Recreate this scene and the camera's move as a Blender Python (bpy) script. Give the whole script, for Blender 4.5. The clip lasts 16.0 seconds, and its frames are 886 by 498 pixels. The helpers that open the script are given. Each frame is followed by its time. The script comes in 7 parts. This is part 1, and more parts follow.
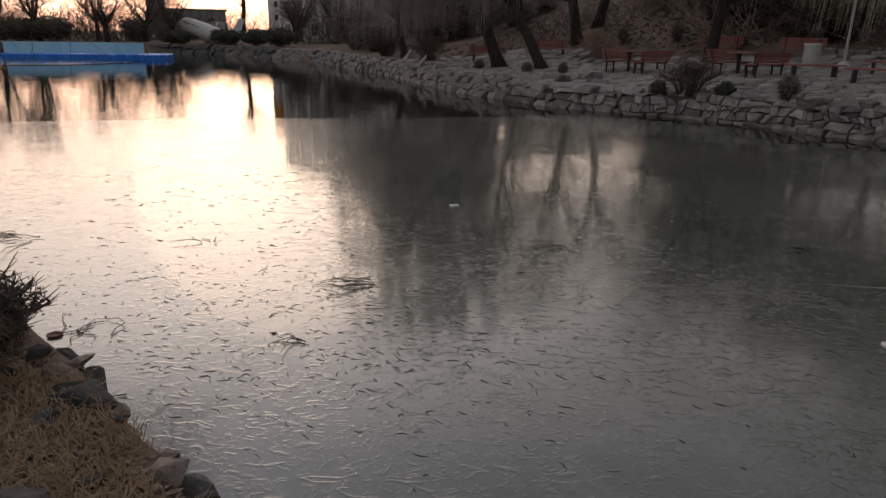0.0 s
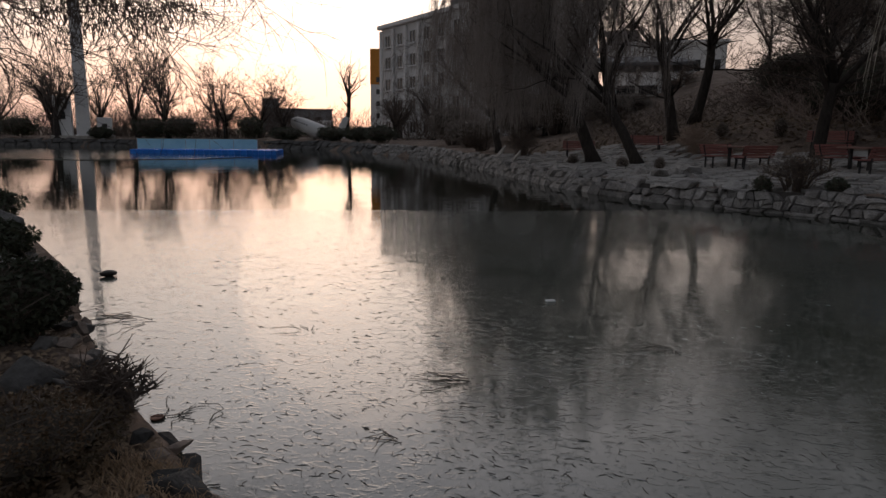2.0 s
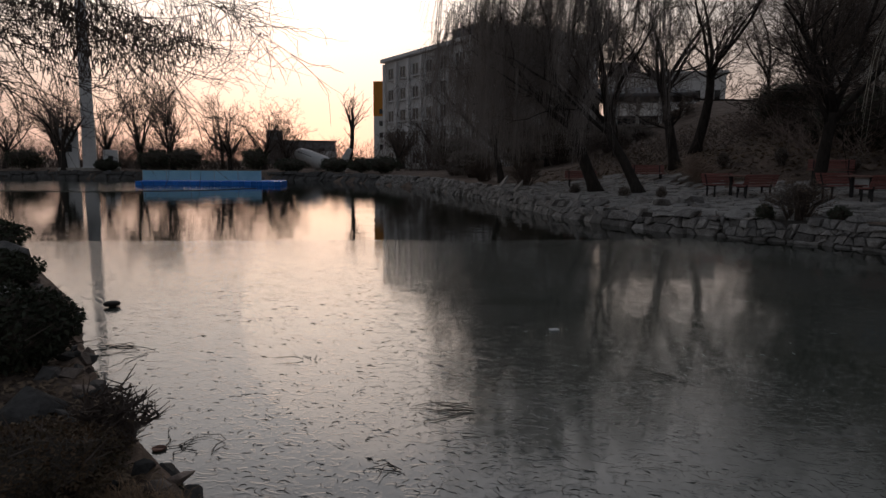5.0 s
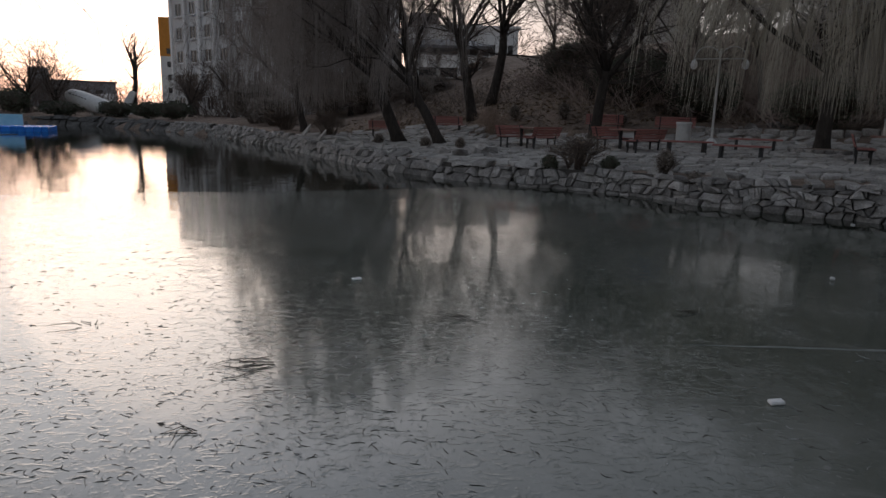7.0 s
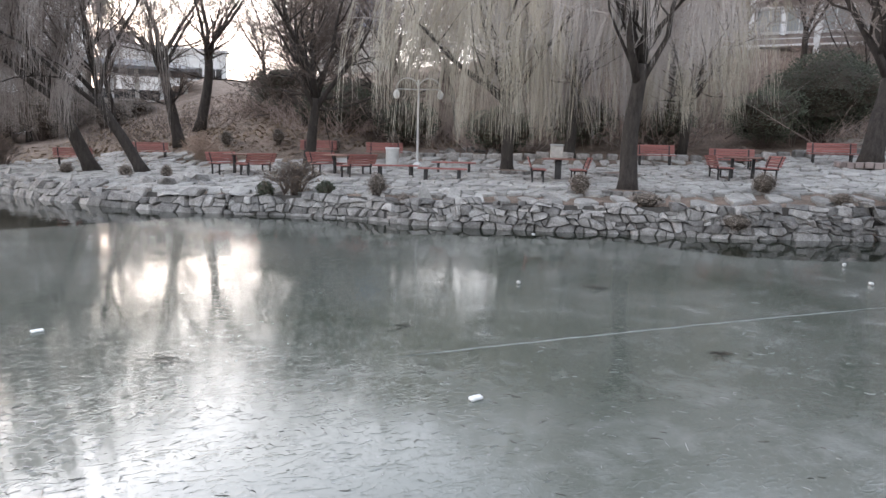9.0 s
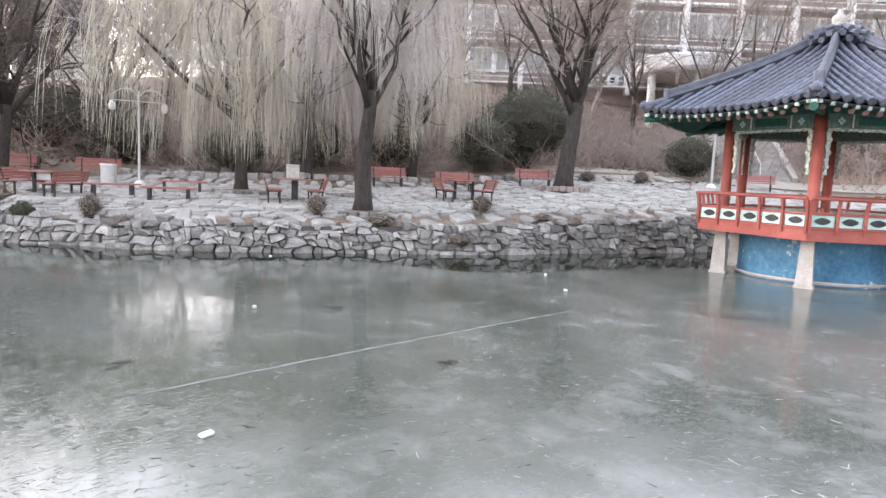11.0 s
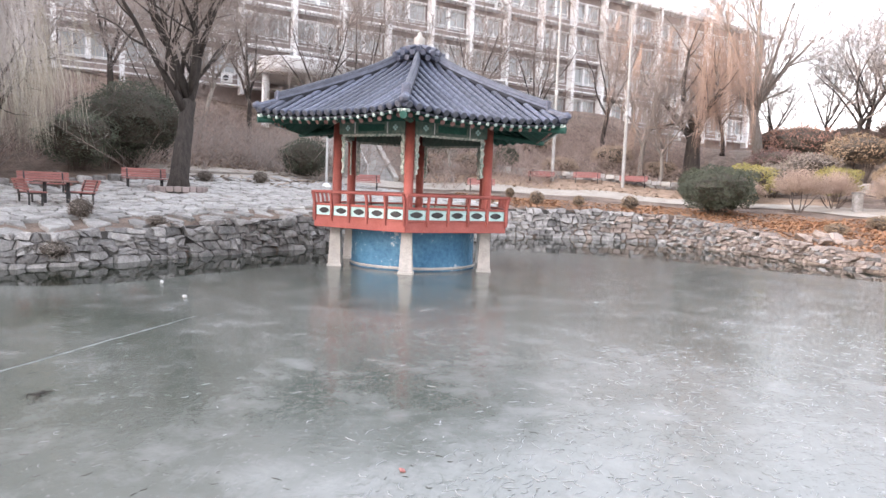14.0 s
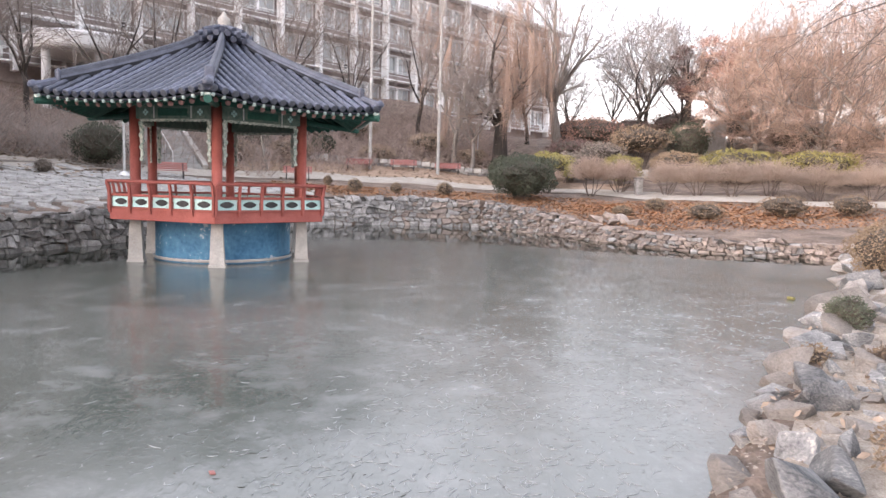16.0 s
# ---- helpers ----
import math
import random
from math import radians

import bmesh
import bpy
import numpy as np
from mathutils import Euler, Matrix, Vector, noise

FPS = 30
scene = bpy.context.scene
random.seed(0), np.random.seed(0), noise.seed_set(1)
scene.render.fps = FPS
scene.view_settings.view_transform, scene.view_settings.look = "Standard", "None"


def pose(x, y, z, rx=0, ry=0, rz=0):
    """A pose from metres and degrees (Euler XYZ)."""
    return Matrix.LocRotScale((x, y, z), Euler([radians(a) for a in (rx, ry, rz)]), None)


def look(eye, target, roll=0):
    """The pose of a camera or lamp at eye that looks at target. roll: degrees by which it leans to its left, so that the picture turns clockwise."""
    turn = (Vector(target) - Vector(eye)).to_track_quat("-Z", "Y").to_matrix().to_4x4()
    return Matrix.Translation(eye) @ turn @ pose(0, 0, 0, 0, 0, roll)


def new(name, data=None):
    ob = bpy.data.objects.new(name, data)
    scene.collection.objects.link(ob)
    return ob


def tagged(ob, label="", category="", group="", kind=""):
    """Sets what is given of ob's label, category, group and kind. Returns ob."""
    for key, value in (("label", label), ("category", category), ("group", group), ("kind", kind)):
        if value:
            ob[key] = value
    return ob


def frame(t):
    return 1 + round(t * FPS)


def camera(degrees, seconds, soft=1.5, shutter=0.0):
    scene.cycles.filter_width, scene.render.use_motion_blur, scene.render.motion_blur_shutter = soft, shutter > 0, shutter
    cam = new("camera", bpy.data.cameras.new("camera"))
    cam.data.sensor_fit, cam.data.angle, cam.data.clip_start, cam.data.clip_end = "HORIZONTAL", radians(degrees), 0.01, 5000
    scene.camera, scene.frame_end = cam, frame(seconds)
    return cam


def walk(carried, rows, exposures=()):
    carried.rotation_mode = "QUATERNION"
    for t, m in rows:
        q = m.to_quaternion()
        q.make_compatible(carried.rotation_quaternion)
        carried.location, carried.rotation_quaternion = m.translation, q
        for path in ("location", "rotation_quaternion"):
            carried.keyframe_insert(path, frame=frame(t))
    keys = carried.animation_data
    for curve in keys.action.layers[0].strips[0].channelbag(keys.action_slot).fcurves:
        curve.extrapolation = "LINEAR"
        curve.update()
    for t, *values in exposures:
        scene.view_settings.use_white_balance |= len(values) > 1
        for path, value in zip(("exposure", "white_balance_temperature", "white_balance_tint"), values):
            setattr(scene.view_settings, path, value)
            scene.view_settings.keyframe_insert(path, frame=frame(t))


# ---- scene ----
cam = camera(68.0, 16.0)
PATH = [
    (0, (1.075, -1.639, 2.013), (0.893, 0.254, 1.395), 0.9),
    (0.5, (1.06, -1.621, 2.017), (0.77, 0.28, 1.464), 0.9),
    (1, (1.032, -1.599, 2.027), (0.678, 0.308, 1.54), 0.8),
    (1.5, (1.008, -1.571, 2.012), (0.589, 0.341, 1.601), 0.4),
    (2, (0.991, -1.558, 2.025), (0.529, 0.356, 1.67), 0.6),
    (2.5, (0.975, -1.558, 2.03), (0.479, 0.359, 1.751), 0.7),
    (3, (0.961, -1.565, 2.031), (0.454, 0.355, 1.8), 0.7),
    (5.5, (1.007, -1.576, 2.016), (0.563, 0.351, 1.719), 0.0),
    (6, (1.027, -1.56, 2.019), (0.692, 0.38, 1.668), 0.4),
    (6.5, (1.068, -1.57, 2.018), (0.926, 0.386, 1.629), 1.2),
    (7, (1.074, -1.576, 2.016), (1.179, 0.381, 1.612), 1.6),
    (7.5, (1.122, -1.572, 2.023), (1.463, 0.362, 1.644), 1.0),
    (8, (1.16, -1.602, 2.026), (1.74, 0.28, 1.676), 1.7),
    (8.5, (1.192, -1.597, 2.022), (1.915, 0.239, 1.694), 1.5),
    (9, (1.225, -1.619, 2.024), (2.117, 0.145, 1.716), 1.4),
    (9.5, (1.244, -1.624, 2.033), (2.326, 0.033, 1.747), 1.6),
    (12, (1.267, -1.725, 2.068), (2.972, -0.697, 1.88), 2.7),
    (12.5, (1.26, -1.708, 2.062), (3.05, -0.835, 1.884), 2.4),
    (13, (1.283, -1.746, 2.07), (3.144, -1.037, 1.894), 2.1),
    (13.5, (1.284, -1.763, 2.073), (3.208, -1.244, 1.902), 2.3),
    (14, (1.295, -1.798, 2.07), (3.263, -1.49, 1.893), 2.2),
    (14.5, (1.363, -1.818, 2.043), (3.352, -1.708, 1.858), 1.9),
    (15, (1.365, -1.834, 2.051), (3.355, -1.851, 1.856), 1.8),
    (15.5, (1.348, -1.86, 2.059), (3.334, -1.992, 1.862), 2.0),
    (16, (1.264, -1.898, 2.086), (3.241, -2.128, 1.889), 1.7),
]
EXPOSURES = [(0, 1.22, 7250, 15), (1.5, .8, 6850, 13), (3, .34, 6700, 12.5), (5.5, .24, 6550, 11), (7, 1.12, 6350, 9.5), (8, 2.45, 6350, 8.5), (9, 3.62, 6400, 9.5), (12, 4.3, 6600, 13), (14, 4.25, 6650, 14), (16, 3.86, 6700, 15.5)]
walk(cam, [(t, look(eye, target, roll)) for t, eye, target, roll in PATH], EXPOSURES)

# ---- sky: dusk, the sun just gone behind the far bank ----
world = bpy.data.worlds.new("dusk_sky")
scene.world = world
world.use_nodes = True
wt = world.node_tree
wt.nodes.clear()


def wnode(kind):
    return wt.nodes.new(kind)


def wmath(op, a, b=None):
    n = wnode("ShaderNodeMath")
    n.operation = op
    for i, v in enumerate((a, b)):
        if v is None:
            continue
        if isinstance(v, (int, float)):
            n.inputs[i].default_value = v
        else:
            wt.links.new(v, n.inputs[i])
    return n.outputs[0]


def wramp(fac, stops):
    n = wnode("ShaderNodeValToRGB")
    while len(n.color_ramp.elements) < len(stops):
        n.color_ramp.elements.new(0.5)
    for e, (p, c) in zip(n.color_ramp.elements, stops):
        e.position, e.color = p, (*c, 1)
    wt.links.new(fac, n.inputs[0])
    return n.outputs[0]


def wmix(mode, a, b, fac=1.0):
    n = wnode("ShaderNodeMix")
    n.data_type, n.blend_type, n.clamp_result = "RGBA", mode, False
    if isinstance(fac, float):
        n.inputs[0].default_value = fac
    else:
        wt.links.new(fac, n.inputs[0])
    for i, v in ((6, a), (7, b)):
        if isinstance(v, tuple):
            n.inputs[i].default_value = (*v, 1)
        else:
            wt.links.new(v, n.inputs[i])
    return n.outputs[2]


SUNSET = radians(-25)  # clockwise from straight ahead
coords = wnode("ShaderNodeTexCoord").outputs["Generated"]
split = wnode("ShaderNodeSeparateXYZ")
wt.links.new(coords, split.inputs[0])
toward = wnode("ShaderNodeVectorMath")
toward.operation = "DOT_PRODUCT"
wt.links.new(coords, toward.inputs[0])
toward.inputs[1].default_value = (math.sin(SUNSET) * .985, math.cos(SUNSET) * .985, .17)
near_sun = wmath("MAXIMUM", toward.outputs["Value"], 0.0)
height = wmath("MAXIMUM", split.outputs["Z"], 0.0)
nishita = wnode("ShaderNodeTexSky")
nishita.sky_type, nishita.sun_disc, nishita.sun_elevation, nishita.sun_rotation = "NISHITA", False, radians(1.5), SUNSET
base = wramp(height, [(0, (.15, .146, .148)), (.25, (.123, .13, .146)), (1, (.083, .093, .112))])
glow = wramp(height, [(0, (.70, .41, .31)), (.08, (.79, .51, .38)), (.16, (.90, .69, .55)), (.24, (.96, .83, .72)), (.38, (.87, .81, .78)), (.6, (.44, .46, .53)), (1, (.11, .12, .15))])
glow_fall = wmath("ADD", wmath("MULTIPLY", wmath("POWER", near_sun, 9.0), 1.0), wmath("MULTIPLY", wmath("POWER", near_sun, 3.0), .3))
grey = wnode("ShaderNodeCombineColor")
for socket in grey.inputs:
    wt.links.new(glow_fall, socket)
glow = wmix("MULTIPLY", glow, grey.outputs[0])
total = wmix("ADD", base, glow)
total = wmix("ADD", total, wmix("MULTIPLY", nishita.outputs[0], (.012, .012, .013)))
background = wnode("ShaderNodeBackground")
wt.links.new(total, background.inputs[0])
background.inputs[1].default_value = 1.0
wt.links.new(background.outputs[0], wnode("ShaderNodeOutputWorld").inputs[0])

sun = new("sun", bpy.data.lights.new("sun", "SUN"))
sun.data.energy, sun.data.angle, sun.data.color = 0.06, radians(25), (1, .72, .5)
sun.matrix_world = look((-20, 60, 14), (0, 0, 0))

# ---- building helpers ----
RNG = random.Random(7)


class Shape:
    """Vertices and faces of one mesh."""

    def __init__(self):
        self.v, self.f = [], []

    def add(self, verts, faces):
        o = len(self.v)
        self.v += [tuple(p) for p in verts]
        self.f += [tuple(o + i for i in face) for face in faces]
        return self

    def box(self, c, s, b=0.01, m=None):
        """A box of size s round c with chamfered edges."""
        hx, hy, hz = s[0] / 2, s[1] / 2, s[2] / 2
        b = min(b, .45 * min(s))
        verts, index = [], {}
        for sx in (-1, 1):
            for sy in (-1, 1):
                for sz in (-1, 1):
                    for ax in range(3):
                        k = [b, b, b]
                        k[ax] = 0
                        index[sx, sy, sz, ax] = len(verts)
                        verts.append(Vector((sx * (hx - k[0]), sy * (hy - k[1]), sz * (hz - k[2]))))
        faces = []
        for ax in range(3):
            u, w = (ax + 1) % 3, (ax + 2) % 3
            for sg in (-1, 1):
                ring = []
                for a, c2 in ((-1, -1), (1, -1), (1, 1), (-1, 1)):
                    key = [0, 0, 0]
                    key[ax], key[u], key[w] = sg, a, c2
                    ring.append(index[(*key, ax)])
                faces.append(ring if sg > 0 else ring[::-1])
            for a in (-1, 1):
                for c2 in (-1, 1):
                    lo, hi = [0, 0, 0], [0, 0, 0]
                    lo[ax], hi[ax] = -1, 1
                    lo[u] = hi[u] = a
                    lo[w] = hi[w] = c2
                    quad = [index[(*lo, u)], index[(*hi, u)], index[(*hi, w)], index[(*lo, w)]]
                    faces.append(quad if a * c2 > 0 else quad[::-1])
        for sx in (-1, 1):
            for sy in (-1, 1):
                for sz in (-1, 1):
                    tri = [index[sx, sy, sz, 0], index[sx, sy, sz, 1], index[sx, sy, sz, 2]]
                    faces.append(tri if sx * sy * sz > 0 else tri[::-1])
        place = Matrix.Translation(c) @ m if m is not None else Matrix.Translation(c)
        return self.add([place @ p for p in verts], faces)

    def lathe(self, profile, sides=20, c=(0, 0, 0), caps=True):
        """A turned body from (radius, height) pairs."""
        verts = [(c[0] + r * math.cos(6.28319 * i / sides), c[1] + r * math.sin(6.28319 * i / sides), c[2] + z) for r, z in profile for i in range(sides)]
        faces = [(k * sides + i, k * sides + (i + 1) % sides, (k + 1) * sides + (i + 1) % sides, (k + 1) * sides + i)
                 for k in range(len(profile) - 1) for i in range(sides)]
        if caps:
            faces += [tuple(range(sides))[::-1], tuple(range((len(profile) - 1) * sides, len(profile) * sides))]
        return self.add(verts, faces)

    def tube(self, pts, radii, sides=6, cap=True):
        pts = [Vector(p) for p in pts]
        verts, n = [], len(pts)
        ref = Vector((.3, .2, .93))
        for i, p in enumerate(pts):
            d = (pts[min(i + 1, n - 1)] - pts[max(i - 1, 0)]).normalized()
            if abs(d.dot(ref)) > .95:
                ref = Vector((.9, .3, .1))
            u = d.cross(ref).normalized()
            w = d.cross(u)
            r = radii[i] if hasattr(radii, "__len__") else radii
            verts += [p + r * (math.cos(6.28319 * k / sides) * u + math.sin(6.28319 * k / sides) * w) for k in range(sides)]
        faces = [(i * sides + k, i * sides + (k + 1) % sides, (i + 1) * sides + (k + 1) % sides, (i + 1) * sides + k)
                 for i in range(n - 1) for k in range(sides)]
        if cap and sides > 3:
            faces += [tuple(range(sides))[::-1], tuple(range((n - 1) * sides, n * sides))]
        return self.add(verts, faces)

    def prism(self, ring, lo, hi):
        """A plan outline raised from lo to hi."""
        n = len(ring)
        verts = [(x, y, lo) for x, y in ring] + [(x, y, hi) for x, y in ring]
        faces = [tuple(range(n))[::-1], tuple(range(n, 2 * n))] + [(i, (i + 1) % n, n + (i + 1) % n, n + i) for i in range(n)]
        return self.add(verts, faces)

    def mesh(self, name, material, shade=False):
        me = bpy.data.meshes.new(name)
        me.from_pydata(self.v, [], self.f)
        me.materials.append(material)
        if shade:
            me.polygons.foreach_set("use_smooth", [True] * len(me.polygons))
        me.update()
        return me


def thing(name, label, category, at=None, group="", kind=""):
    """The Empty at the base of a thing."""
    ob = new(name)
    ob.empty_display_size = .1
    if at is not None:
        ob.matrix_basis = at
    return tagged(ob, label, category, group, kind)


def part(name, shape, material, parent, label="", shade=False):
    ob = new(name, shape.mesh(name, material, shade) if isinstance(shape, Shape) else shape)
    ob.parent = parent
    return tagged(ob, label)


def solid(name, shape, material, label, category, at=None, kind="", group="", shade=False):
    ob = new(name, shape.mesh(name, material, shade))
    if at is not None:
        ob.matrix_basis = at
    return tagged(ob, label, category, group, kind)


def cells(points, reach, clip):
    """Voronoi cells of plan points, each cut to the box clip of (x0, y0, x1, y1)."""
    grid = {}
    for i, (x, y) in enumerate(points):
        grid.setdefault((int(x // reach), int(y // reach)), []).append(i)
    for i, (x, y) in enumerate(points):
        poly = [(x - reach, y - reach), (x + reach, y - reach), (x + reach, y + reach), (x - reach, y + reach)]
        cuts = [((clip[0], 0), (-1, 0)), ((clip[2], 0), (1, 0)), ((0, clip[1]), (0, -1)), ((0, clip[3]), (0, 1))]
        gx, gy = int(x // reach), int(y // reach)
        for ax in (-1, 0, 1):
            for ay in (-1, 0, 1):
                for j in grid.get((gx + ax, gy + ay), ()):
                    if j != i:
                        px, py = points[j]
                        cuts.append((((x + px) / 2, (y + py) / 2), (px - x, py - y)))
        for (mx, my), (nx, ny) in cuts:
            out = []
            for k in range(len(poly)):
                a, b = poly[k], poly[(k + 1) % len(poly)]
                da = (a[0] - mx) * nx + (a[1] - my) * ny
                db = (b[0] - mx) * nx + (b[1] - my) * ny
                if da <= 0:
                    out.append(a)
                if da * db < 0:
                    s = da / (da - db)
                    out.append((a[0] + s * (b[0] - a[0]), a[1] + s * (b[1] - a[1])))
            poly = out
            if len(poly) < 3:
                break
        if len(poly) >= 3:
            yield i, poly

# ---- materials ----
def material(name, dark, light, scale=6.0, rough=.75, bump=.25, fine=5.0, metal=0.0, streak=(1, 1, 1), spread=.12, sheen=.3, speck=None, cuts=(.36, .64, .668)):
    """A worn surface: two colours in broad patches and fine grain, its roughness and relief after them, each piece a little different."""
    m = bpy.data.materials.new(name)
    m.use_nodes = True
    t = m.node_tree
    p = t.nodes["Principled BSDF"]
    link = t.links.new
    where = t.nodes.new("ShaderNodeTexCoord")
    stretch = t.nodes.new("ShaderNodeMapping")
    stretch.inputs["Scale"].default_value = streak
    link(where.outputs["Object"], stretch.inputs[0])
    info = t.nodes.new("ShaderNodeObjectInfo")
    offset = t.nodes.new("ShaderNodeVectorMath")
    offset.operation = "ADD"
    shift = t.nodes.new("ShaderNodeMath")
    shift.operation, shift.inputs[1].default_value = "MULTIPLY", 37.0
    link(info.outputs["Random"], shift.inputs[0])
    link(stretch.outputs[0], offset.inputs[0])
    link(shift.outputs[0], offset.inputs[1])
    broad, grain = t.nodes.new("ShaderNodeTexNoise"), t.nodes.new("ShaderNodeTexNoise")
    for n, k, detail in ((broad, scale, 4), (grain, scale * fine, 6)):
        n.inputs["Scale"].default_value, n.inputs["Detail"].default_value, n.inputs["Roughness"].default_value = k, detail, .65
        link(offset.outputs[0], n.inputs["Vector"])
    both = t.nodes.new("ShaderNodeMath")
    both.operation, both.inputs[2].default_value = "MULTIPLY_ADD", 0
    both.inputs[1].default_value = .55
    link(broad.outputs["Fac"], both.inputs[0])
    weigh = t.nodes.new("ShaderNodeMath")
    weigh.operation, weigh.inputs[1].default_value = "MULTIPLY", .45
    link(grain.outputs["Fac"], weigh.inputs[0])
    link(weigh.outputs[0], both.inputs[2])
    ramp = t.nodes.new("ShaderNodeValToRGB")
    ramp.color_ramp.elements[0].position, ramp.color_ramp.elements[0].color = cuts[0], (*dark, 1)
    ramp.color_ramp.elements[1].position, ramp.color_ramp.elements[1].color = cuts[1], (*light, 1)
    if speck:
        e = ramp.color_ramp.elements.new(cuts[2])
        e.color = (*speck, 1)
    link(both.outputs[0], ramp.inputs[0])
    tone = t.nodes.new("ShaderNodeHueSaturation")
    value = t.nodes.new("ShaderNodeMapRange")
    value.inputs["To Min"].default_value, value.inputs["To Max"].default_value = 1 - spread, 1 + spread
    link(info.outputs["Random"], value.inputs[0])
    link(value.outputs[0], tone.inputs["Value"])
    link(ramp.outputs[0], tone.inputs["Color"])
    link(tone.outputs[0], p.inputs["Base Color"])
    rr = t.nodes.new("ShaderNodeMapRange")
    rr.inputs["To Min"].default_value, rr.inputs["To Max"].default_value = max(rough - .12, .02), min(rough + .12, 1)
    link(grain.outputs["Fac"], rr.inputs[0])
    link(rr.outputs[0], p.inputs["Roughness"])
    p.inputs["Metallic"].default_value = metal
    p.inputs["Specular IOR Level"].default_value = sheen
    if bump:
        b = t.nodes.new("ShaderNodeBump")
        b.inputs["Strength"].default_value, b.inputs["Distance"].default_value = bump, .3 / scale
        link(both.outputs[0], b.inputs["Height"])
        link(b.outputs[0], p.inputs["Normal"])
    return m


STONE = material("wall_stone", (.13, .121, .113), (.42, .40, .38), 3.6, .88, .9, 7, spread=.42)
SLAB = material("paving_stone", (.18, .172, .16), (.42, .404, .382), 2.2, .85, .5, 9, spread=.26)
RUBBLE = material("bank_rubble", (.155, .12, .102), (.39, .325, .28), 3.5, .88, .7, 7, spread=.3)
ROCK = material("grey_rock", (.10, .105, .11), (.36, .35, .34), 3.4, .85, 1.0, 14, spread=.34, streak=(1, .45, 1.7), speck=(.56, .52, .47), cuts=(.36, .58, .62))
ROCK_PALE = material("buff_rock", (.20, .178, .158), (.45, .40, .36), 3.4, .85, 1.0, 14, spread=.3, streak=(1, .5, 1.5), speck=(.54, .50, .455))
GRAVEL = material("buff_gravel", (.25, .20, .16), (.50, .43, .36), 7, .95, .8, 8, spread=0)
TWIG_DUN = material("dun_twigs", (.27, .205, .165), (.45, .36, .30), 2, .9, 0)
TWIG_TAN = material("tan_twigs", (.30, .22, .175), (.48, .375, .31), 2, .9, 0)
SOIL = material("leafy_soil", (.075, .055, .044), (.31, .235, .187), 1.0, .95, .7, 12, spread=0)
LAWN_STRAW = material("dry_lawn_straw", (.24, .16, .11), (.47, .345, .255), 1.6, .95, .6, 14, spread=0)
SAND = material("sandy_path", (.31, .27, .23), (.47, .425, .37), 1.1, .95, .3, 20, spread=0)
WALL_CORE = material("wall_core", (.04, .036, .032), (.09, .082, .074), 4, .95, .5)
BARK = material("dark_bark", (.024, .020, .018), (.075, .064, .056), 9, .9, .9, 5, streak=(1, 1, .25))
PALE_BARK = material("pale_bark", (.13, .11, .095), (.30, .27, .24), 7, .9, .8, 5, streak=(1, 1, .3))
TWIG_GREY = material("grey_brown_twigs", (.20, .168, .15), (.37, .32, .293), 3, .9, 0)
TWIG = material("bare_twigs", (.085, .066, .056), (.17, .135, .115), 3, .9, 0)
WILLOW = material("willow_twigs", (.33, .295, .235), (.53, .485, .40), .8, .85, 0, 4)
WILLOW_BROWN = material("brown_willow_twigs", (.22, .19, .172), (.38, .335, .31), .8, .85, 0, 4)
WILLOW_GREY = material("grey_willow_twigs", (.34, .305, .28), (.56, .51, .475), .8, .85, 0, 4)
WILLOW_PINK = material("russet_willow_twigs", (.27, .185, .145), (.44, .32, .255), .8, .85, 0, 4)
BEAM = material("painted_beam", (.05, .11, .09), (.19, .25, .21), 11, .6, .1, 5, speck=(.42, .30, .27), cuts=(.36, .6, .63))
SCROLL = material("pale_scroll_paint", (.12, .21, .17), (.66, .68, .62), 13, .6, .2, 4, cuts=(.42, .56, .668))
LEAF_DARK = material("evergreen_leaf", (.03, .036, .022), (.085, .094, .06), 3, .6, 0, 5)
LEAF_AZALEA = material("azalea_leaf", (.04, .038, .022), (.16, .10, .06), 5, .6, 0, 5)
LEAF_MOSS = material("dull_green_leaf", (.055, .065, .045), (.15, .16, .11), 3, .65, 0, 5)
LEAF_OLIVE = material("olive_leaf", (.16, .145, .05), (.36, .31, .11), 3, .7, 0, 5)
LEAF_BRONZE = material("bronze_leaf", (.15, .105, .07), (.31, .23, .155), 3, .75, 0, 5)
LEAF_PINE = material("dull_purple_needles", (.10, .062, .056), (.21, .14, .125), 2, .8, 0, 5)
LEAF_TAN = material("tan_winter_leaf", (.21, .155, .115), (.38, .29, .22), 3, .75, 0, 5)
LEAF_GREY = material("grey_brown_leaf", (.13, .108, .092), (.28, .238, .205), 3, .75, 0, 5)
LEAF_DEAD = material("dead_leaves", (.31, .14, .068), (.55, .31, .17), 2, .8, 0, 6, spread=.2)
LEAF_RUST = material("russet_maple_leaf", (.24, .12, .09), (.40, .235, .18), 1, .8, 0, 6)
STRAW = material("dry_grass", (.28, .18, .105), (.47, .34, .225), 3, .85, 0, 5)
INNER_SHADE = material("shrub_inner_shade", (.05, .041, .033), (.105, .088, .07), 8, .95, .8)
BENCH = material("bench_slat", (.26, .098, .085), (.38, .165, .145), 5, .6, .15, 8, streak=(.15, 3, 3), spread=.12)
IRON = material("dark_iron", (.03, .03, .032), (.07, .068, .066), 6, .6, .2, metal=.3)
TABLE = material("table_board", (.19, .10, .08), (.30, .18, .15), 4, .6, .2, 8)
WHITE = material("white_paint", (.62, .62, .61), (.80, .80, .79), 3, .55, .1, 8)
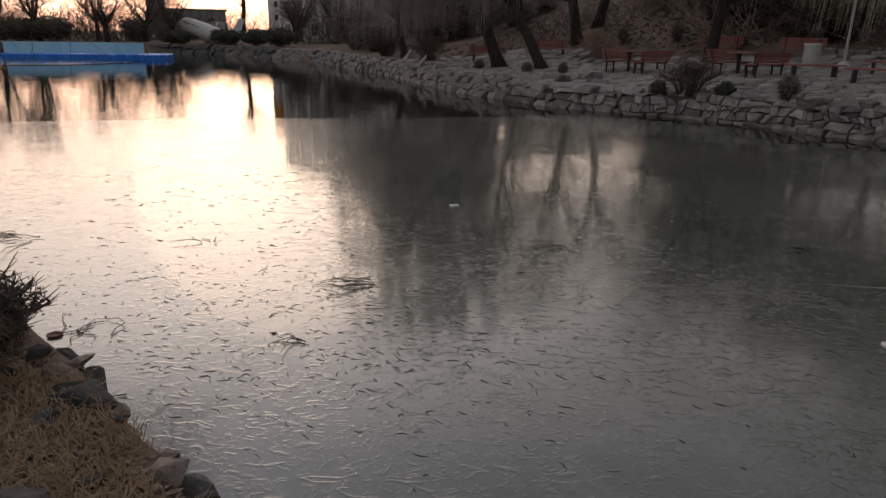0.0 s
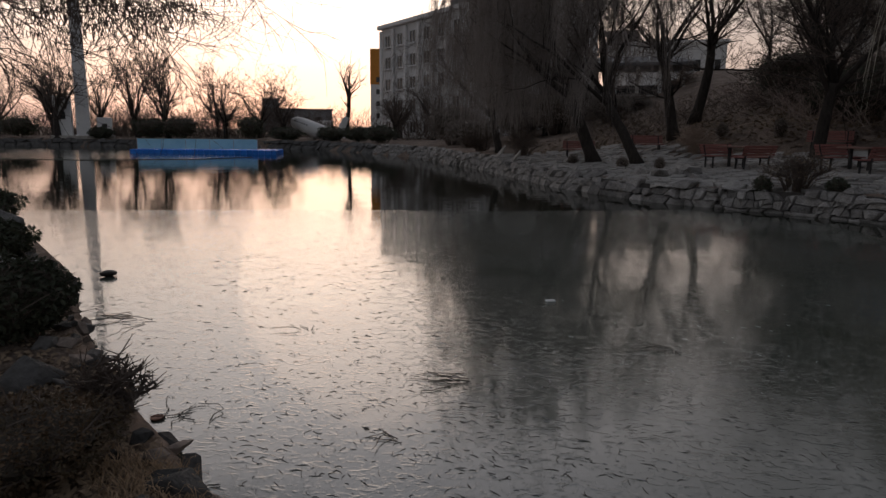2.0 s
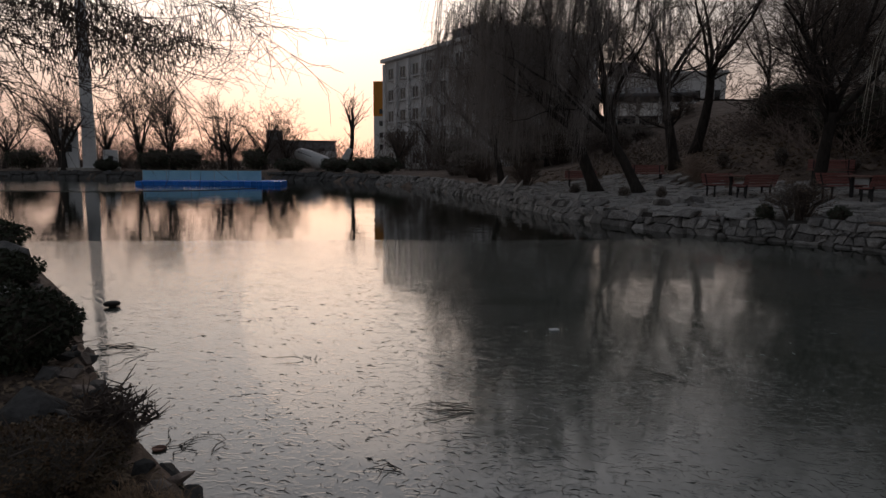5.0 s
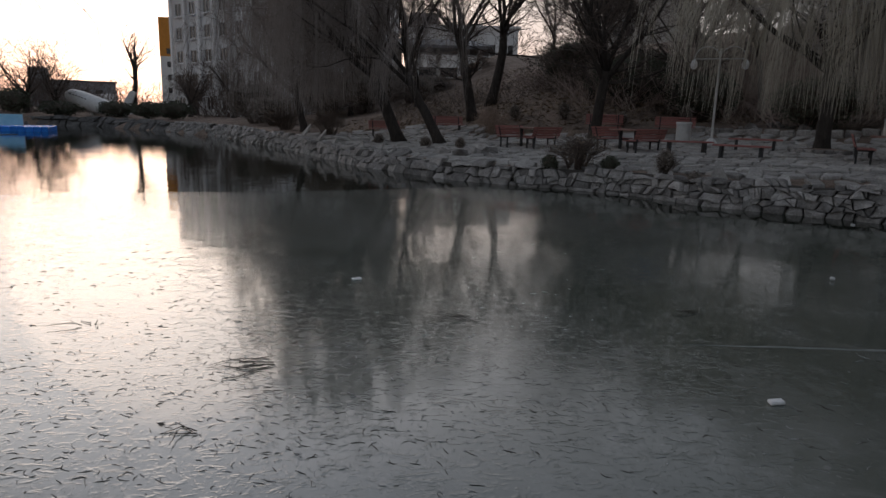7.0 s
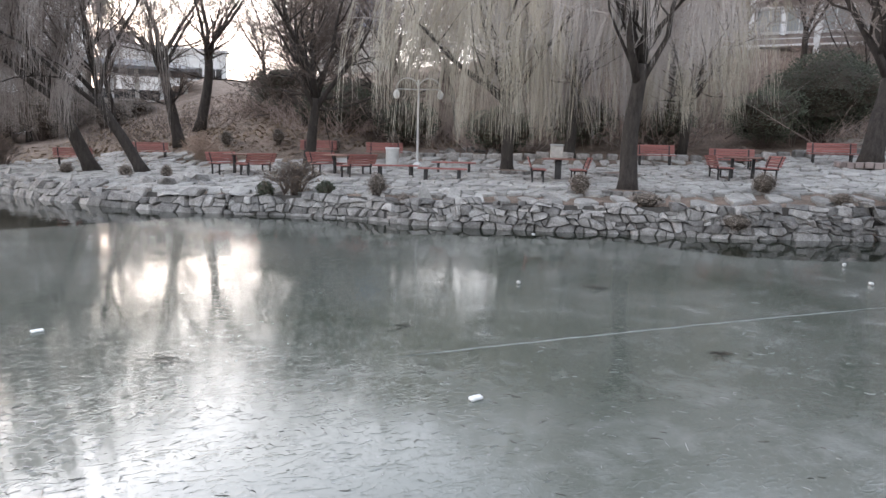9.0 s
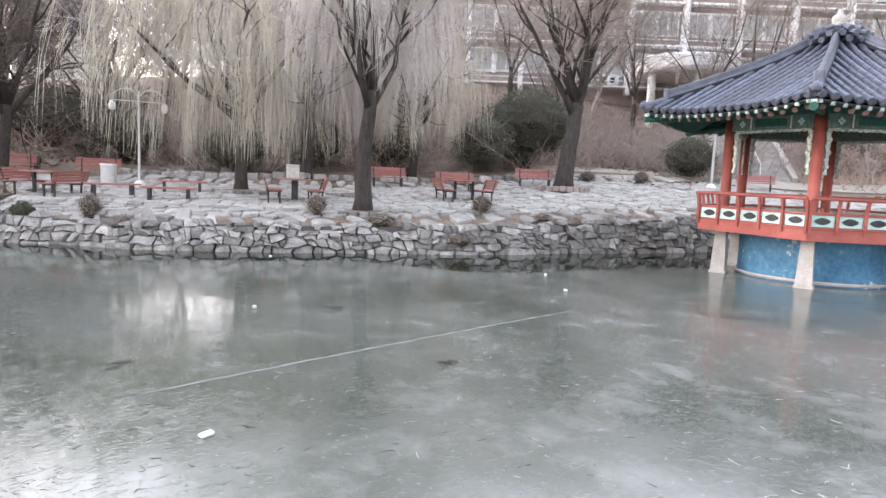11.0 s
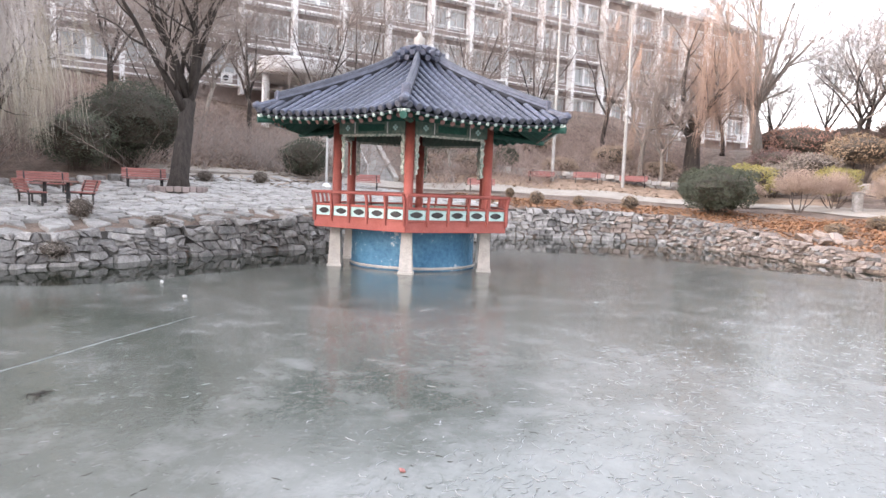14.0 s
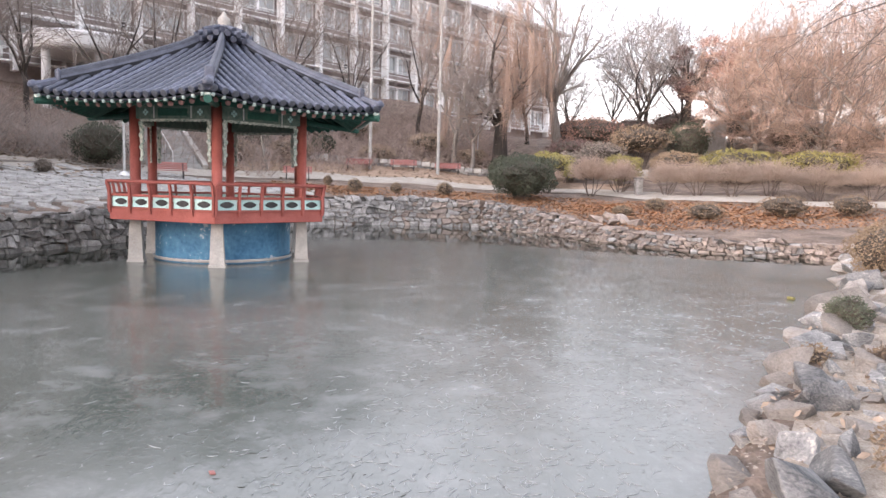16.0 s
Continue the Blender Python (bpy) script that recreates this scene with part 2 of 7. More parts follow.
PALE_METAL = material("pale_metal", (.42, .42, .41), (.58, .58, .57), 4, .5, .1, 6, metal=.1)
CONCRETE = material("concrete", (.34, .32, .29), (.54, .51, .47), 3, .85, .3, 9)
RED = material("red_lacquer", (.26, .068, .054), (.38, .115, .095), 2.5, .55, .15, 9)
ROSE = material("faded_rose_paint", (.24, .12, .11), (.40, .24, .22), 8, .6, .1, 6)
TURQUOISE = material("turquoise_paint", (.36, .60, .57), (.58, .76, .73), 3, .55, .1, 8)
GREEN = material("green_paint", (.016, .065, .05), (.04, .14, .105), 4, .6, .1, 8)
GREEN_PALE = material("pale_green_paint", (.17, .24, .22), (.42, .48, .44), 7, .6, .1, 6)
BLUE = material("blue_drum_paint", (.035, .125, .23), (.10, .26, .40), 1.3, .6, .3, 7, speck=(.50, .58, .63), cuts=(.34, .585, .62))
TILE = material("slate_roof_tile", (.036, .042, .066), (.115, .126, .17), 4.5, .42, .3, 8, spread=.3, sheen=.6)
RIDGE = material("grey_ridge", (.042, .047, .062), (.125, .132, .152), 3, .6, .3, 8)
PONTOON = material("blue_float", (.015, .18, .72), (.03, .27, .88), 2, .4, .1, 6)
MESH_CLOTH = material("pale_blue_netting", (.33, .68, .80), (.48, .82, .92), 1.2, .7, .2, 7)
WALL_WHITE = material("pale_plaster", (.70, .695, .69), (.82, .815, .81), .6, .8, .15, 10)
WALL_BRICK = material("brown_brick", (.24, .195, .182), (.37, .31, .29), .9, .85, .2, 12)
ROOF_GREY = material("grey_roofing", (.11, .11, .115), (.19, .19, .195), 1, .7, .1)
ORANGE = material("orange_panel", (.50, .20, .03), (.62, .27, .05), 1, .6, 0)
WINDOW_FRAME = material("window_frame", (.55, .55, .55), (.7, .7, .7), 4, .5, 0)
HALL_GREY = material("grey_cladding", (.20, .20, .21), (.32, .32, .33), 1, .7, .1)
BLUE_GLAZING = material("blue_glazing", (.10, .16, .28), (.16, .24, .38), 1, .3, 0)
# tile colour taken near black: shade between ribs and courses is in it
TILE_SHADE = material("tile_gap_shade", (.010, .011, .015), (.028, .031, .04), 4, .7, .3, 8)
DARK_STONE = material("dark_bank_stone", (.05, .048, .046), (.14, .135, .13), 3, .88, .7, 6, spread=.35)
BRUSH = material("grey_brown_brush", (.25, .185, .16), (.43, .345, .305), .9, .9, 0, 5)
STEP = material("worn_step", (.26, .25, .24), (.42, .41, .39), 2, .85, .3, 8)

def pane(name, colour):
    m = bpy.data.materials.new(name)
    m.use_nodes = True
    p = m.node_tree.nodes["Principled BSDF"]
    p.inputs["Base Color"].default_value, p.inputs["Roughness"].default_value, p.inputs["Specular IOR Level"].default_value = (*colour, 1), .07, .7
    return m


# the second pane has the sky's pale reflection put into its base colour
GLASS, GLASS_SKY = pane("dark_pane", (.02, .023, .028)), pane("sky_tinted_pane", (.36, .375, .375))


def pond_surface(name, ice):
    m = bpy.data.materials.new(name)
    m.use_nodes = True
    t = m.node_tree
    p, link = t.nodes["Principled BSDF"], t.links.new
    where = t.nodes.new("ShaderNodeTexCoord").outputs["Object"]

    def noise_of(scale, detail, rough=.6, squeeze=(1, 1, 1), warp=0.0):
        s = t.nodes.new("ShaderNodeMapping")
        s.inputs["Scale"].default_value = squeeze
        link(where, s.inputs[0])
        n = t.nodes.new("ShaderNodeTexNoise")
        n.inputs["Scale"].default_value, n.inputs["Detail"].default_value, n.inputs["Roughness"].default_value, n.inputs["Distortion"].default_value = scale, detail, rough, warp
        link(s.outputs[0], n.inputs["Vector"])
        return n.outputs["Fac"]

    def span(v, a, b, c, d):
        n = t.nodes.new("ShaderNodeMapRange")
        for i, x in enumerate((a, b, c, d)):
            n.inputs[i + 1].default_value = x
        link(v, n.inputs[0])
        return n.outputs[0]

    def maths(op, a, b):
        n = t.nodes.new("ShaderNodeMath")
        n.operation = op
        for i, v in enumerate((a, b)):
            if isinstance(v, (int, float)):
                n.inputs[i].default_value = v
            else:
                link(v, n.inputs[i])
        return n.outputs[0]

    bump = t.nodes.new("ShaderNodeBump")
    if ice:
        spot = t.nodes.new("ShaderNodeSeparateXYZ")
        link(where, spot.inputs[0])
        along_bank = maths("SUBTRACT", maths("MULTIPLY", spot.outputs["X"], .77), maths("MULTIPLY", spot.outputs["Y"], .64))
        off_bank = maths("ADD", maths("MULTIPLY", spot.outputs["X"], .64), maths("MULTIPLY", spot.outputs["Y"], .77))
        rime = maths("MULTIPLY", span(along_bank, 1, 9, 0, 1), span(off_bank, 1, 12, 1, 0))
        clouds = maths("ADD", span(noise_of(.3, 6, .68, warp=.5), .34, .78, 0, .85), maths("MULTIPLY", rime, .55))
        frost = maths("MULTIPLY", span(noise_of(1.5, 7, .7, warp=.3), .50, .86, 0, 1), span(along_bank, -3, 5, .3, 1))
        flecks = maths("MULTIPLY", span(noise_of(14, 3, .5), .64, .72, 0, .55), span(along_bank, -3, 5, .2, 1))
        mix = t.nodes.new("ShaderNodeMix")
        mix.data_type = "RGBA"
        mix.inputs[6].default_value, mix.inputs[7].default_value = (.056, .068, .053, 1), (.152, .161, .149, 1)
        link(clouds, mix.inputs[0])
        white = t.nodes.new("ShaderNodeMix")
        white.data_type = "RGBA"
        white.inputs[7].default_value = (.45, .45, .45, 1)
        link(maths("MULTIPLY", maths("MAXIMUM", frost, flecks), .40), white.inputs[0])
        link(mix.outputs[2], white.inputs[6])
        link(white.outputs[2], p.inputs["Base Color"])
        link(maths("ADD", span(clouds, 0, 1, .035, .12), maths("ADD", span(along_bank, 1, 7, 0, .075), maths("MULTIPLY", frost, .2))), p.inputs["Roughness"])
        pits = maths("MAXIMUM", span(noise_of(7, 2, .45, (1, 2.2, 1), 1.5), .56, .70, 0, 1), span(noise_of(16, 2, .4, (1.8, 1, 1), 1.0), .58, .68, 0, .5))
        dents = maths("ADD", maths("MULTIPLY", pits, .35), maths("ADD", maths("MULTIPLY", noise_of(30, 2), .06), noise_of(1.2, 3, .5)))
        link(dents, bump.inputs["Height"])
        bump.inputs["Strength"].default_value, bump.inputs["Distance"].default_value = .125, .035
        p.inputs["IOR"].default_value = 1.85
    else:
        p.inputs["Base Color"].default_value = (.018, .022, .016, 1)
        p.inputs["Roughness"].default_value = .02
        ripples = maths("ADD", noise_of(2.2, 3, .5, (1, 1.6, 1)), maths("MULTIPLY", noise_of(.6, 2), 1.5))
        link(ripples, bump.inputs["Height"])
        bump.inputs["Strength"].default_value, bump.inputs["Distance"].default_value = .05, .08
        p.inputs["IOR"].default_value = 1.45
    link(bump.outputs[0], p.inputs["Normal"])
    return m


ICE, WATER = pond_surface("pond_ice", True), pond_surface("open_water", False)
# x, y, height of the bank's rim, slope behind it, share of the hill
SHORE = [
    (-60, 30, .5, .02, 0), (-40, 24, .5, .02, 0), (-20, 15, .5, .02, 0), (-11, 9.5, .5, .02, 0), (-5.8, 5.5, .45, .02, 0),
    (-4.5, 4.2, .4, .03, 0), (-3.27, 3.07, .38, .03, 0), (-2.43, 2.4, .34, .03, 0), (-1.29, 1.59, .3, .05, 0),
    (-.3, .77, .28, .06, 0), (1.2, -.35, .35, .05, 0), (3, -2.1, .42, .05, 0), (5.34, -4.1, .45, .05, 0), (6.1, -4.7, .45, .05, 0),
    (7.14, -5.68, .45, .05, 0), (8.8, -7, .45, .05, 0), (11.2, -9.26, .45, .05, 0), (15.8, -13.05, .5, .05, .1),
    (20.2, -16.8, .5, .06, .3), (21.6, -16.4, .5, .09, .5), (22.3, -14.4, .5, .09, .55), (24.5, -12.3, .5, .09, .6),
    (27.1, -11.1, .6, .09, .65), (30.6, -9.6, 1.0, .07, .8), (33.75, -7.5, 1.35, .06, .95), (34.3, -3.3, 1.4, .08, 1),
    (33.6, .3, 1.35, .1, 1), (30, 2.3, 1.25, .11, 1), (26, 4.3, 1.15, .11, 1), (22, 6.1, 1.05, .1, 1), (20, 7, .95, .09, 1),
    (18.1, 8, .85, .08, 1), (15.2, 9.2, .75, .083, 1), (14.2, 9.85, .72, .083, 1), (12.4, 11.1, .68, .083, 1),
    (10.6, 12.3, .66, .083, 1), (9.4, 13.2, .66, .083, .9), (8.3, 14.2, .66, .083, .78), (7.2, 16, .62, .083, .72),
    (5.6, 17.2, .58, .083, .72), (4.1, 18, .55, .08, .75), (2.6, 19.2, .52, .08, .85), (1, 21.1, .52, .08, 1), (-1.1, 24.2, .55, .06, 1),
    (-4.9, 32.7, .7, .05, 1), (-9.5, 41, .8, .04, 1.05), (-12, 46.5, .8, .03, 1.05), (-18.8, 54, .8, .02, .25), (-28, 62, .8, .02, 0),
    (-45, 60, .8, .02, 0), (-70, 50, .8, .02, 0),
]
SH = np.array(SHORE, float)


def bank(x, y):
    """Signed distance from the shore (positive on land), and the rim, slope and hill there."""
    a, b = SH, np.roll(SH, -1, 0)
    ax, ay, bx, by = a[:, 0], a[:, 1], b[:, 0], b[:, 1]
    u = np.clip(((x - ax) * (bx - ax) + (y - ay) * (by - ay)) / ((bx - ax) ** 2 + (by - ay) ** 2), 0, 1)
    dist = np.hypot(x - ax - u * (bx - ax), y - ay - u * (by - ay))
    i = int(np.argmin(dist))
    rim, slope, hill = a[i, 2:] + u[i] * (b[i, 2:] - a[i, 2:])
    cross = ((ay > y) != (by > y)) & (x < (bx - ax) * (y - ay) / np.where(by == ay, 1e-9, by - ay) + ax)
    return (-dist[i] if np.count_nonzero(cross) % 2 else dist[i]), rim, slope, hill


def smooth(a, b, v):
    v = min(max((v - a) / (b - a), 0.0), 1.0)
    return v * v * (3 - 2 * v)


def land(x, y):
    """Height of the ground."""
    d, rim, slope, hill = bank(x, y)
    if hill < .05 and y < 7:
        shift = .2 * smooth(1.5, 4, x)
        near = -0.7 + (rim + 0.62) * smooth(-0.5 + shift, 0.2 + shift, d)
        return near if d < .2 + shift else rim - .08 + slope * min(d - .2 - shift, 11)
    if d < 0.45:
        return -0.7 + (rim + 0.62) * smooth(-0.25, 0.45, d)
    z = rim - 0.08 + slope * min(d, 11)
    start = 8.5 - 5.5 * smooth(23, 31, y) * (1 - smooth(8, 16, x))
    low = 1 - .38 * smooth(4, 20, -y) * smooth(28, 38, x)
    low *= 1 - .14 * smooth(34, 52, y) * (1 - smooth(24, 38, x))
    return z + hill * low * 9.2 * smooth(start, start + 35, d)


# ---- the ground, the pond and its banks ----
def steps(*runs):
    out = []
    for a, b, n in runs:
        out += list(np.linspace(a, b, n, endpoint=False))
    return out


GX = [-3000, -1200, -500, -250] + steps((-150, -60, 18), (-60, -14, 23), (-14, -7, 14), (-7, 10, 85), (10, 42, 64), (42, 110, 30)) + [110, 160, 300, 600, 1300, 3000]
GY = [-3000, -1200, -500, -200, -110] + steps((-70, -26, 15), (-26, -9, 34), (-9, 6.2, 76), (6.2, 34, 56), (34, 70, 26), (70, 130, 20)) + [130, 180, 300, 600, 1300, 3000]


def rough_land(x, y):
    z = land(x, y)
    if z > -.1 and abs(x) < 150 and abs(y) < 150:
        z += .05 * noise.noise(Vector((x * .45, y * .45, 2))) + .02 * noise.noise(Vector((x * 1.9, y * 1.9, 5)))
    return z


def far_land(x, y):
    if abs(x) > 200 or abs(y) > 200:
        return 1.0
    return rough_land(x, y)


ground = Shape()
ground.v = [(x, y, far_land(x, y)) for y in GY for x in GX]
ground.f = [(j * len(GX) + i, j * len(GX) + i + 1, (j + 1) * len(GX) + i + 1, (j + 1) * len(GX) + i) for j in range(len(GY) - 1) for i in range(len(GX) - 1)]
solid("ground", ground, SOIL, "brown soil and leaf litter round the pond", "ground", kind="structure", shade=True)

water = Shape()
ring = [(p[0], p[1]) for p in SHORE]
water.add([(-75, -22, -.035), (45, -22, -.035), (45, 70, -.035), (-75, 70, -.035)], [(0, 1, 2, 3)])
solid("water", water, WATER, "dark still water along the banks of the pond", "water", kind="structure")

# the ice sheet: up to the near bank, a little off the far walls, ending in open water towards the far bank
def offset_shore(gap):
    """The shore from the near left round to the far left, moved inwards."""
    out = []
    for i in range(len(SHORE)):
        a, b, c = SH[i - 1, :2], SH[i, :2], SH[(i + 1) % len(SH), :2]
        t = (b - a) / np.linalg.norm(b - a) + (c - b) / np.linalg.norm(c - b)
        t /= np.linalg.norm(t)
        g = gap(*b)
        out.append((b[0] - t[1] * g, b[1] + t[0] * g))
    return out


near_side = offset_shore(lambda x, y: -.5)[3:19]
# wide open water before the far end, a narrow strip along the terrace
far_side = [(19.2, -15.2), (20.2, -12.6), (22.0, -9.8), (23.8, -7.0), (25.0, -4.0), (25.0, -1.2), (24.0, 1.2), (22.4, 3.0)]
shifted = offset_shore(lambda x, y: 1.7 + 2.1 * smooth(9, 18, x) + .4 * math.sin(x * .9) + .3 * math.sin(x * 2.3 + 1))
first, last = (min(range(len(SHORE)), key=lambda k: math.dist(SHORE[k][:2], q)) for q in ((20, 7), (4.1, 18)))
far_side += shifted[first:last + 1]
ragged = [(3.2, 17.1), (1.6, 16.3), (.1, 15.75), (-1.8, 15.05), (-3.1, 14.72), (-4.6, 14.4), (-6.2, 13.75), (-8.4, 13.1), (-10.9, 12.2), (-13.3, 11.2)]


def roughen(points, step, size):
    out = []
    for a, b in zip(points, points[1:] + points[:1]):
        n = max(1, int(math.dist(a, b) / step))
        for k in range(n):
            x, y = a[0] + (b[0] - a[0]) * k / n, a[1] + (b[1] - a[1]) * k / n
            out.append((x + size * noise.noise(Vector((x * 1.3, y * 1.3, 1))), y + size * noise.noise(Vector((x * 1.3, y * 1.3, 8)))))
    return out


ice = Shape().prism(roughen(near_side + far_side + ragged, .5, .12), -.05, 0.0)
solid("ice_sheet", ice, ICE, "grey-green frozen pond surface with frost blotches", "ice", kind="structure")
far_ice = Shape().prism(roughen([(-52, 36), (-40, 32), (-31, 33.5), (-25, 38), (-24, 42), (-29, 44.2), (-40, 48), (-55, 50)], 1.2, .5), -.05, 0.0)
solid("far_ice", far_ice, ICE, "pale ice along the far bank", "ice", kind="structure")

# a pale sandy path behind the terrace and round the far end
WAY = [(29, 16.6, 0), (32, 14.4, 0), (37, 11, 0), (41.5, 6.5, 0),
       (44.2, 1, 0), (44.6, -5, 0), (42.8, -11, 0), (38.6, -16, 0), (34.5, -20.2, 0), (31.5, -25, 0), (28, -31, 0)]


def ribbon(points, half, lift):
    s, pts = Shape(), []
    for a, b in zip(points, points[1:]):
        n = max(1, int(math.dist(a[:2], b[:2]) / .7))
        pts += [(a[0] + (b[0] - a[0]) * k / n, a[1] + (b[1] - a[1]) * k / n) for k in range(n)]
    pts.append(points[-1][:2])
    rows = []
    for i, p in enumerate(pts):
        q, r = pts[max(i - 1, 0)], pts[min(i + 1, len(pts) - 1)]
        tx, ty = r[0] - q[0], r[1] - q[1]
        k = math.hypot(tx, ty)
        wide = half * (1 + .15 * noise.noise(Vector((p[0] * .3, p[1] * .3, 3))))
        for u in (-1, -.5, 0, .5, 1):
            x, y = p[0] - ty / k * u * wide, p[1] + tx / k * u * wide
            rows.append((x, y, rough_land(x, y) + lift - .03 * (abs(u) == 1)))
    s.v = rows
    s.f = [(i * 5 + k + 1, i * 5 + k, (i + 1) * 5 + k, (i + 1) * 5 + k + 1) for i in range(len(pts) - 1) for k in range(4)]
    return s


MIDDLE = Vector((20, -3))
LAWN = [(*(Vector(p[:2]) + (Vector(p[:2]) - MIDDLE).normalized() * 3.6), 0) for p in WAY[2:8]]
solid("dry_lawn", ribbon(LAWN, 2.0, .05), LAWN_STRAW, "dry sandy-orange lawn between the path and a low wall", "lawn", kind="structure", shade=True)
solid("footpath", ribbon(WAY, 1.6, .07), SAND, "pale sandy footpath behind the bank", "path", kind="structure", shade=True)


def along(s0, s1):
    """Points, inward normals and rims on the shore between two of its corners."""
    out, i = [], s0
    while i != s1:
        a, b = SH[i], SH[(i + 1) % len(SH)]
        out.append((a, b))
        i = (i + 1) % len(SH)
    return out


class Bank:
    """A stretch of the shore, followed along its length."""

    def __init__(self, first, last):
        self.runs, self.length = [], 0.0
        for a, b in along(first, last):
            k = float(np.hypot(*(b - a)[:2]))
            self.runs.append((self.length, k, a, b))
            self.length += k

    def at(self, s):
        for start, k, a, b in self.runs:
            if s <= start + k:
                break
        u = min(max((s - start) / k, 0), 1)
        p = a + u * (b - a)
        t = (b - a)[:2] / k
        return p[0], p[1], -t[1], t[0], p[2]


def shore_index(x, y):
    return int(np.argmin(np.hypot(SH[:, 0] - x, SH[:, 1] - y)))


# ---- trees ----
def wander(rng, p, d, length, n, bend, lift):
    """A bent line from p along d; lift > 0 turns it upwards, < 0 lets it hang."""
    pts, p, d = [p.copy()], p.copy(), d.normalized()
    for _ in range(n):
        d = (d + Vector((rng.gauss(0, bend), rng.gauss(0, bend), rng.gauss(0, bend) + lift))).normalized()
        p = p + d * (length / n)
        pts.append(p.copy())
    return pts


def tree(name, label, x, y, tall, girth, lean=(0, 0), fork=.35, limbs=4, spread=.7, orders=3, twigs=7, bark=BARK, twig_mat=TWIG, seed=1,
         hang=0, strand=(1.5, 4), strand_mat=WILLOW, category="tree", group="trees round the pond", fine=.006, sink=.15, stout=1.0, reach=1.0, low=.6, spray=1, side=0, plain=False):
    """A bare tree: tapered trunk and limbs, fine twigs, and hanging strands for a willow."""
    rng = random.Random(seed)
    base = Vector((x, y, land(x, y) - sink))
    root = thing(name, label, category, Matrix.Translation(base), group)
    wood, fine_wood, veil, boughs = Shape(), Shape(), Shape(), []
    up = Vector((lean[0], lean[1], 1)).normalized()
    top = tall * fork
    trunk = wander(rng, Vector((0, 0, 0)), up, top, 6, .06, .02)
    wood.tube(trunk, [girth * (1.45 if i == 0 else 1.08 - .06 * i) for i in range(7)], 10)
    tips = []

    def branch(p, d, length, r, order):
        n = (5, 4, 3, 1)[order]
        pts = wander(rng, p, d, length, n, .12 + .04 * order, .05 if order < 2 else .02)
        radii = [max(r * (1 - .7 * i / n), fine) for i in range(n + 1)]
        if order == 1 and not plain:
            boughs[-1].append(Shape())
        (boughs[-1][-1] if order < (1 if plain else 2) else fine_wood).tube(pts, radii, 7 if order == 0 else 5 if order == 1 else 3)
        tips.append((pts, order))
        if order >= orders:
            for _ in range(spray):
                q = pts[0].lerp(pts[-1], rng.uniform(.3, 1))
                d = (pts[-1] - pts[0]).normalized() * .8 + Vector((rng.gauss(0, .6), rng.gauss(0, .6), rng.gauss(.1, .5)))
                fine_wood.tube([q, q + d * length * rng.uniform(.4, .85)], [fine * .8, fine * .45], 3, False)
            return
        for k in range(rng.randint(5, 8) if order == 0 else rng.randint(4, 6) if order == 1 else twigs):
            i = rng.randint(1, n)
            out = Vector((rng.gauss(0, 1), rng.gauss(0, 1), rng.gauss(.25, .5))).normalized()
            axis = (pts[i] - pts[i - 1]).normalized()
            q = pts[i - 1].lerp(pts[i], rng.uniform(.4, 1))
            branch(q, axis * .65 + out * spread, length * rng.uniform(.42, .68), max(radii[i] * .55, fine), order + 1)

    crown = tall - top
    for k in range(limbs):
        a = 6.283 * (k + rng.uniform(-.25, .25)) / limbs
        d = up * 1.0 + Vector((math.cos(a), math.sin(a), 0)) * spread * rng.uniform(.5, 1.1)
        boughs.append([Shape()])
        branch(trunk[-1 - (k % 2)], d, crown * rng.uniform(.55, .8) * reach, girth * rng.uniform(.4, .56) * stout, 0)
    for k in range(side):
        i = rng.randint(3, 6)
        e = 6.283 * (k + rng.uniform(-.3, .3)) / side
        boughs.append([Shape()])
        branch(trunk[i], Vector((math.cos(e), math.sin(e), rng.uniform(-.1, .5))), crown * rng.uniform(.3, .45), girth * .22, 0)
    if hang:
        starts = [q for pts, order in tips if order >= 2 for q in pts[1:] if math.hypot(q.x - trunk[-1].x, q.y - trunk[-1].y) > .9]
        start, near = None, 0
        for _ in range(int(hang * .72)):
            if near == 0:
                start, near = rng.choice(starts), rng.randint(5, 18)
                flow, fall = Vector((rng.gauss(0, .2), rng.gauss(0, .2), 0)), rng.uniform(*strand)
                knot = Vector((rng.gauss(0, .12), rng.gauss(0, .12), 0))
            near -= 1
            if rng.random() < .25:
                knot = Vector((rng.gauss(0, .16), rng.gauss(0, .16), 0))
            q = start + knot + Vector((rng.gauss(0, .05), rng.gauss(0, .05), rng.gauss(0, .15)))
            drop = min(fall * rng.uniform(.45, 1.15), max(q.z - low - 1.1 * rng.random(), .3))
            out = Vector((q.x, q.y, 0))
            out = out.normalized() if out.length > .1 else Vector((1, 0, 0))
            pts, sway = [], flow + Vector((rng.gauss(0, .1), rng.gauss(0, .1), 0))
            for u in (0, .18, .55, 1):
                pts.append(q + out * (.4 * math.sin(u * 1.6)) + sway * (u * 1.3) + Vector((.06 * math.sin(5 * u + q.x * 9), .06 * math.cos(6 * u + q.y * 9), 0)) + Vector((0, 0, .14 * math.sin(u * 2.5) - drop * u)))
            thick = fine * rng.uniform(.8, 1.5)
            veil.tube(pts, [thick, thick * .9, thick * .7, thick * .4], 3, False)
    part("trunk", wood, bark, root, shade=True)
    for bough in boughs:
        limb = part("limb", bough[0], bark, root, shade=True)
        for side in bough[1:]:
            part("branch", side, bark, limb, shade=True)
    if fine_wood.v:
        part("fine_crown", fine_wood, twig_mat, root, "fine bare twigs")
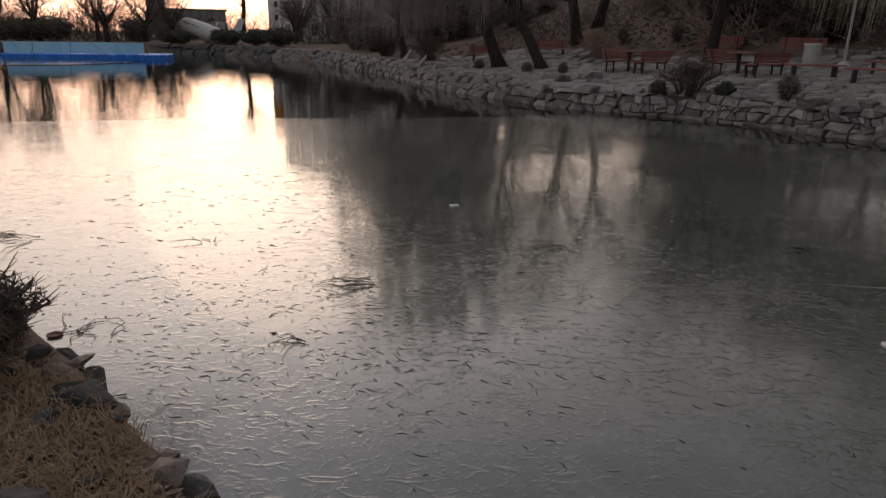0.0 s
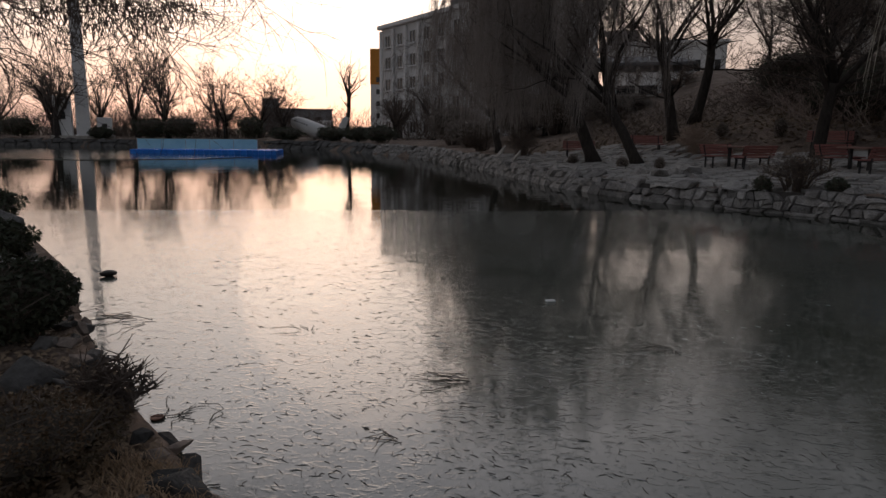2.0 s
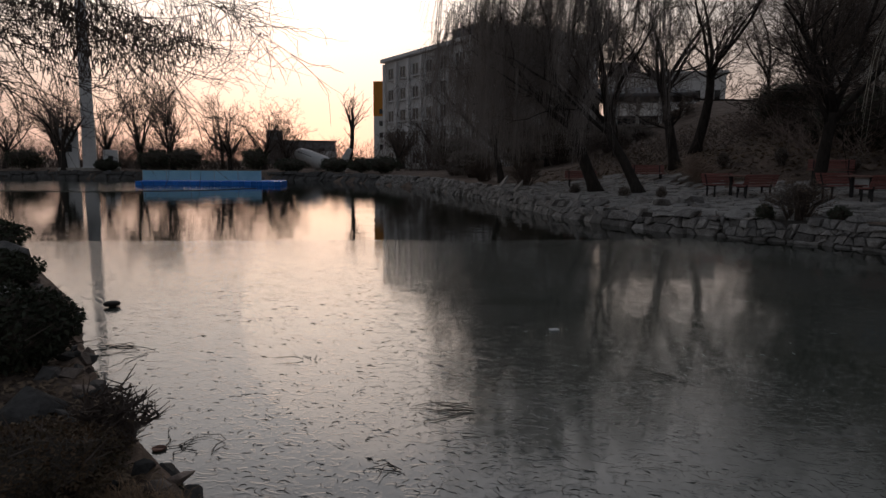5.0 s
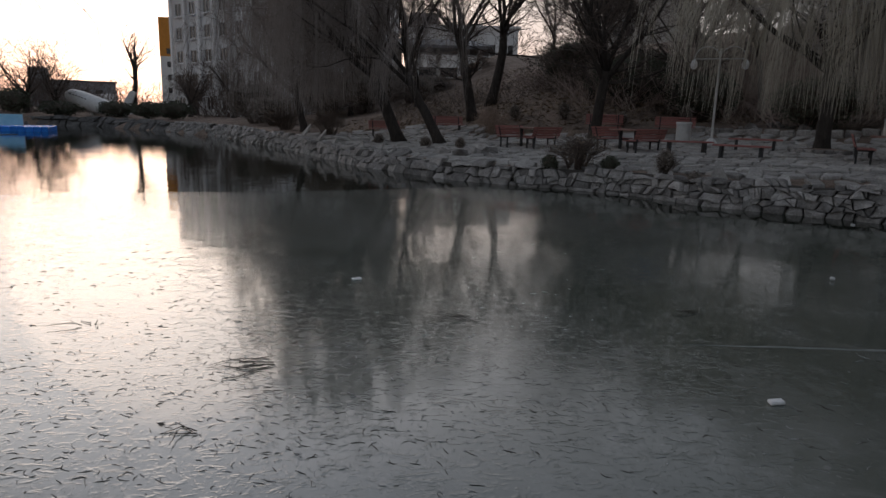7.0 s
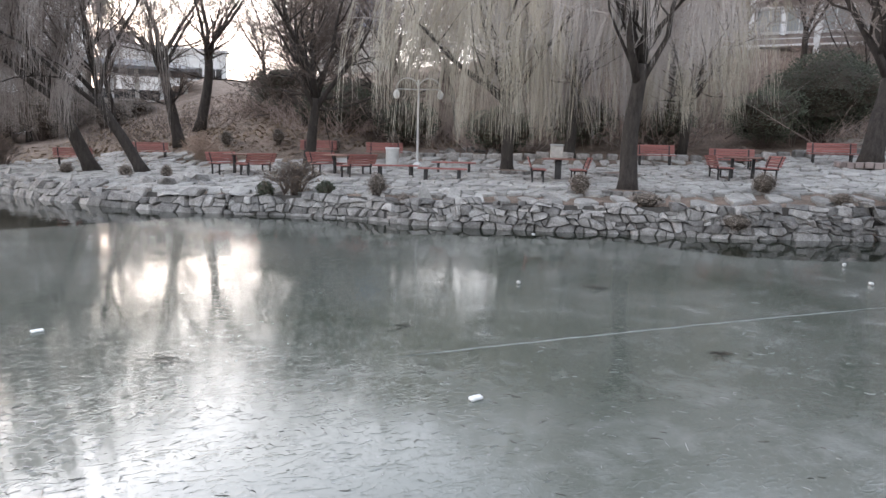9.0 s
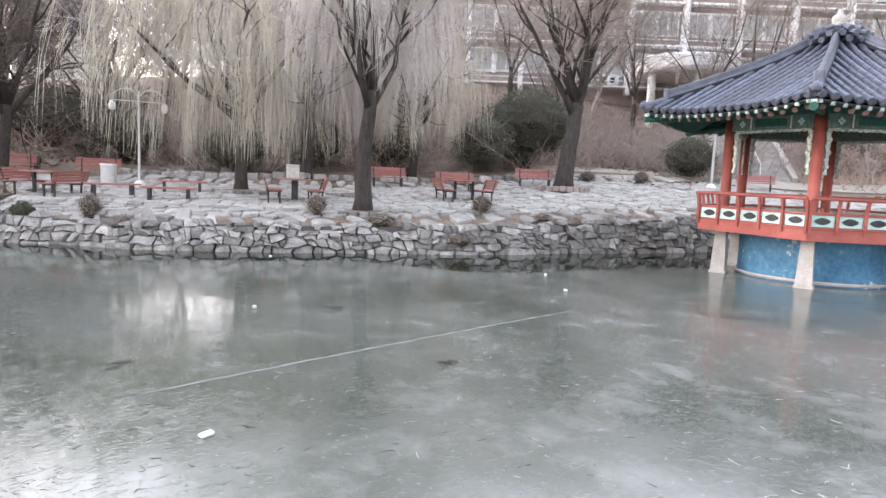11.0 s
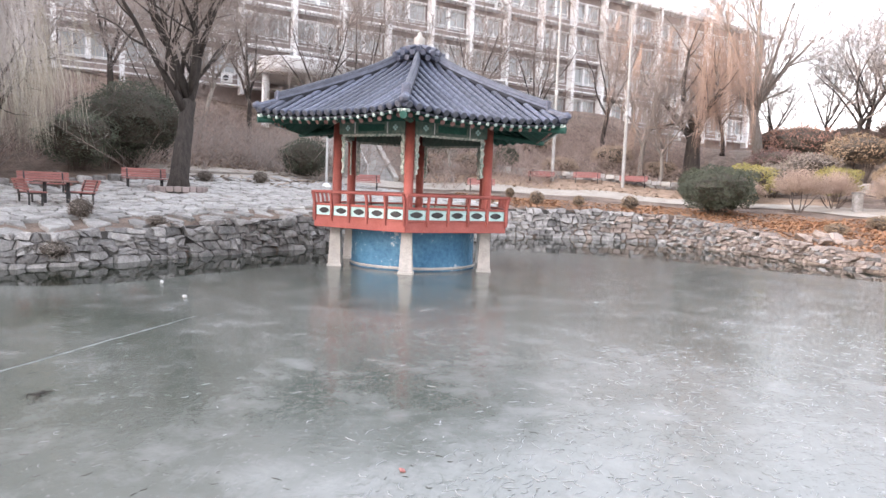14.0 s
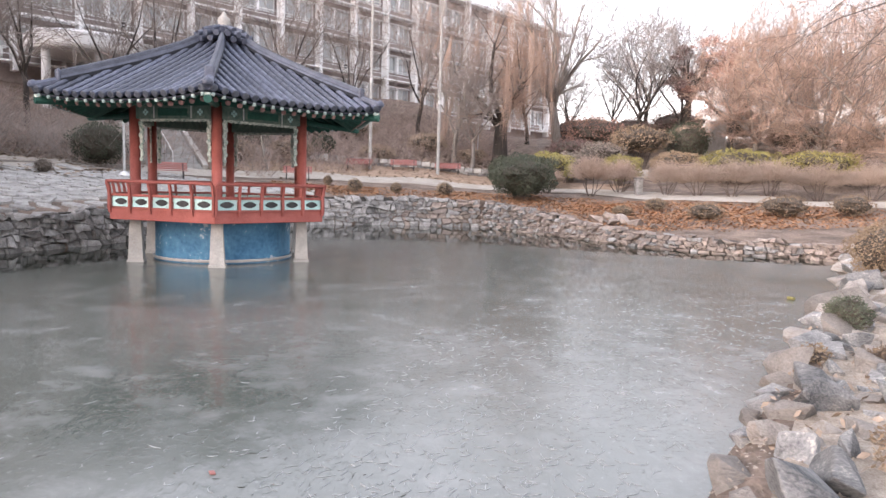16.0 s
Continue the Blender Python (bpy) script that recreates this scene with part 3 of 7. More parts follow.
    if veil.v:
        part("crown", veil, strand_mat, root, "long hanging bare willow strands")
    return root


def leaves(shape, rng, centre, radii, count, size, shell=.55, squash=1.0):
    """Small folded leaves through an uneven ball."""
    for _ in range(count):
        d = Vector((rng.gauss(0, 1), rng.gauss(0, 1), rng.gauss(0, 1))).normalized()
        bump = 1 + .28 * noise.noise(d * 2.1 + Vector(centre))
        r = (shell + (1 - shell) * rng.random() ** .5) * bump
        p = Vector(centre) + Vector((d.x * radii[0], d.y * radii[1], d.z * radii[2])) * r
        u = Vector((rng.gauss(0, 1), rng.gauss(0, 1), rng.gauss(0, .6))).normalized()
        w = u.orthogonal().normalized()
        k = size * rng.uniform(.6, 1.3)
        shape.add([p - u * k, p + w * k * .45, p + u * k, p - w * k * .45 + u.cross(w) * k * .2], [(0, 1, 2), (0, 2, 3)])


def shrub(label, x, y, wide, tall, leaf_mat, seed, count=1400, size=.045, stems=26, core=True, z=None, deep=None, shell=.6, group="shrubs round the pond", name="shrub", twig=TWIG, thick=1.0, skirt=0.0):
    """A bush: stems from the ground, a dark heart for its inner shade, and many small leaves."""
    rng = random.Random(seed)
    deep = deep or wide
    base = Vector((x, y, (land(x, y) if z is None else z) - .06))
    root = thing(name, label, "shrub", Matrix.Translation(base), group)
    wood = Shape()
    for _ in range(stems):
        a, r = rng.uniform(0, 6.283), rng.random() ** .5
        end = Vector((math.cos(a) * wide / 2 * r, math.sin(a) * deep / 2 * r, tall * (1 - .55 * r * r) * rng.uniform(.72, 1.04)))
        mid = end * .5 + Vector((rng.gauss(0, .05), rng.gauss(0, .05), .1)) * tall
        foot = Vector((end.x * .25 + rng.gauss(0, .04), end.y * .25 + rng.gauss(0, .04), 0))
        pts = [foot, foot.lerp(mid, .55), mid, (mid + end) / 2, end]
        wood.tube(pts, [k * thick for k in (.014, .011, .008, .006, .003)], 3, False)
        for _ in range(9 if not core else 6):
            q = mid.lerp(end, rng.random())
            d = Vector((rng.gauss(0, 1), rng.gauss(0, 1), rng.uniform(.1, 1))).normalized() * tall * rng.uniform(.15, .38)
            wood.tube([q, q + d], [.006 * thick, .002 * thick], 3, False)
    part("wood", wood, twig, root)
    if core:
        # an added closed body, coloured dark for the shade behind the leaves
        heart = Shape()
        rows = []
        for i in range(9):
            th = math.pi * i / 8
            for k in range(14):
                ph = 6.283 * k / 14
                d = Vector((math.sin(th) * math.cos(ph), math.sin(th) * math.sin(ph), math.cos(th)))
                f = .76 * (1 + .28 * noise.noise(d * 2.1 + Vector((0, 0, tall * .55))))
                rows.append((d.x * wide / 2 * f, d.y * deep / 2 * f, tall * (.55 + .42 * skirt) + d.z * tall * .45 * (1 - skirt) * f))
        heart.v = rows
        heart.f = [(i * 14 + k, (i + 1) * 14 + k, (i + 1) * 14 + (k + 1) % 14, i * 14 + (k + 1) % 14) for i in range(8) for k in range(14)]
        part("heart", heart, INNER_SHADE, root, "dark solid body standing for the shade inside the bush")
    if count:
        green = Shape()
        leaves(green, rng, (0, 0, tall * (.55 + .42 * skirt)), (wide / 2, deep / 2, tall * .46 * (1 - skirt)), count, size, shell)
        part("foliage", green, leaf_mat, root)
    return root


def at(x, y, turn=0, lift=0.0):
    return pose(x, y, land(x, y) + lift, 0, 0, turn)


# the leaning willow pair on the far corner of the terrace, dark brown against the evening sky
tree("willow", "leaning dark willow with long brown hanging strands", .6, 28.6, 11.8, .27, (-.33, -.05), .32, 5, .8, 3, 5, seed=11, hang=4000, strand=(2, 6.5), strand_mat=WILLOW_BROWN, fine=.0075, low=1.0, reach=1.1)
tree("willow", "second leaning willow trunk beside the first", 2.4, 26.6, 9.6, .22, (-.38, .05), .36, 5, .75, 3, 5, seed=12, hang=1700, strand=(1.5, 5.5), strand_mat=WILLOW_BROWN, fine=.0075, low=1.2, reach=1.1)
tree("willow", "farther brown willow trailing strands to the bank", -5.0, 37.2, 9.0, .22, (-.15, 0), .3, 6, .9, 3, 5, seed=13, hang=2600, strand=(1.5, 5), strand_mat=WILLOW_BROWN, fine=.007, low=.7, reach=1.1)
tree("bare_tree", "tall dark bare tree leaning on the slope", 4.35, 33.6, 10, .26, (-.2, .05), .44, 5, .75, 3, 4, seed=21, fine=.009, spray=1, side=2)
tree("bare_tree", "tall dark bare tree forking on the slope", 5.7, 37.6, 11, .28, (.22, 0), .42, 5, .7, 3, 4, seed=22, fine=.010, spray=1, side=2)
tree("bare_tree", "dark bare tree with spreading limbs on the terrace", 8.5, 25.2, 9.6, .23, (-.03, 0), .3, 6, .9, 3, 5, seed=23, fine=.0075, spray=1, side=2)
for bx, by, tall, seed in ((10.4, 33.0, 8.2, 31), (14.2, 30.4, 7.8, 32), (11.8, 36.5, 9, 33)):
    tree("bare_tree", "dark many-branched bare tree on the slope", bx, by, tall, .17, (0, 0), .24, 6, .8, 3, 4, seed=seed, fine=.009, spray=1, side=2)
tree("willow", "dark-trunked willow on the terrace edge", 14.3, 12.75, 10.5, .25, (.05, .04), .36, 6, .6, 3, 6, twig_mat=WILLOW_GREY, seed=14, hang=2400, strand=(1.0, 4.0), strand_mat=WILLOW_GREY, fine=.006, low=2.9)
tree("willow", "willow with pale hanging strands in a round stone ring", 13.8, 18.4, 9, .22, (0, 0), .34, 6, .95, 3, 8, twig_mat=WILLOW_GREY, seed=15, hang=2300, strand=(2, 6.5), strand_mat=WILLOW, fine=.0065, low=.9)
tree("willow", "broad willow trailing pale strands before the slope", 18.2, 20.6, 9, .22, (.1, 0), .34, 6, 1.0, 3, 8, twig_mat=WILLOW_GREY, seed=16, hang=2300, strand=(2, 6.5), strand_mat=WILLOW_GREY, fine=.0065, low=.9)
tree("willow", "low willow arching pale strands beside the evergreens", 23.0, 19.2, 7.5, .2, (.15, -.1), .34, 6, 1.1, 3, 8, twig_mat=WILLOW_GREY, seed=27, hang=2100, strand=(1.5, 4.5), strand_mat=WILLOW, fine=.0065, low=.9)
tree("bare_tree", "forked dark bare tree standing in a brick ring", 24.8, 12.3, 12.5, .36, (.1, .1), .31, 6, .6, 3, 7, twig_mat=TWIG_GREY, seed=24, fine=.008, spray=2)
tree("willow", "young willow with russet strands on the lawn", 52.3, -12.1, 11.5, .62, (0, .05), .3, 6, .6, 3, 6, twig_mat=WILLOW_PINK, seed=17, hang=2400, strand=(2, 5.5), strand_mat=WILLOW_PINK, fine=.007, low=1.2)
tree("bare_tree", "tall pale bare tree with upright limbs", 55, -17.6, 17, .42, (0, 0), .3, 5, .38, 3, 8, PALE_BARK, seed=25, twig_mat=TWIG_GREY, fine=.014)

# ---- the hexagonal pavilion ----
PC, PR, PTURN = Vector((19.23, 1.87, 0)), 2.25, 187.7


def hexagon(r, turn=0.0):
    return [Vector((r * math.cos(radians(60 * k + turn)), r * math.sin(radians(60 * k + turn)), 0)) for k in range(6)]


pavilion = thing("pavilion", "hexagonal red pavilion with curved dark tile roof standing in the pond", "pavilion", pose(PC.x, PC.y, 0, 0, 0, PTURN))
feet = hexagon(PR)
for p in feet:
    s = Shape()
    for (w, z0), (w2, z1) in zip([(.27, -.5), (.27, .05), (.235, .06)], [(.27, .05), (.235, .06), (.17, 1.1)]):
        r0 = [(w * math.cos(radians(45 + 90 * k)) * 1.0, w * math.sin(radians(45 + 90 * k))) for k in range(4)]
        r1 = [(w2 * math.cos(radians(45 + 90 * k)), w2 * math.sin(radians(45 + 90 * k))) for k in range(4)]
        s.add([(p.x + a, p.y + b, z0) for a, b in r0] + [(p.x + a, p.y + b, z1) for a, b in r1],
              [(k, (k + 1) % 4, 4 + (k + 1) % 4, 4 + k) for k in range(4)])
    part("leg", s, CONCRETE, pavilion, "tapered square concrete pile in the ice")
s = Shape().lathe([(1.72, -.5), (1.72, .04), (1.69, .05), (1.69, 1.12)], 48)
drum = part("drum", s, BLUE, pavilion, "peeling blue round base wall", shade=False)
part("waterline_band", Shape().lathe([(1.74, .03), (1.755, .05), (1.755, .09), (1.73, .1)], 48, caps=False), CONCRETE, drum, "pale waterline band")
part("deck", Shape().prism([(v.x, v.y) for v in hexagon(2.73)], 1.09, 1.30), TABLE, pavilion, "worn boarded deck")
RAIL = hexagon(2.80)
for k in range(6):
    a, b = RAIL[k], RAIL[(k + 1) % 6]
    d = b - a
    length, ang = d.length, math.atan2(d.y, d.x)
    turn = Matrix.Rotation(ang, 4, "Z")
    mid = (a + b) / 2
    inward = -mid.normalized()

    def piece(c, size, bevel=.008):
        """A bar along this side of the rail, centred c along it, at height c[2]."""
        return Shape().box(mid + d.normalized() * c[0] + inward * c[1] + Vector((0, 0, c[2])), size, bevel, turn)
    part("fascia", piece((0, 0, 1.165), (length + .05, .07, .25)), RED, pavilion, "red fascia board")
    part("rail_sill", piece((0, .0, 1.315), (length + .04, .10, .05)), RED, pavilion)
    part("mid_rail", piece((0, .0, 1.615), (length + .04, .08, .06)), RED, pavilion)
    rail = Shape().tube([a + Vector((0, 0, 1.93)) - inward * .1, b + Vector((0, 0, 1.93)) - inward * .1], .038, 10)
    part("handrail", rail, RED, pavilion)
    n = 5
    for i in range(n):
        u = -length / 2 + (i + .5) * length / n
        panel = piece((u, .012, 1.465), (length / n - .06, .035, .245))
        pan = part("rail_panel", panel, TURQUOISE, pavilion, "pale turquoise panel with a dark oval for its opening")
        # a solid dark plate stands for the shaded hole in the panel
        oval = Shape()
        verts = []
        for depth in (0, 1):
            for q in range(14):
                e = 6.283 * q / 14
                rx, rz = .17, .082 * (1 - .35 * abs(math.cos(e)))
                verts.append(mid + d.normalized() * (u + rx * math.cos(e)) + inward * (-.0085 - .004 * depth) + Vector((0, 0, 1.465 + rz * math.sin(e))))
        oval.add(verts, [tuple(range(14)), tuple(range(14, 28))[::-1]] + [(q, (q + 1) % 14, 14 + (q + 1) % 14, 14 + q) for q in range(14)])
        part("oval", oval, IRON, pan, "dark oval plate standing for a shaded opening")
    for i in range(n + 1):
        u = -length / 2 + i * length / n
        if i in (0,) or 0 < i <= n:
            post = Shape()
            o = mid + d.normalized() * u
            prof = [(-.03, 1.19), (-.06, 1.3), (-.05, 1.62), (-.07, 1.78), (-.1, 1.9)]
            ring = []
            for off, z in prof:
                for sx, sy in ((-1, -1), (1, -1), (1, 1), (-1, 1)):
                    ring.append(o + d.normalized() * (.027 * sx) + inward * (off + .03 * sy) + Vector((0, 0, z)))
            post.add(ring, [(r * 4 + q, r * 4 + (q + 1) % 4, (r + 1) * 4 + (q + 1) % 4, (r + 1) * 4 + q) for r in range(4) for q in range(4)] + [(0, 1, 2, 3), (19, 18, 17, 16)])
            part("baluster", post, RED, pavilion, "curved red bracket baluster")
for p in feet:
    part("column", Shape().lathe([(.135, 1.3), (.135, 1.34), (.12, 1.36), (.118, 3.78)], 18, p), RED, pavilion, "round red column", True)
    part("plinth", Shape().lathe([(.19, 1.3), (.19, 1.37), (.15, 1.4)], 16, p), CONCRETE, pavilion)
for k in range(6):
    a, b = feet[k], feet[(k + 1) % 6]
    d = (b - a)
    length, ang = d.length, math.atan2(d.y, d.x)
    turn = Matrix.Rotation(ang, 4, "Z")
    mid = (a + b) / 2
    t, o = d.normalized(), mid.normalized()

    def bar(u, off, z, size, bevel=.006):
        return Shape().box(mid + t * u + o * off + Vector((0, 0, z)), size, bevel, turn)
    beam = part("beam", bar(0, 0, 3.56, (length - .2, .16, .3)), BEAM, pavilion, "green painted lintel beam with rose flowers")
    part("painted_panel", bar(0, .083, 3.56, (length * .36, .02, .17)), GREEN, beam, "deep green painted panel")
    for sg in (-1, 1):
        part("panel_border", bar(sg * length * .225, .085, 3.56, (.025, .024, .28)), WHITE, beam)
        flower = Shape()
        for q in range(4):
            e = q * math.pi / 2
            flower.box(mid + t * (sg * length * .33 + .045 * math.cos(e)) + o * .083 + Vector((0, 0, 3.56 + .045 * math.sin(e))), (.06, .016, .06), .02, turn)
        part("flower_motif", flower, TURQUOISE, beam, "pale flower painted on the beam")
    # the carved hanging trim, scalloped below, and the scrolled strips down the columns
    def strip(edges, depth):
        """A flat carved board from pairs of edge points, (along, height) each."""
        board, n = Shape(), len(edges)
        for off in (-depth, depth):
            for pair in edges:
                board.v += [tuple(mid + t * u + o * off + Vector((0, 0, z))) for u, z in pair]
        for i in range(n - 1):
            q = 2 * i
            board.f += [(q, q + 1, q + 3, q + 2), (2 * n + q, 2 * n + q + 2, 2 * n + q + 3, 2 * n + q + 1),
                        (q, q + 2, 2 * n + q + 2, 2 * n + q), (q + 1, 2 * n + q + 1, 2 * n + q + 3, q + 3)]
        board.f += [(0, 2 * n, 2 * n + 1, 1), (2 * n - 2, 2 * n - 1, 4 * n - 1, 4 * n - 2)]
        return board
    span_u = length / 2 - .16
    trim = strip([((-span_u + 2 * span_u * i / 64, 3.425), (-span_u + 2 * span_u * i / 64, 3.372 - .03 * abs(math.sin(i * math.pi / 4)))) for i in range(65)], .02)
    part("hanging_trim", trim, SCROLL, pavilion, "carved pale scroll trim under the beam")
    for sg in (-1, 1):
        edges = []
        for i in range(25):
            c, w = length / 2 - .195 + .016 * math.sin(i * .9), .058 - .001 * i + .013 * math.sin(i * 1.7)
            edges.append(((sg * (c - w), 3.36 - .039 * i), (sg * (c + w), 3.36 - .039 * i)))
        part("carved_bracket", strip(edges, .018), SCROLL, pavilion, "scrolled bracket down the column")
    part("upper_beam", bar(0, 0, 3.78, (length, .2, .14)), GREEN, pavilion)

# roof: six curved faces with ribs of round tiles
EAVE, RISE = 4.32, 5.46


def roof_point(k, u, v, lift=0.0):
    """On side k: u from -1 to 1 along the eave, v from 0 at the eave to 1 at the top."""
    a, b = hexagon(1)[k], hexagon(1)[(k + 1) % 6]
    edge = (a + b) / 2 + (b - a) / 2 * u
    r = EAVE * (1 - v) + .52 * v
    curve = (1 - v) ** 1.0
    z = RISE - (RISE - 3.69) * (1 - v) ** .8 * (.93 + .07 * (1 - v))
    z += .14 * abs(u) ** 3.0 * curve ** 1.4
    bow = 1 - .03 * (1 - abs(u) ** 2) * curve
    return Vector((edge.x * r * bow, edge.y * r * bow, z + lift))


roof = part("roof", Shape(), TILE, pavilion, "dark slate-blue tiled roof")
sheet = Shape()
for k in range(6):
    rows, cols = 9, 13
    o = len(sheet.v)
    for i in range(rows):
        for j in range(cols):
            sheet.v.append(tuple(roof_point(k, -1 + 2 * j / (cols - 1), i / (rows - 1), .02)))
    sheet.f += [(o + i * cols + j, o + i * cols + j + 1, o + (i + 1) * cols + j + 1, o + (i + 1) * cols + j) for i in range(rows - 1) for j in range(cols - 1)]
# the sheet's dark colour deepens the shadowed gaps between the ribs
roof.data = sheet.mesh("roof", TILE_SHADE)
soffit = Shape()
for k in range(6):
    rows, cols = 5, 13
    o = len(soffit.v)
    for i in range(rows):
        for j in range(cols):
            u, v = -1 + 2 * j / (cols - 1), i / (rows - 1) * .5
            soffit.v.append(tuple(roof_point(k, u * .99, v, -.1 - .0 * v)))
    soffit.f += [(o + i * cols + j, o + (i + 1) * cols + j, o + (i + 1) * cols + j + 1, o + i * cols + j + 1) for i in range(rows - 1) for j in range(cols - 1)]
part("soffit", soffit, GREEN, pavilion, "green boarded eave soffit")
for k in range(6):
    a, b = hexagon(1)[k], hexagon(1)[(k + 1) % 6]
    count = 19
    for i in range(count):
        u = -1 + 2 * (i + .5) / count
        # a rib keeps its distance from the middle line, so it ends on the ridge
        half = EAVE / 2
        off = u * half
        top = min(1.0, max(.0, (1 - abs(u)) * EAVE / (EAVE - .52)))
        top = min(top, .985)
        pts, tiles = [], max(2, int(top * 12))
        for q in range(tiles + 1):
            v = top * q / tiles - (.012 if q == 0 else 0)
            r = (EAVE * (1 - v) + .52 * v) / 2
            pts.append(roof_point(k, max(-1, min(1, off / max(r, .01))), v, .07))
        if (pts[0] - pts[-1]).length < .25:
            continue
        # each round tile tapers into the one above it
        line, radii = [pts[0] + (pts[0] - pts[1]).normalized() * .02], [.082]
        for q in range(tiles):
            gap = (pts[q + 1] - pts[q]).normalized() * .012
            line += [pts[q] + gap, pts[q + 1] - gap]
            radii += [.079 if q == 0 else .071, .058]
        part("tile_rib", Shape().tube(line, radii, 8), TILE, roof, shade=False)
        part("end_disc", Shape().tube([line[0] + (line[0] - pts[1]).normalized() * .012, line[0]], [.06, .074], 10), RIDGE, roof, "round eave-end tile")
        end = (pts[0] - pts[1]).normalized()
        part("rafter_end", Shape().box(pts[0] - end * .05 + Vector((0, 0, -.155)), (.07, .075, .075), .012, Matrix.Rotation(math.atan2(end.y, end.x), 4, "Z")), GREEN_PALE, roof, "pale painted rafter end")
    for i in range(15):
        u = -.93 + 1.86 * i / 14
        p0, p1 = roof_point(k, u, .07, -.24), roof_point(k, u * .85, .42, -.16)
        rafter = part("rafter", Shape().tube([p0, p1], .06, 8), GREEN, roof, "round green rafter")
        out = (p0 - p1).normalized()
        part("rafter_tip", Shape().tube([p0 + out * .012, p0 - out * .01], [.05, .062], 10), ROSE, rafter, "rose-painted rafter tip")
    pts = [roof_point(k, -1, v, .09) for v in np.linspace(.13, .97, 9)]
    hip = part("hip_ridge", Shape().tube(pts, .095, 8), TILE_SHADE, roof, "raised hip ridge of stacked tiles")
    for level, wide, m in ((.075, .088, TILE), (.105, .074, TILE_SHADE), (.135, .08, TILE)):
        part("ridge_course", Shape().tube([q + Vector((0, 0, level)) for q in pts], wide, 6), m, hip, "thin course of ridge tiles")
    part("ridge_cap", Shape().tube([q + Vector((0, 0, .185)) for q in pts], .058, 8), RIDGE, hip, "weathered grey ridge cap")
    tip = roof_point(k, -1, 0, 0)
    out = Vector((tip.x, tip.y, 0)).normalized()
    part("ridge_end", Shape().box(pts[0] + out * .03 + Vector((0, 0, .12)), (.09, .2, .28), .03, Matrix.Rotation(math.atan2(out.y, out.x), 4, "Z")), TILE, hip, "upright ridge-end tile")
    low_pts = [roof_point(k, -1, v, .09) for v in np.linspace(-.005, .15, 4)]
    part("corner_rib", Shape().tube(low_pts, [.12, .1, .1, .09], 8), TILE, hip, "lower hip tiles at the corner")
    part("end_tile", Shape().lathe([(.03, -.1), (.10, -.06), (.11, .0), (.08, .05), (.03, .08), (.01, .09)], 10, low_pts[0] + Vector((0, 0, .06))), TILE, hip, "pointed corner tile")
    for q in (0,):
        part("corner_rafter_end", Shape().box(tip - out * (.06 + .12 * q) + Vector((0, 0, -.13 - .17 * q)), (.12, .12, .13), .015, Matrix.Rotation(math.atan2(out.y, out.x), 4, "Z")), SCROLL, roof, "painted corner rafter end with a flower")
    part("corner_rafter", Shape().tube([tip + Vector((0, 0, -.2)), feet[k] * 1.02 + Vector((0, 0, 3.74))], .085, 8), GREEN, roof, "heavy green corner rafter")
    lip = Shape().tube([roof_point(k, u, .004, -.06) for u in np.linspace(-1, 1, 13)], .03, 6)
    part("eave_board", lip, TILE_SHADE, roof, "dark eave board")
crown = Shape()
for ring_i, (r, z, n) in enumerate(((.74, 5.52, 16), (.72, 5.66, 16), (.55, 5.78, 12))):
    for i in range(n):
        e = 6.283 * (i + .5 * (ring_i % 2)) / n
        crown.tube([Vector((r * math.cos(e) * .35, r * math.sin(e) * .35, z + .12)), Vector((r * math.cos(e), r * math.sin(e), z))], .075, 8)
part("roof_crown", crown, TILE, roof, "ring of stacked tiles at the top")
part("finial", Shape().lathe([(.15, 5.78), (.19, 5.84), (.19, 5.93), (.13, 5.97), (.155, 6.05), (.15, 6.16), (.07, 6.22), (.05, 6.3), (.02, 6.33)], 16), CONCRETE, pavilion, "pale stone finial", True)


# ---- furniture of the terrace ----
def bench_with_back(label, x, y, turn, group="slatted benches on the terrace", width=1.55):
    """A park bench; it faces along its own -y."""
    root = thing("park_bench", label, "bench", at(x, y, turn), group)
    for i in range(4):
        part("seat_slat", Shape().box((0, -.24 + .115 * i, .41), (width, .095, .035), .008), BENCH, root)
    for i in range(4):
        z = .50 + .088 * i
        part("back_slat", Shape().box((0, .2 + .03 * i, z), (width, .03, .075), .008, Matrix.Rotation(radians(-18), 4, "X")), BENCH, root)
    for sg in (-1, 1):
        leg = Shape()
        leg.box((sg * (width / 2 - .2), -.2, .18), (.05, .05, .44), .006)
        leg.box((sg * (width / 2 - .2), .14, .18), (.05, .05, .44), .006)
        leg.box((sg * (width / 2 - .2), -.03, .37), (.05, .46, .04), .006)
        leg.box((sg * (width / 2 - .2), .215, .58), (.045, .04, .44), .006, Matrix.Rotation(radians(-18), 4, "X"))
        part("leg_frame", leg, IRON, root, "dark iron leg frame")
    return root


def flat_bench(label, x, y, turn, group="backless benches on the terrace"):
    root = thing("park_bench", label, "bench", at(x, y, turn), group)
    for i in range(3):
        part("seat_slat", Shape().box((0, -.125 + .125 * i, .43), (1.6, .11, .05), .01), BENCH, root)
    for sg in (-1, 1):
        part("leg", Shape().box((sg * .55, 0, .19), (.09, .3, .44), .012), IRON, root)
    return root


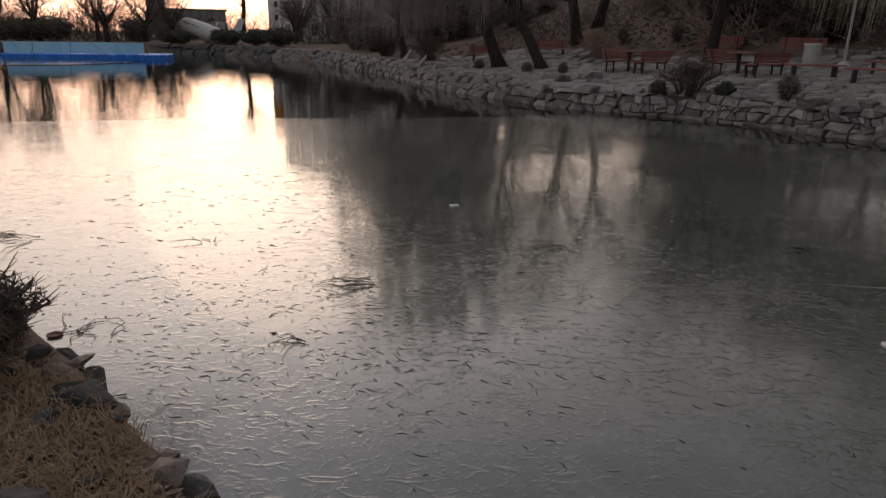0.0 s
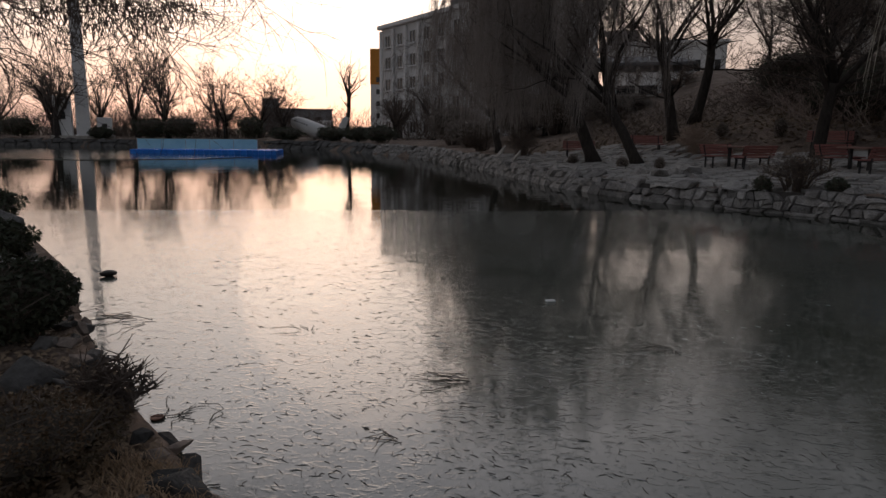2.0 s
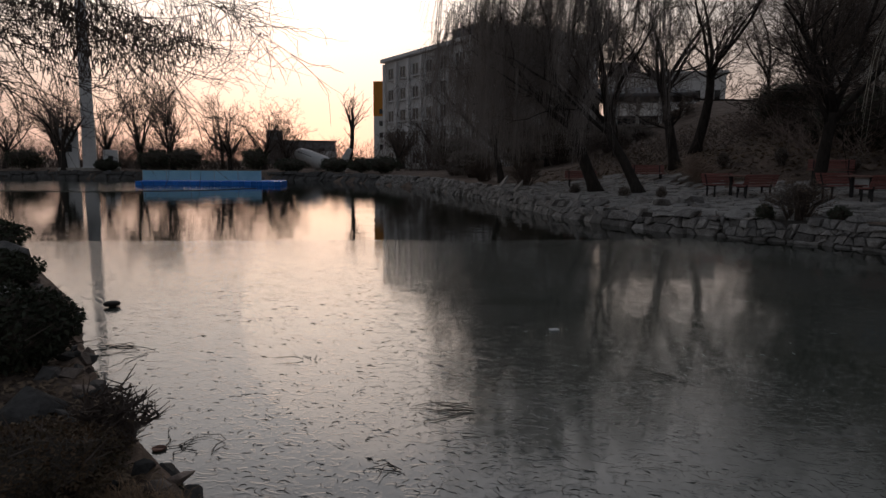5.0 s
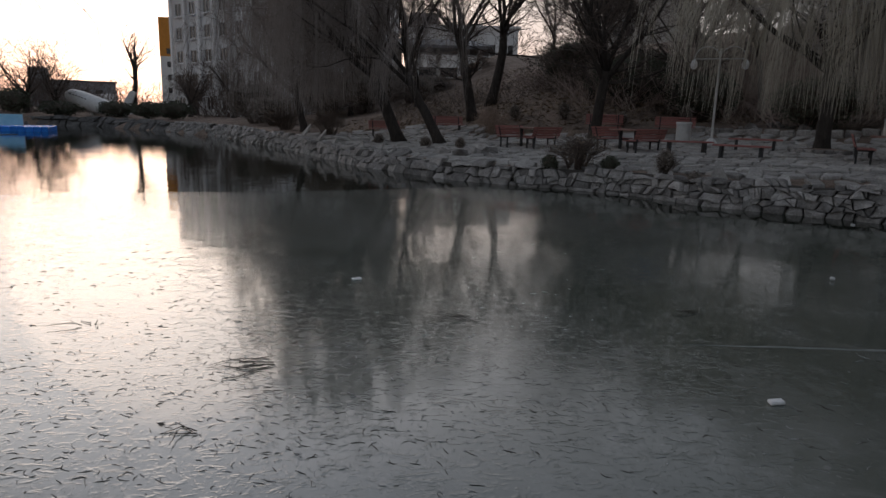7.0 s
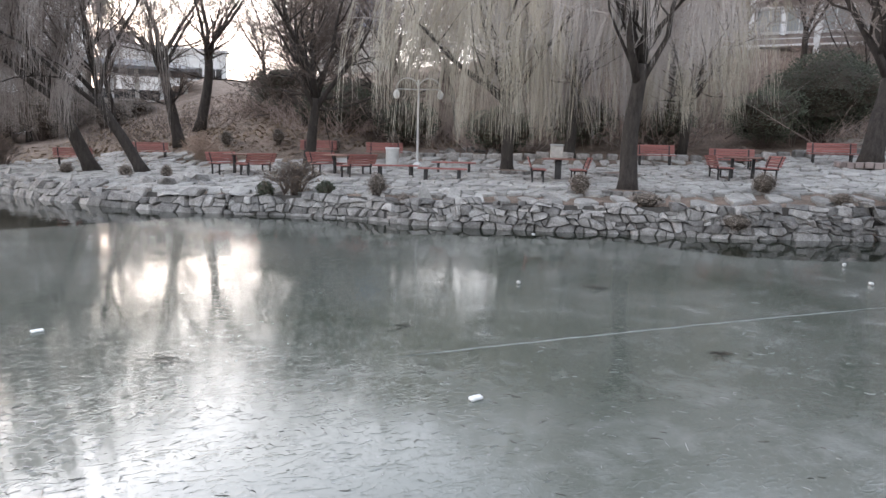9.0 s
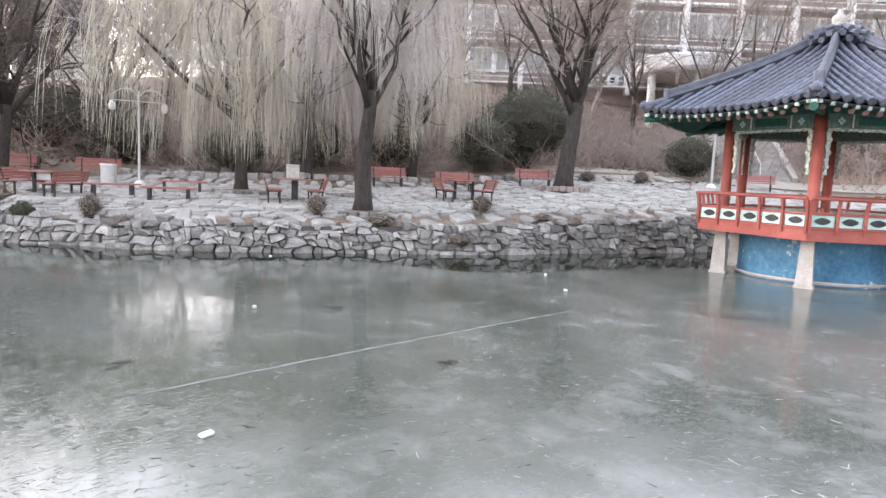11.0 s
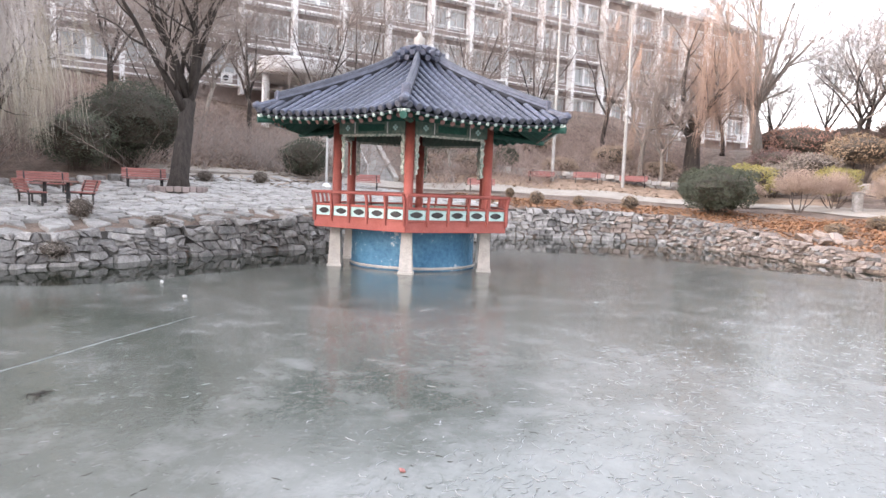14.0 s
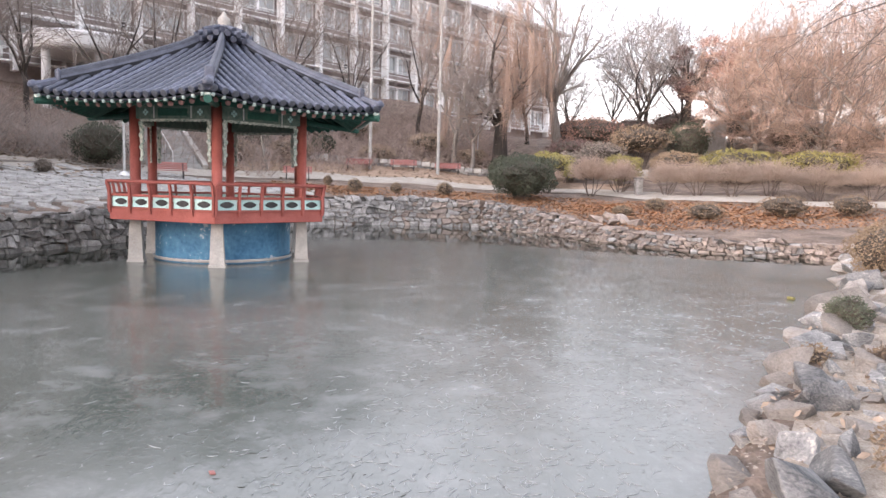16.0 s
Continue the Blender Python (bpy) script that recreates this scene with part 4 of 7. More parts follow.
def table(label, x, y, turn, pedestal=False):
    root = thing("picnic_table", label, "table", at(x, y, turn), "tables on the terrace")
    for i in range(4):
        part("top_board", Shape().box((0, -.3 + .2 * i, .74), (1.05, .19, .05), .01), TABLE, root)
    if pedestal:
        part("pedestal", Shape().box((0, 0, .33), (.2, .2, .77), .02), IRON, root)
    else:
        for sg in (-1, 1):
            part("leg", Shape().box((sg * .32, 0, .33), (.09, .09, .77), .012), IRON, root)
    return root


def table_set(x, y, axis, gap=.95, pedestal=False):
    """A table between two benches that face each other along the axis (degrees)."""
    ux, uy = math.cos(radians(axis)), math.sin(radians(axis))
    table("brown wooden picnic table between two slatted benches", x, y, axis, pedestal)
    bench_with_back("red-brown slatted bench facing a picnic table", x - ux * gap, y - uy * gap, axis + 90)
    bench_with_back("red-brown slatted bench facing a picnic table", x + ux * gap, y + uy * gap, axis - 90)


table_set(5.5, 23.4, -52, .7)
table_set(8.55, 21.0, -58, .7)
table_set(14.05, 15.7, -33, .68, True)
table_set(19.4, 13.1, -36, .72)
bench_with_back("red-brown slatted bench below the leafy slope", 2.85, 30.6, 6)
bench_with_back("red-brown slatted bench below the leafy slope", -.2, 31.5, 10)
bench_with_back("red-brown slatted bench behind the picnic tables", 9.2, 26.2, -18)
bench_with_back("red-brown slatted bench beside a pale bin", 11.6, 24.6, -22)
bench_with_back("red-brown slatted bench behind the willow", 19.8, 17.4, -36, width=1.5)
bench_with_back("red-brown slatted bench behind a picnic table", 21.3, 15.1, -40)
bench_with_back("red-brown slatted bench near a brick tree ring", 24.5, 13.5, -48, width=1.6)
flat_bench("red backless bench on the flagstones", 10.0, 19.5, -8)
flat_bench("red backless bench on the flagstones", 10.9, 17.7, -36)
flat_bench("red backless bench on the flagstones", 12.2, 19.4, -28)
bench_with_back("red-brown slatted bench behind the pavilion", 34.6, 7.7, -70, width=1.7)
bench_with_back("red-brown slatted bench behind the pavilion", 41.5, 2.3, -85, width=1.7)
for bx, by in ((48.6, -1.2), (48.9, -4.4), (48.8, -7.6)):
    bench_with_back("red-brown bench along the upper lawn wall", bx, by, -95, "benches on the upper lawn", 1.9)

bin_root = thing("litter_bin", "pale ribbed metal litter bin", "bin", at(11.1, 22.5))
part("body", Shape().lathe([(.24, 0), (.26, .02), (.26, .3), (.265, .31), (.265, .36), (.26, .37), (.26, .68), (.27, .7), (.27, .75), (.22, .76)], 24), PALE_METAL, bin_root, shade=False)
part("rim", Shape().lathe([(.275, .74), (.285, .76), (.285, .79), (.26, .8)], 24), WHITE, bin_root)
box = thing("storage_box", "pale woven box standing on the picnic table", "box", at(14.0, 15.75, -33, .765))
part("body", Shape().box((0, 0, .2), (.40, .34, .40), .03), CONCRETE, box)
part("lid", Shape().box((0, 0, .42), (.44, .38, .05), .02), PALE_METAL, box)


def street_lamp(label, x, y, turn, tall=3.35):
    root = thing("street_lamp", label, "lamp", at(x, y, turn), "lamps by the path")
    part("foot", Shape().lathe([(.2, 0), (.2, .1), (.13, .2), (.06, .24)], 16), WHITE, root, "white cone foot")
    part("pole", Shape().lathe([(.045, .2), (.04, tall - .4), (.035, tall)], 10), PALE_METAL, root)
    part("cross_bar", Shape().tube([(-.85, 0, tall - .35), (.85, 0, tall - .35)], .02, 8), PALE_METAL, root)
    for sg in (-1, 1):
        arc = [(sg * (.42 + .42 * math.cos(e)), 0, tall - .35 + .42 * math.sin(e)) for e in np.linspace(math.pi, 0, 12)]
        arm = part("arm", Shape().tube(arc, .022, 8), PALE_METAL, root, "arched arm")
        part("lantern", Shape().lathe([(.03, -.02), (.09, -.08), (.13, -.2), (.1, -.32), (.03, -.36)], 12, (sg * .84, 0, tall - .35)), WHITE, arm, "hanging white lantern", True)
    return root


street_lamp("pale double-arched lamp on the terrace", 11.9, 21.9, -25)
street_lamp("pale double-arched lamp on the upper lawn", 54.6, -10.7, -95, 4.2)
mast = thing("street_lamp", "plain pale lamp pole with a cone foot", "lamp", at(33.0, 9.2), "lamps by the path")
part("foot", Shape().lathe([(.22, 0), (.22, .1), (.14, .22), (.06, .25)], 16), WHITE, mast, "white cone foot")
part("pole", Shape().lathe([(.055, .2), (.05, 4.6)], 10), PALE_METAL, mast)
part("lantern", Shape().lathe([(.05, 4.55), (.2, 4.7), (.22, 4.9), (.1, 5.0)], 14), WHITE, mast, "round lantern")
for px, py, tall in ((49.0, -2.0, 13.5), (48.1, -6.8, 11.0)):
    pole = thing("utility_pole", "tall pale pole beside the upper path", "pole", at(px, py), "poles on the upper lawn")
    part("shaft", Shape().lathe([(.12, -.1), (.105, tall * .5), (.08, tall)], 12), STEP, pole)
    part("band", Shape().lathe([(.11, tall * .45), (.13, tall * .455), (.13, tall * .47), (.11, tall * .475)], 12), PALE_METAL, pole)


def tree_ring(label, x, y, r, mat):
    rng = random.Random(int(x * 10))
    root = thing("tree_ring", label, "planter", at(x, y), "rings round the trees")
    n = int(6.283 * r / .26)
    for i in range(n):
        e = 6.283 * i / n
        b = part("brick", Shape().box((0, 0, 0), (.24, .16, .22), .02), mat, root)
        b.matrix_basis = Matrix.Translation((r * math.cos(e), r * math.sin(e), (.08 if mat is WALL_BRICK else .0) + rng.uniform(-.015, .015))) @ Matrix.Rotation(e + math.pi / 2, 4, "Z")
    part("soil", Shape().lathe([(r - .06, 0), (r - .08, .1), (.02, .16)], 20), SOIL, root)


tree_ring("low brick ring round the forked tree", 24.8, 12.3, 1.0, WALL_BRICK)
tree_ring("low stone ring round a willow", 13.8, 18.4, .85, STONE)
tree_ring("low stone ring round the terrace willow", 14.3, 12.75, .62, STONE)
tree_ring("low empty stone ring on the terrace", 16.9, 16.0, .8, STONE)

# ---- shrubs of the terrace and banks ----
for i, (sx, sy, w, h, kind) in enumerate([
        (6.0, 17.7, 1.9, 1.1, "twig"), (6.75, 16.9, .55, .5, "dark"), (5.2, 17.8, .5, .55, "dark"), (7.9, 15.75, .55, .72, "brown"), (8.3, 14.75, .45, .42, "brown"),
        (12.9, 13.1, .62, .72, "brown"), (17.5, 10.8, .72, .68, "brown"), (13.5, 11.1, .9, .38, "brown"), (17.9, 8.8, .6, .34, "brown"), (14.95, 9.55, .95, .5, "brown"),
        (6.1, 30.6, .6, .8, "brown"), (8.1, 28.8, .6, .85, "brown"), (10.2, 26.9, .5, .7, "brown"), (13.1, 27.2, .55, .95, "brown"), (3.0, 23.9, .4, .5, "brown"), (1.7, 25.2, .5, .5, "brown"), (-.3, 27.5, .5, .5, "brown"),
        (4.8, 28.9, 1.8, 1.3, "twig"), (-3.2, 33.5, 2.2, 1.4, "twig"), (-6.5, 39.5, 2.6, 1.6, "twig"), (23.4, 16.4, .7, .7, "brown"), (28.6, 13.3, .8, .6, "brown"), (30.6, 11.6, .8, .7, "brown")]):
    if kind == "twig":
        shrub("bare purplish-brown twiggy shrub on the stone bank", sx, sy, w, h, LEAF_BRONZE, 100 + i, 900, .025, 110, False, twig=TWIG_TAN if 0 < i < 18 else TWIG)
    elif kind == "dark":
        shrub("small dark evergreen shrub among the bank stones", sx, sy, w, h, LEAF_DARK, 100 + i, 900, .035)
    else:
        shrub("small rounded brown winter shrub", sx, sy, w, h, LEAF_GREY, 100 + i, 1000, .028, shell=.45)
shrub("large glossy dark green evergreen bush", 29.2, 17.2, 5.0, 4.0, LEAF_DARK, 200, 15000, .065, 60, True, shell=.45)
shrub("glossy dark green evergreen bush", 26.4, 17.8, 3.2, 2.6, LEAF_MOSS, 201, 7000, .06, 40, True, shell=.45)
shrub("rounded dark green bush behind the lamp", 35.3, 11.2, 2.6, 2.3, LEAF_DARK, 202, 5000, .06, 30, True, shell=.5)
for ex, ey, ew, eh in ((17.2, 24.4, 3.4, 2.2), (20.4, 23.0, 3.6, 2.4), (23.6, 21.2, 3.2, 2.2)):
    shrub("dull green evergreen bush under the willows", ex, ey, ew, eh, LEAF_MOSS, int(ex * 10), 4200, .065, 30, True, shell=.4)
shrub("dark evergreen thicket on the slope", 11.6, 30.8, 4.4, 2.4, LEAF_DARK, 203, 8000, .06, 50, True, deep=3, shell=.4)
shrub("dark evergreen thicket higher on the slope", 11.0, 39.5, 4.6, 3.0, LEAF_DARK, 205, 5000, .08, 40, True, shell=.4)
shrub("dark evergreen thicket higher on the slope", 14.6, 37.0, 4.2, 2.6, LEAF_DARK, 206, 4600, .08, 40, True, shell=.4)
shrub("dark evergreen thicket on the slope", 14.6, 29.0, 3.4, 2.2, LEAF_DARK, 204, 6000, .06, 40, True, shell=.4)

# far end: clipped bushes, olive domes and bare twiggy shrubs along the path
shrub("big clipped dark green bush on the bank", 35.2, -9.9, 5.2, 2.4, LEAF_DARK, 210, 13000, .055, 30, True, deep=3.4)
for i, (sx, sy, w, h, m, lab, clear) in enumerate([
        (42.8, -13.4, 3.2, 2.4, LEAF_OLIVE, "olive-yellow rounded evergreen bush", .1), (42.3, -18.0, 2.7, 2.1, LEAF_OLIVE, "olive-yellow rounded evergreen bush", .15),
        (41.0, -25.2, 4.9, 2.3, LEAF_OLIVE, "broad olive-yellow evergreen bush", .1), (38.5, -28.9, 4.6, 1.8, LEAF_OLIVE, "broad olive-yellow evergreen bush", .1),
        (47.4, -21.4, 4.5, 3.6, LEAF_BRONZE, "tall domed bronze-leaved bush on bare stems", .4), (47.5, -18.4, 3.6, 2.7, LEAF_GREY, "grey-green rounded bush behind the path", .1),
        (46.8, -24.8, 2.9, 3.5, LEAF_DARK, "dark rounded evergreen beside the stone stele", .1), (43.6, -22.4, 3.4, 1.9, LEAF_BRONZE, "low brown clipped shrub", .1),
        (45.6, -15.6, 2.6, 2.2, LEAF_GREY, "grey-green rounded bush behind the path", .1), (46.2, -11.2, 2.2, 1.9, LEAF_DARK, "dark rounded bush on the lawn", .0),
        (52, 1.5, 1.8, 1.5, LEAF_DARK, "dark bush above the lawn wall", 0), (54.2, -20.3, 5.2, 3.9, LEAF_RUST, "russet bush on the upper slope", .2),
        (51.5, -17.5, 4.0, 2.6, LEAF_PINE, "dull purple-brown bush on the upper slope", .1), (56.5, -24.5, 5.0, 3.2, LEAF_PINE, "dull purple-brown bush on the upper slope", .1), (51.5, -27.0, 4.4, 2.6, LEAF_DARK, "dark evergreen bush on the upper slope", .1), (49, 3.5, 3.0, 1.6, LEAF_TAN, "brown winter bush above the lawn wall", 0), (54, -6.5, 3.2, 1.7, LEAF_TAN, "brown winter bush above the lawn wall", 0),
        (51.5, -2.5, 2.8, 1.3, LEAF_TAN, "brown winter bush above the lawn wall", 0), (53, -10, 2.6, 1.2, LEAF_TAN, "brown winter bush above the lawn wall", 0), (47, 7, 2.8, 1.5, LEAF_TAN, "brown winter bush on the slope", 0), (55, 2.5, 3.0, 1.4, LEAF_GREY, "grey-brown bush on the slope", 0), (57, -1, 3.2, 1.5, LEAF_TAN, "brown winter bush on the slope", 0), (51, 6.5, 2.6, 1.4, LEAF_DARK, "dark evergreen bush on the slope", 0),
        (58, -20, 5.0, 3.4, LEAF_RUST, "russet bush at the skyline", .1), (57.5, -29, 5.4, 3.2, LEAF_PINE, "dull purple-brown bush at the skyline", .1), (53.5, -33, 5.4, 3.0, LEAF_TAN, "brown winter bush at the skyline", .1), (48, -34, 5, 2.8, LEAF_PINE, "dull purple-brown bush at the skyline", .1), (44, -36, 5, 2.6, LEAF_GREY, "grey-brown bush at the skyline", .1)]):
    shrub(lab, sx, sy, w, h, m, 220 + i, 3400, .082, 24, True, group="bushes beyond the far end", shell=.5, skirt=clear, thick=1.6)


def bare_bush(label, x, y, wide, tall, seed, mat):
    """A leafless bush: a few crooked stems under a broad dome of fine twigs."""
    rng = random.Random(seed)
    root = thing("shrub", label, "shrub", Matrix.Translation((x, y, land(x, y) - .06)), "bare shrubs along the path")
    fine_twigs, low = Shape(), tall * .42
    for k in range(6):
        e = 6.283 * (k + rng.uniform(-.3, .3)) / 6
        stem = wander(rng, Vector((.12 * math.cos(e), .12 * math.sin(e), 0)), Vector((math.cos(e) * .55, math.sin(e) * .55, 1)), low * 1.25, 4, .16, .02)
        part("stem", Shape().tube(stem, [.035, .03, .026, .022, .018], 6), TWIG, root)
    for _ in range(600):
        e, r, up = rng.uniform(0, 6.283), rng.random() ** .55, rng.random()
        rim = Vector((math.cos(e) * wide / 2 * r, math.sin(e) * wide / 2 * r, low + (tall - low) * math.sqrt(max(1 - r * r, 0)) * (.35 + .65 * up)))
        rim += Vector((rng.gauss(0, .07), rng.gauss(0, .07), rng.gauss(0, .08)))
        start = Vector((rim.x * .5, rim.y * .5, low * rng.uniform(.8, 1.05) + (rim.z - low) * .3))
        mid = start.lerp(rim, .55) + Vector((rng.gauss(0, .08), rng.gauss(0, .08), .05))
        fine_twigs.tube([start, mid, rim], [.011, .008, .004], 3, False)
        for _ in range(3):
            q = mid.lerp(rim, rng.random())
            fine_twigs.tube([q, q + Vector((rng.gauss(0, .16), rng.gauss(0, .16), rng.uniform(-.05, .22)))], [.006, .003], 3, False)
    part("fine_crown", fine_twigs, mat, root, "dense dome of fine bare twigs")


for i, (sx, sy, w, h) in enumerate([(37.3, -14.4, 2.9, 2.4), (38.6, -16.6, 2.3, 2.1), (36.9, -18.7, 2.9, 2.1), (35.7, -19.9, 2.6, 2.1), (34.5, -21.2, 3.0, 2.2), (34.2, -23.2, 3.2, 2.2), (33.7, -25.6, 3.3, 2.2), (32.6, -27.8, 3.4, 2.1), (39.2, -12.4, 2.0, 1.7)]):
    bare_bush("bare grey-brown domed shrub along the path", sx, sy, w, h, 240 + i, TWIG_TAN if i in (0, 1, 8) else TWIG_DUN)
for i, (sx, sy, w, h) in enumerate([(27.6, -16.1, 1.6, .8), (28.0, -19.9, 2.2, 1.0), (27.4, -22.6, 1.8, 1.0), (31.0, -15.4, 1.0, .6), (29.6, -13.2, .9, .5), (36.6, -6.0, .9, .75), (37.0, -3.4, .6, .6), (36.6, -1.2, .8, .75), (39.5, .4, .5, .6)]):
    shrub("low brown heather-like shrub on the bank", sx, sy, w, h, LEAF_BRONZE, 260 + i, 1100, .04, 40, True, group="low shrubs on the bank")

post = thing("gate_post", "short dark stone post beside the path", "post", at(37.6, -17.3))
part("shaft", Shape().box((0, 0, .45), (.4, .4, .95), .03), STONE, post)
part("cap", Shape().box((0, 0, .96), (.48, .48, .08), .02), STONE, post)
stele = thing("stone_stele", "tall pale stone stele among the bushes", "monument", at(47.6, -27.2, -60))
part("slab", Shape().box((0, 0, 1.5), (2.2, .45, 3.1), .06), STEP, stele)
part("base", Shape().box((0, 0, .15), (2.4, .9, .5), .05), STONE, stele)

# low wall of the upper lawn, and the steps up the hill behind the pavilion
lawn_wall = thing("lawn_wall", "low grey block wall along the upper lawn", "wall", kind="structure")
rng = random.Random(31)
for i in range(46):
    yy = 6.0 - i * .62
    xx = 50.2 + 1.5 * math.sin((yy + 5) * .09) - .012 * (yy + 5) ** 2
    for j in range(2):
        b = part("block", Shape().box((0, 0, 0), (.4, .58, .33), .04), STONE if rng.random() < .6 else CONCRETE, lawn_wall)
        b.matrix_basis = pose(xx + rng.uniform(-.05, .05), yy + .3 * j, land(xx - .4, yy) + .1 + .33 * j, 0, 0, rng.uniform(-5, 5))
stairs = thing("stone_stairs", "worn concrete steps climbing the slope", "stairs", pose(40.6, 9.2, land(40.6, 9.2), 0, 0, -60), kind="structure")
for i in range(26):
    part("step", Shape().box((0, .34 * i, .17 * i), (3.2, .40, .22), .012), STEP, stairs)
for sg in (-1, 1):
    part("side_wall", Shape().box((sg * 1.8, 4.3, 2.2), (.3, 9.8, .5), .02, Matrix.Rotation(math.atan2(.17, .34), 4, "X")), CONCRETE, stairs)
rail = Shape().tube([(0, 0, .9), (0, 8.6, 5.2)], .03, 8)
for i in range(6):
    rail.tube([(0, 1.6 * i, .8 * i - .05), (0, 1.6 * i, .8 * i + .9)], .025, 6)
part("handrail", rail, WHITE, stairs, "white tubular handrail")
flank = thing("stair_flank", "pale concrete flank of the steps climbing the hill", "wall", kind="structure")
slab_s = Shape().prism([(0, 0), (4.6, -.6), (4.6, -3.6), (0, -4)], -.25, .25)
slab_s.v = [(24.9 + p[0] * .78, 35.2 - p[0] * .62 + p[2], 8.0 + p[1] - .1 * p[0]) for p in slab_s.v]
part("slab", slab_s, CONCRETE, flank)
part("coping", Shape().tube([(24.8, 35.3, 8.05), (28.5, 32.35, 6.95)], .16, 6), WALL_WHITE, flank, "pale coping")
edging = thing("kerb", "low timber edging below the slope", "kerb", kind="structure")
for a, b in (((28.6, 15.6), (33.5, 12.6)), ((33.8, 13.5), (36.0, 9.8))):
    ca, cb = Vector((*a, land(*a) + .08)), Vector((*b, land(*b) + .08))
    part("beam", Shape().box((ca + cb) / 2, ((cb - ca).length, .2, .2), .02, Matrix.Rotation(math.atan2(cb.y - ca.y, cb.x - ca.x), 4, "Z")), PALE_BARK, edging)


terrace_kerb = thing("terrace_kerb", "low kerb of rough grey stones behind the benches", "kerb", kind="structure")
rng = random.Random(37)
KERB = [(12.6, 25.4), (15.5, 22.8), (17.9, 20.7), (20.6, 18.6), (23.4, 16.9), (25.6, 15.3), (28.4, 14.2)]
for (ax, ay), (bx, by) in zip(KERB, KERB[1:]):
    n = int(math.dist((ax, ay), (bx, by)) / .52)
    for i in range(n):
        u = (i + .5) / n
        x, y = ax + (bx - ax) * u + rng.uniform(-.05, .05), ay + (by - ay) * u + rng.uniform(-.05, .05)
        block_s = Shape().box((0, 0, 0), (rng.uniform(.4, .56), rng.uniform(.24, .34), rng.uniform(.26, .4)), .05)
        stone = part("block", block_s, STONE, terrace_kerb)
        stone.matrix_basis = pose(x, y, land(x, y) + .1, rng.uniform(-5, 5), rng.uniform(-5, 5), math.degrees(math.atan2(by - ay, bx - ax)) + rng.uniform(-9, 9))


# ---- the buildings ----
def window_meshes(w, h, bars=1, deep=.16, glass=GLASS):
    frame_s = Shape()
    for sx in (-1, 1):
        frame_s.box((sx * (w / 2 - .05), 0, 0), (.1, deep, h), .01)
    for sz in (-1, 1):
        frame_s.box((0, 0, sz * (h / 2 - .05)), (w - .2, deep, .1), .01)
    for i in range(bars):
        frame_s.box((-w / 2 + w * (i + 1) / (bars + 1), 0, 0), (.07, deep * .8, h - .2), .01)
    return frame_s.mesh("window_frame", WINDOW_FRAME), Shape().box((0, deep * .25, 0), (w - .15, .03, h - .15), .004).mesh("pane", glass)


def add_window(parent, meshes, m):
    win = new("window", meshes[0])
    win.parent, win.matrix_basis = parent, m
    pane = new("pane", meshes[1])
    pane.parent = win


# the long building on the hill
ang = math.degrees(math.atan2(-.77, .64))
hall = thing("long_building", "long four-storey brick building with white balcony bands on the hill", "building", pose(35.5, 43.2, 9.0, 0, 0, ang))
LEN, STOREY = 94.0, 3.35
part("wall", Shape().box((LEN / 2, 6, 4.4), (LEN, 11.6, 20.4), .05), WALL_BRICK, hall, "brown brick wall")
part("roof", Shape().box((LEN / 2, 5.6, 14.75), (LEN + 1.2, 13.4, .35), .05), WALL_WHITE, hall, "flat roof with a pale edge")
part("roof_parapet", Shape().box((LEN / 2, 6, 15.3), (LEN - 2, 10, .8), .05), ROOF_GREY, hall)
# pale panes: reflected sky is painted into the glass
wide_win = window_meshes(1.75, 1.75, 1, .16, GLASS_SKY)
fins = int(LEN / 4.3)
for f in range(4):
    z = 1.3 + f * STOREY
    part("balcony_slab", Shape().box((LEN / 2, -.45, z - .55), (LEN, 1.0, .14), .02), WALL_WHITE, hall, "white balcony slab")
    for q in (.35, .8):
        part("balcony_rail", Shape().box((LEN / 2, -.98, z - .45 + q), (LEN, .05, .07), .01), WHITE, hall)
    for i in range(fins):
        for sg in (-1, 1):
            add_window(hall, wide_win, Matrix.Translation((2.2 + i * 4.3 + sg * 1.0, .15, z + 1.25)))
        part("mullion", Shape().box((2.2 + i * 4.3, -.02, z + 1.25), (.3, .3, 1.95), .01), WALL_WHITE, hall, "white pier between windows")
        part("window_head", Shape().box((2.2 + i * 4.3, -.02, z + 2.2), (3.9, .3, .14), .01), WALL_WHITE, hall)
for i in range(fins + 1):
    part("fin", Shape().box((i * 4.3 + .05, -.55, 7.4), (.34, .9, 14.6), .02), WALL_WHITE, hall, "white vertical fin")
rng = random.Random(3)
for i in range(14):
    u, f = rng.randrange(fins), rng.randrange(4)
    unit = part("air_conditioner", Shape().box((3.2 + u * 4.3, -.7, 1.25 + f * STOREY), (.85, .35, .65), .03), WHITE, hall, "white air-conditioner unit")
    part("fan_grille", Shape().lathe([(.22, 0), (.22, .02), (.05, .025)], 14), IRON, unit).matrix_basis = Matrix.Translation((3.1 + u * 4.3, -.88, 1.25 + f * STOREY)) @ Matrix.Rotation(math.pi / 2, 4, "X")
# its entrance canopy on round columns
canopy = thing("entrance_canopy", "pale rounded concrete entrance canopy on columns", "canopy", pose(51.4, 18.1, 7.2, 0, 0, ang))
part("slab", Shape().lathe([(3.6, 3.1), (3.75, 3.3), (3.75, 4.1), (3.5, 4.3)], 40), WALL_WHITE, canopy, shade=False)
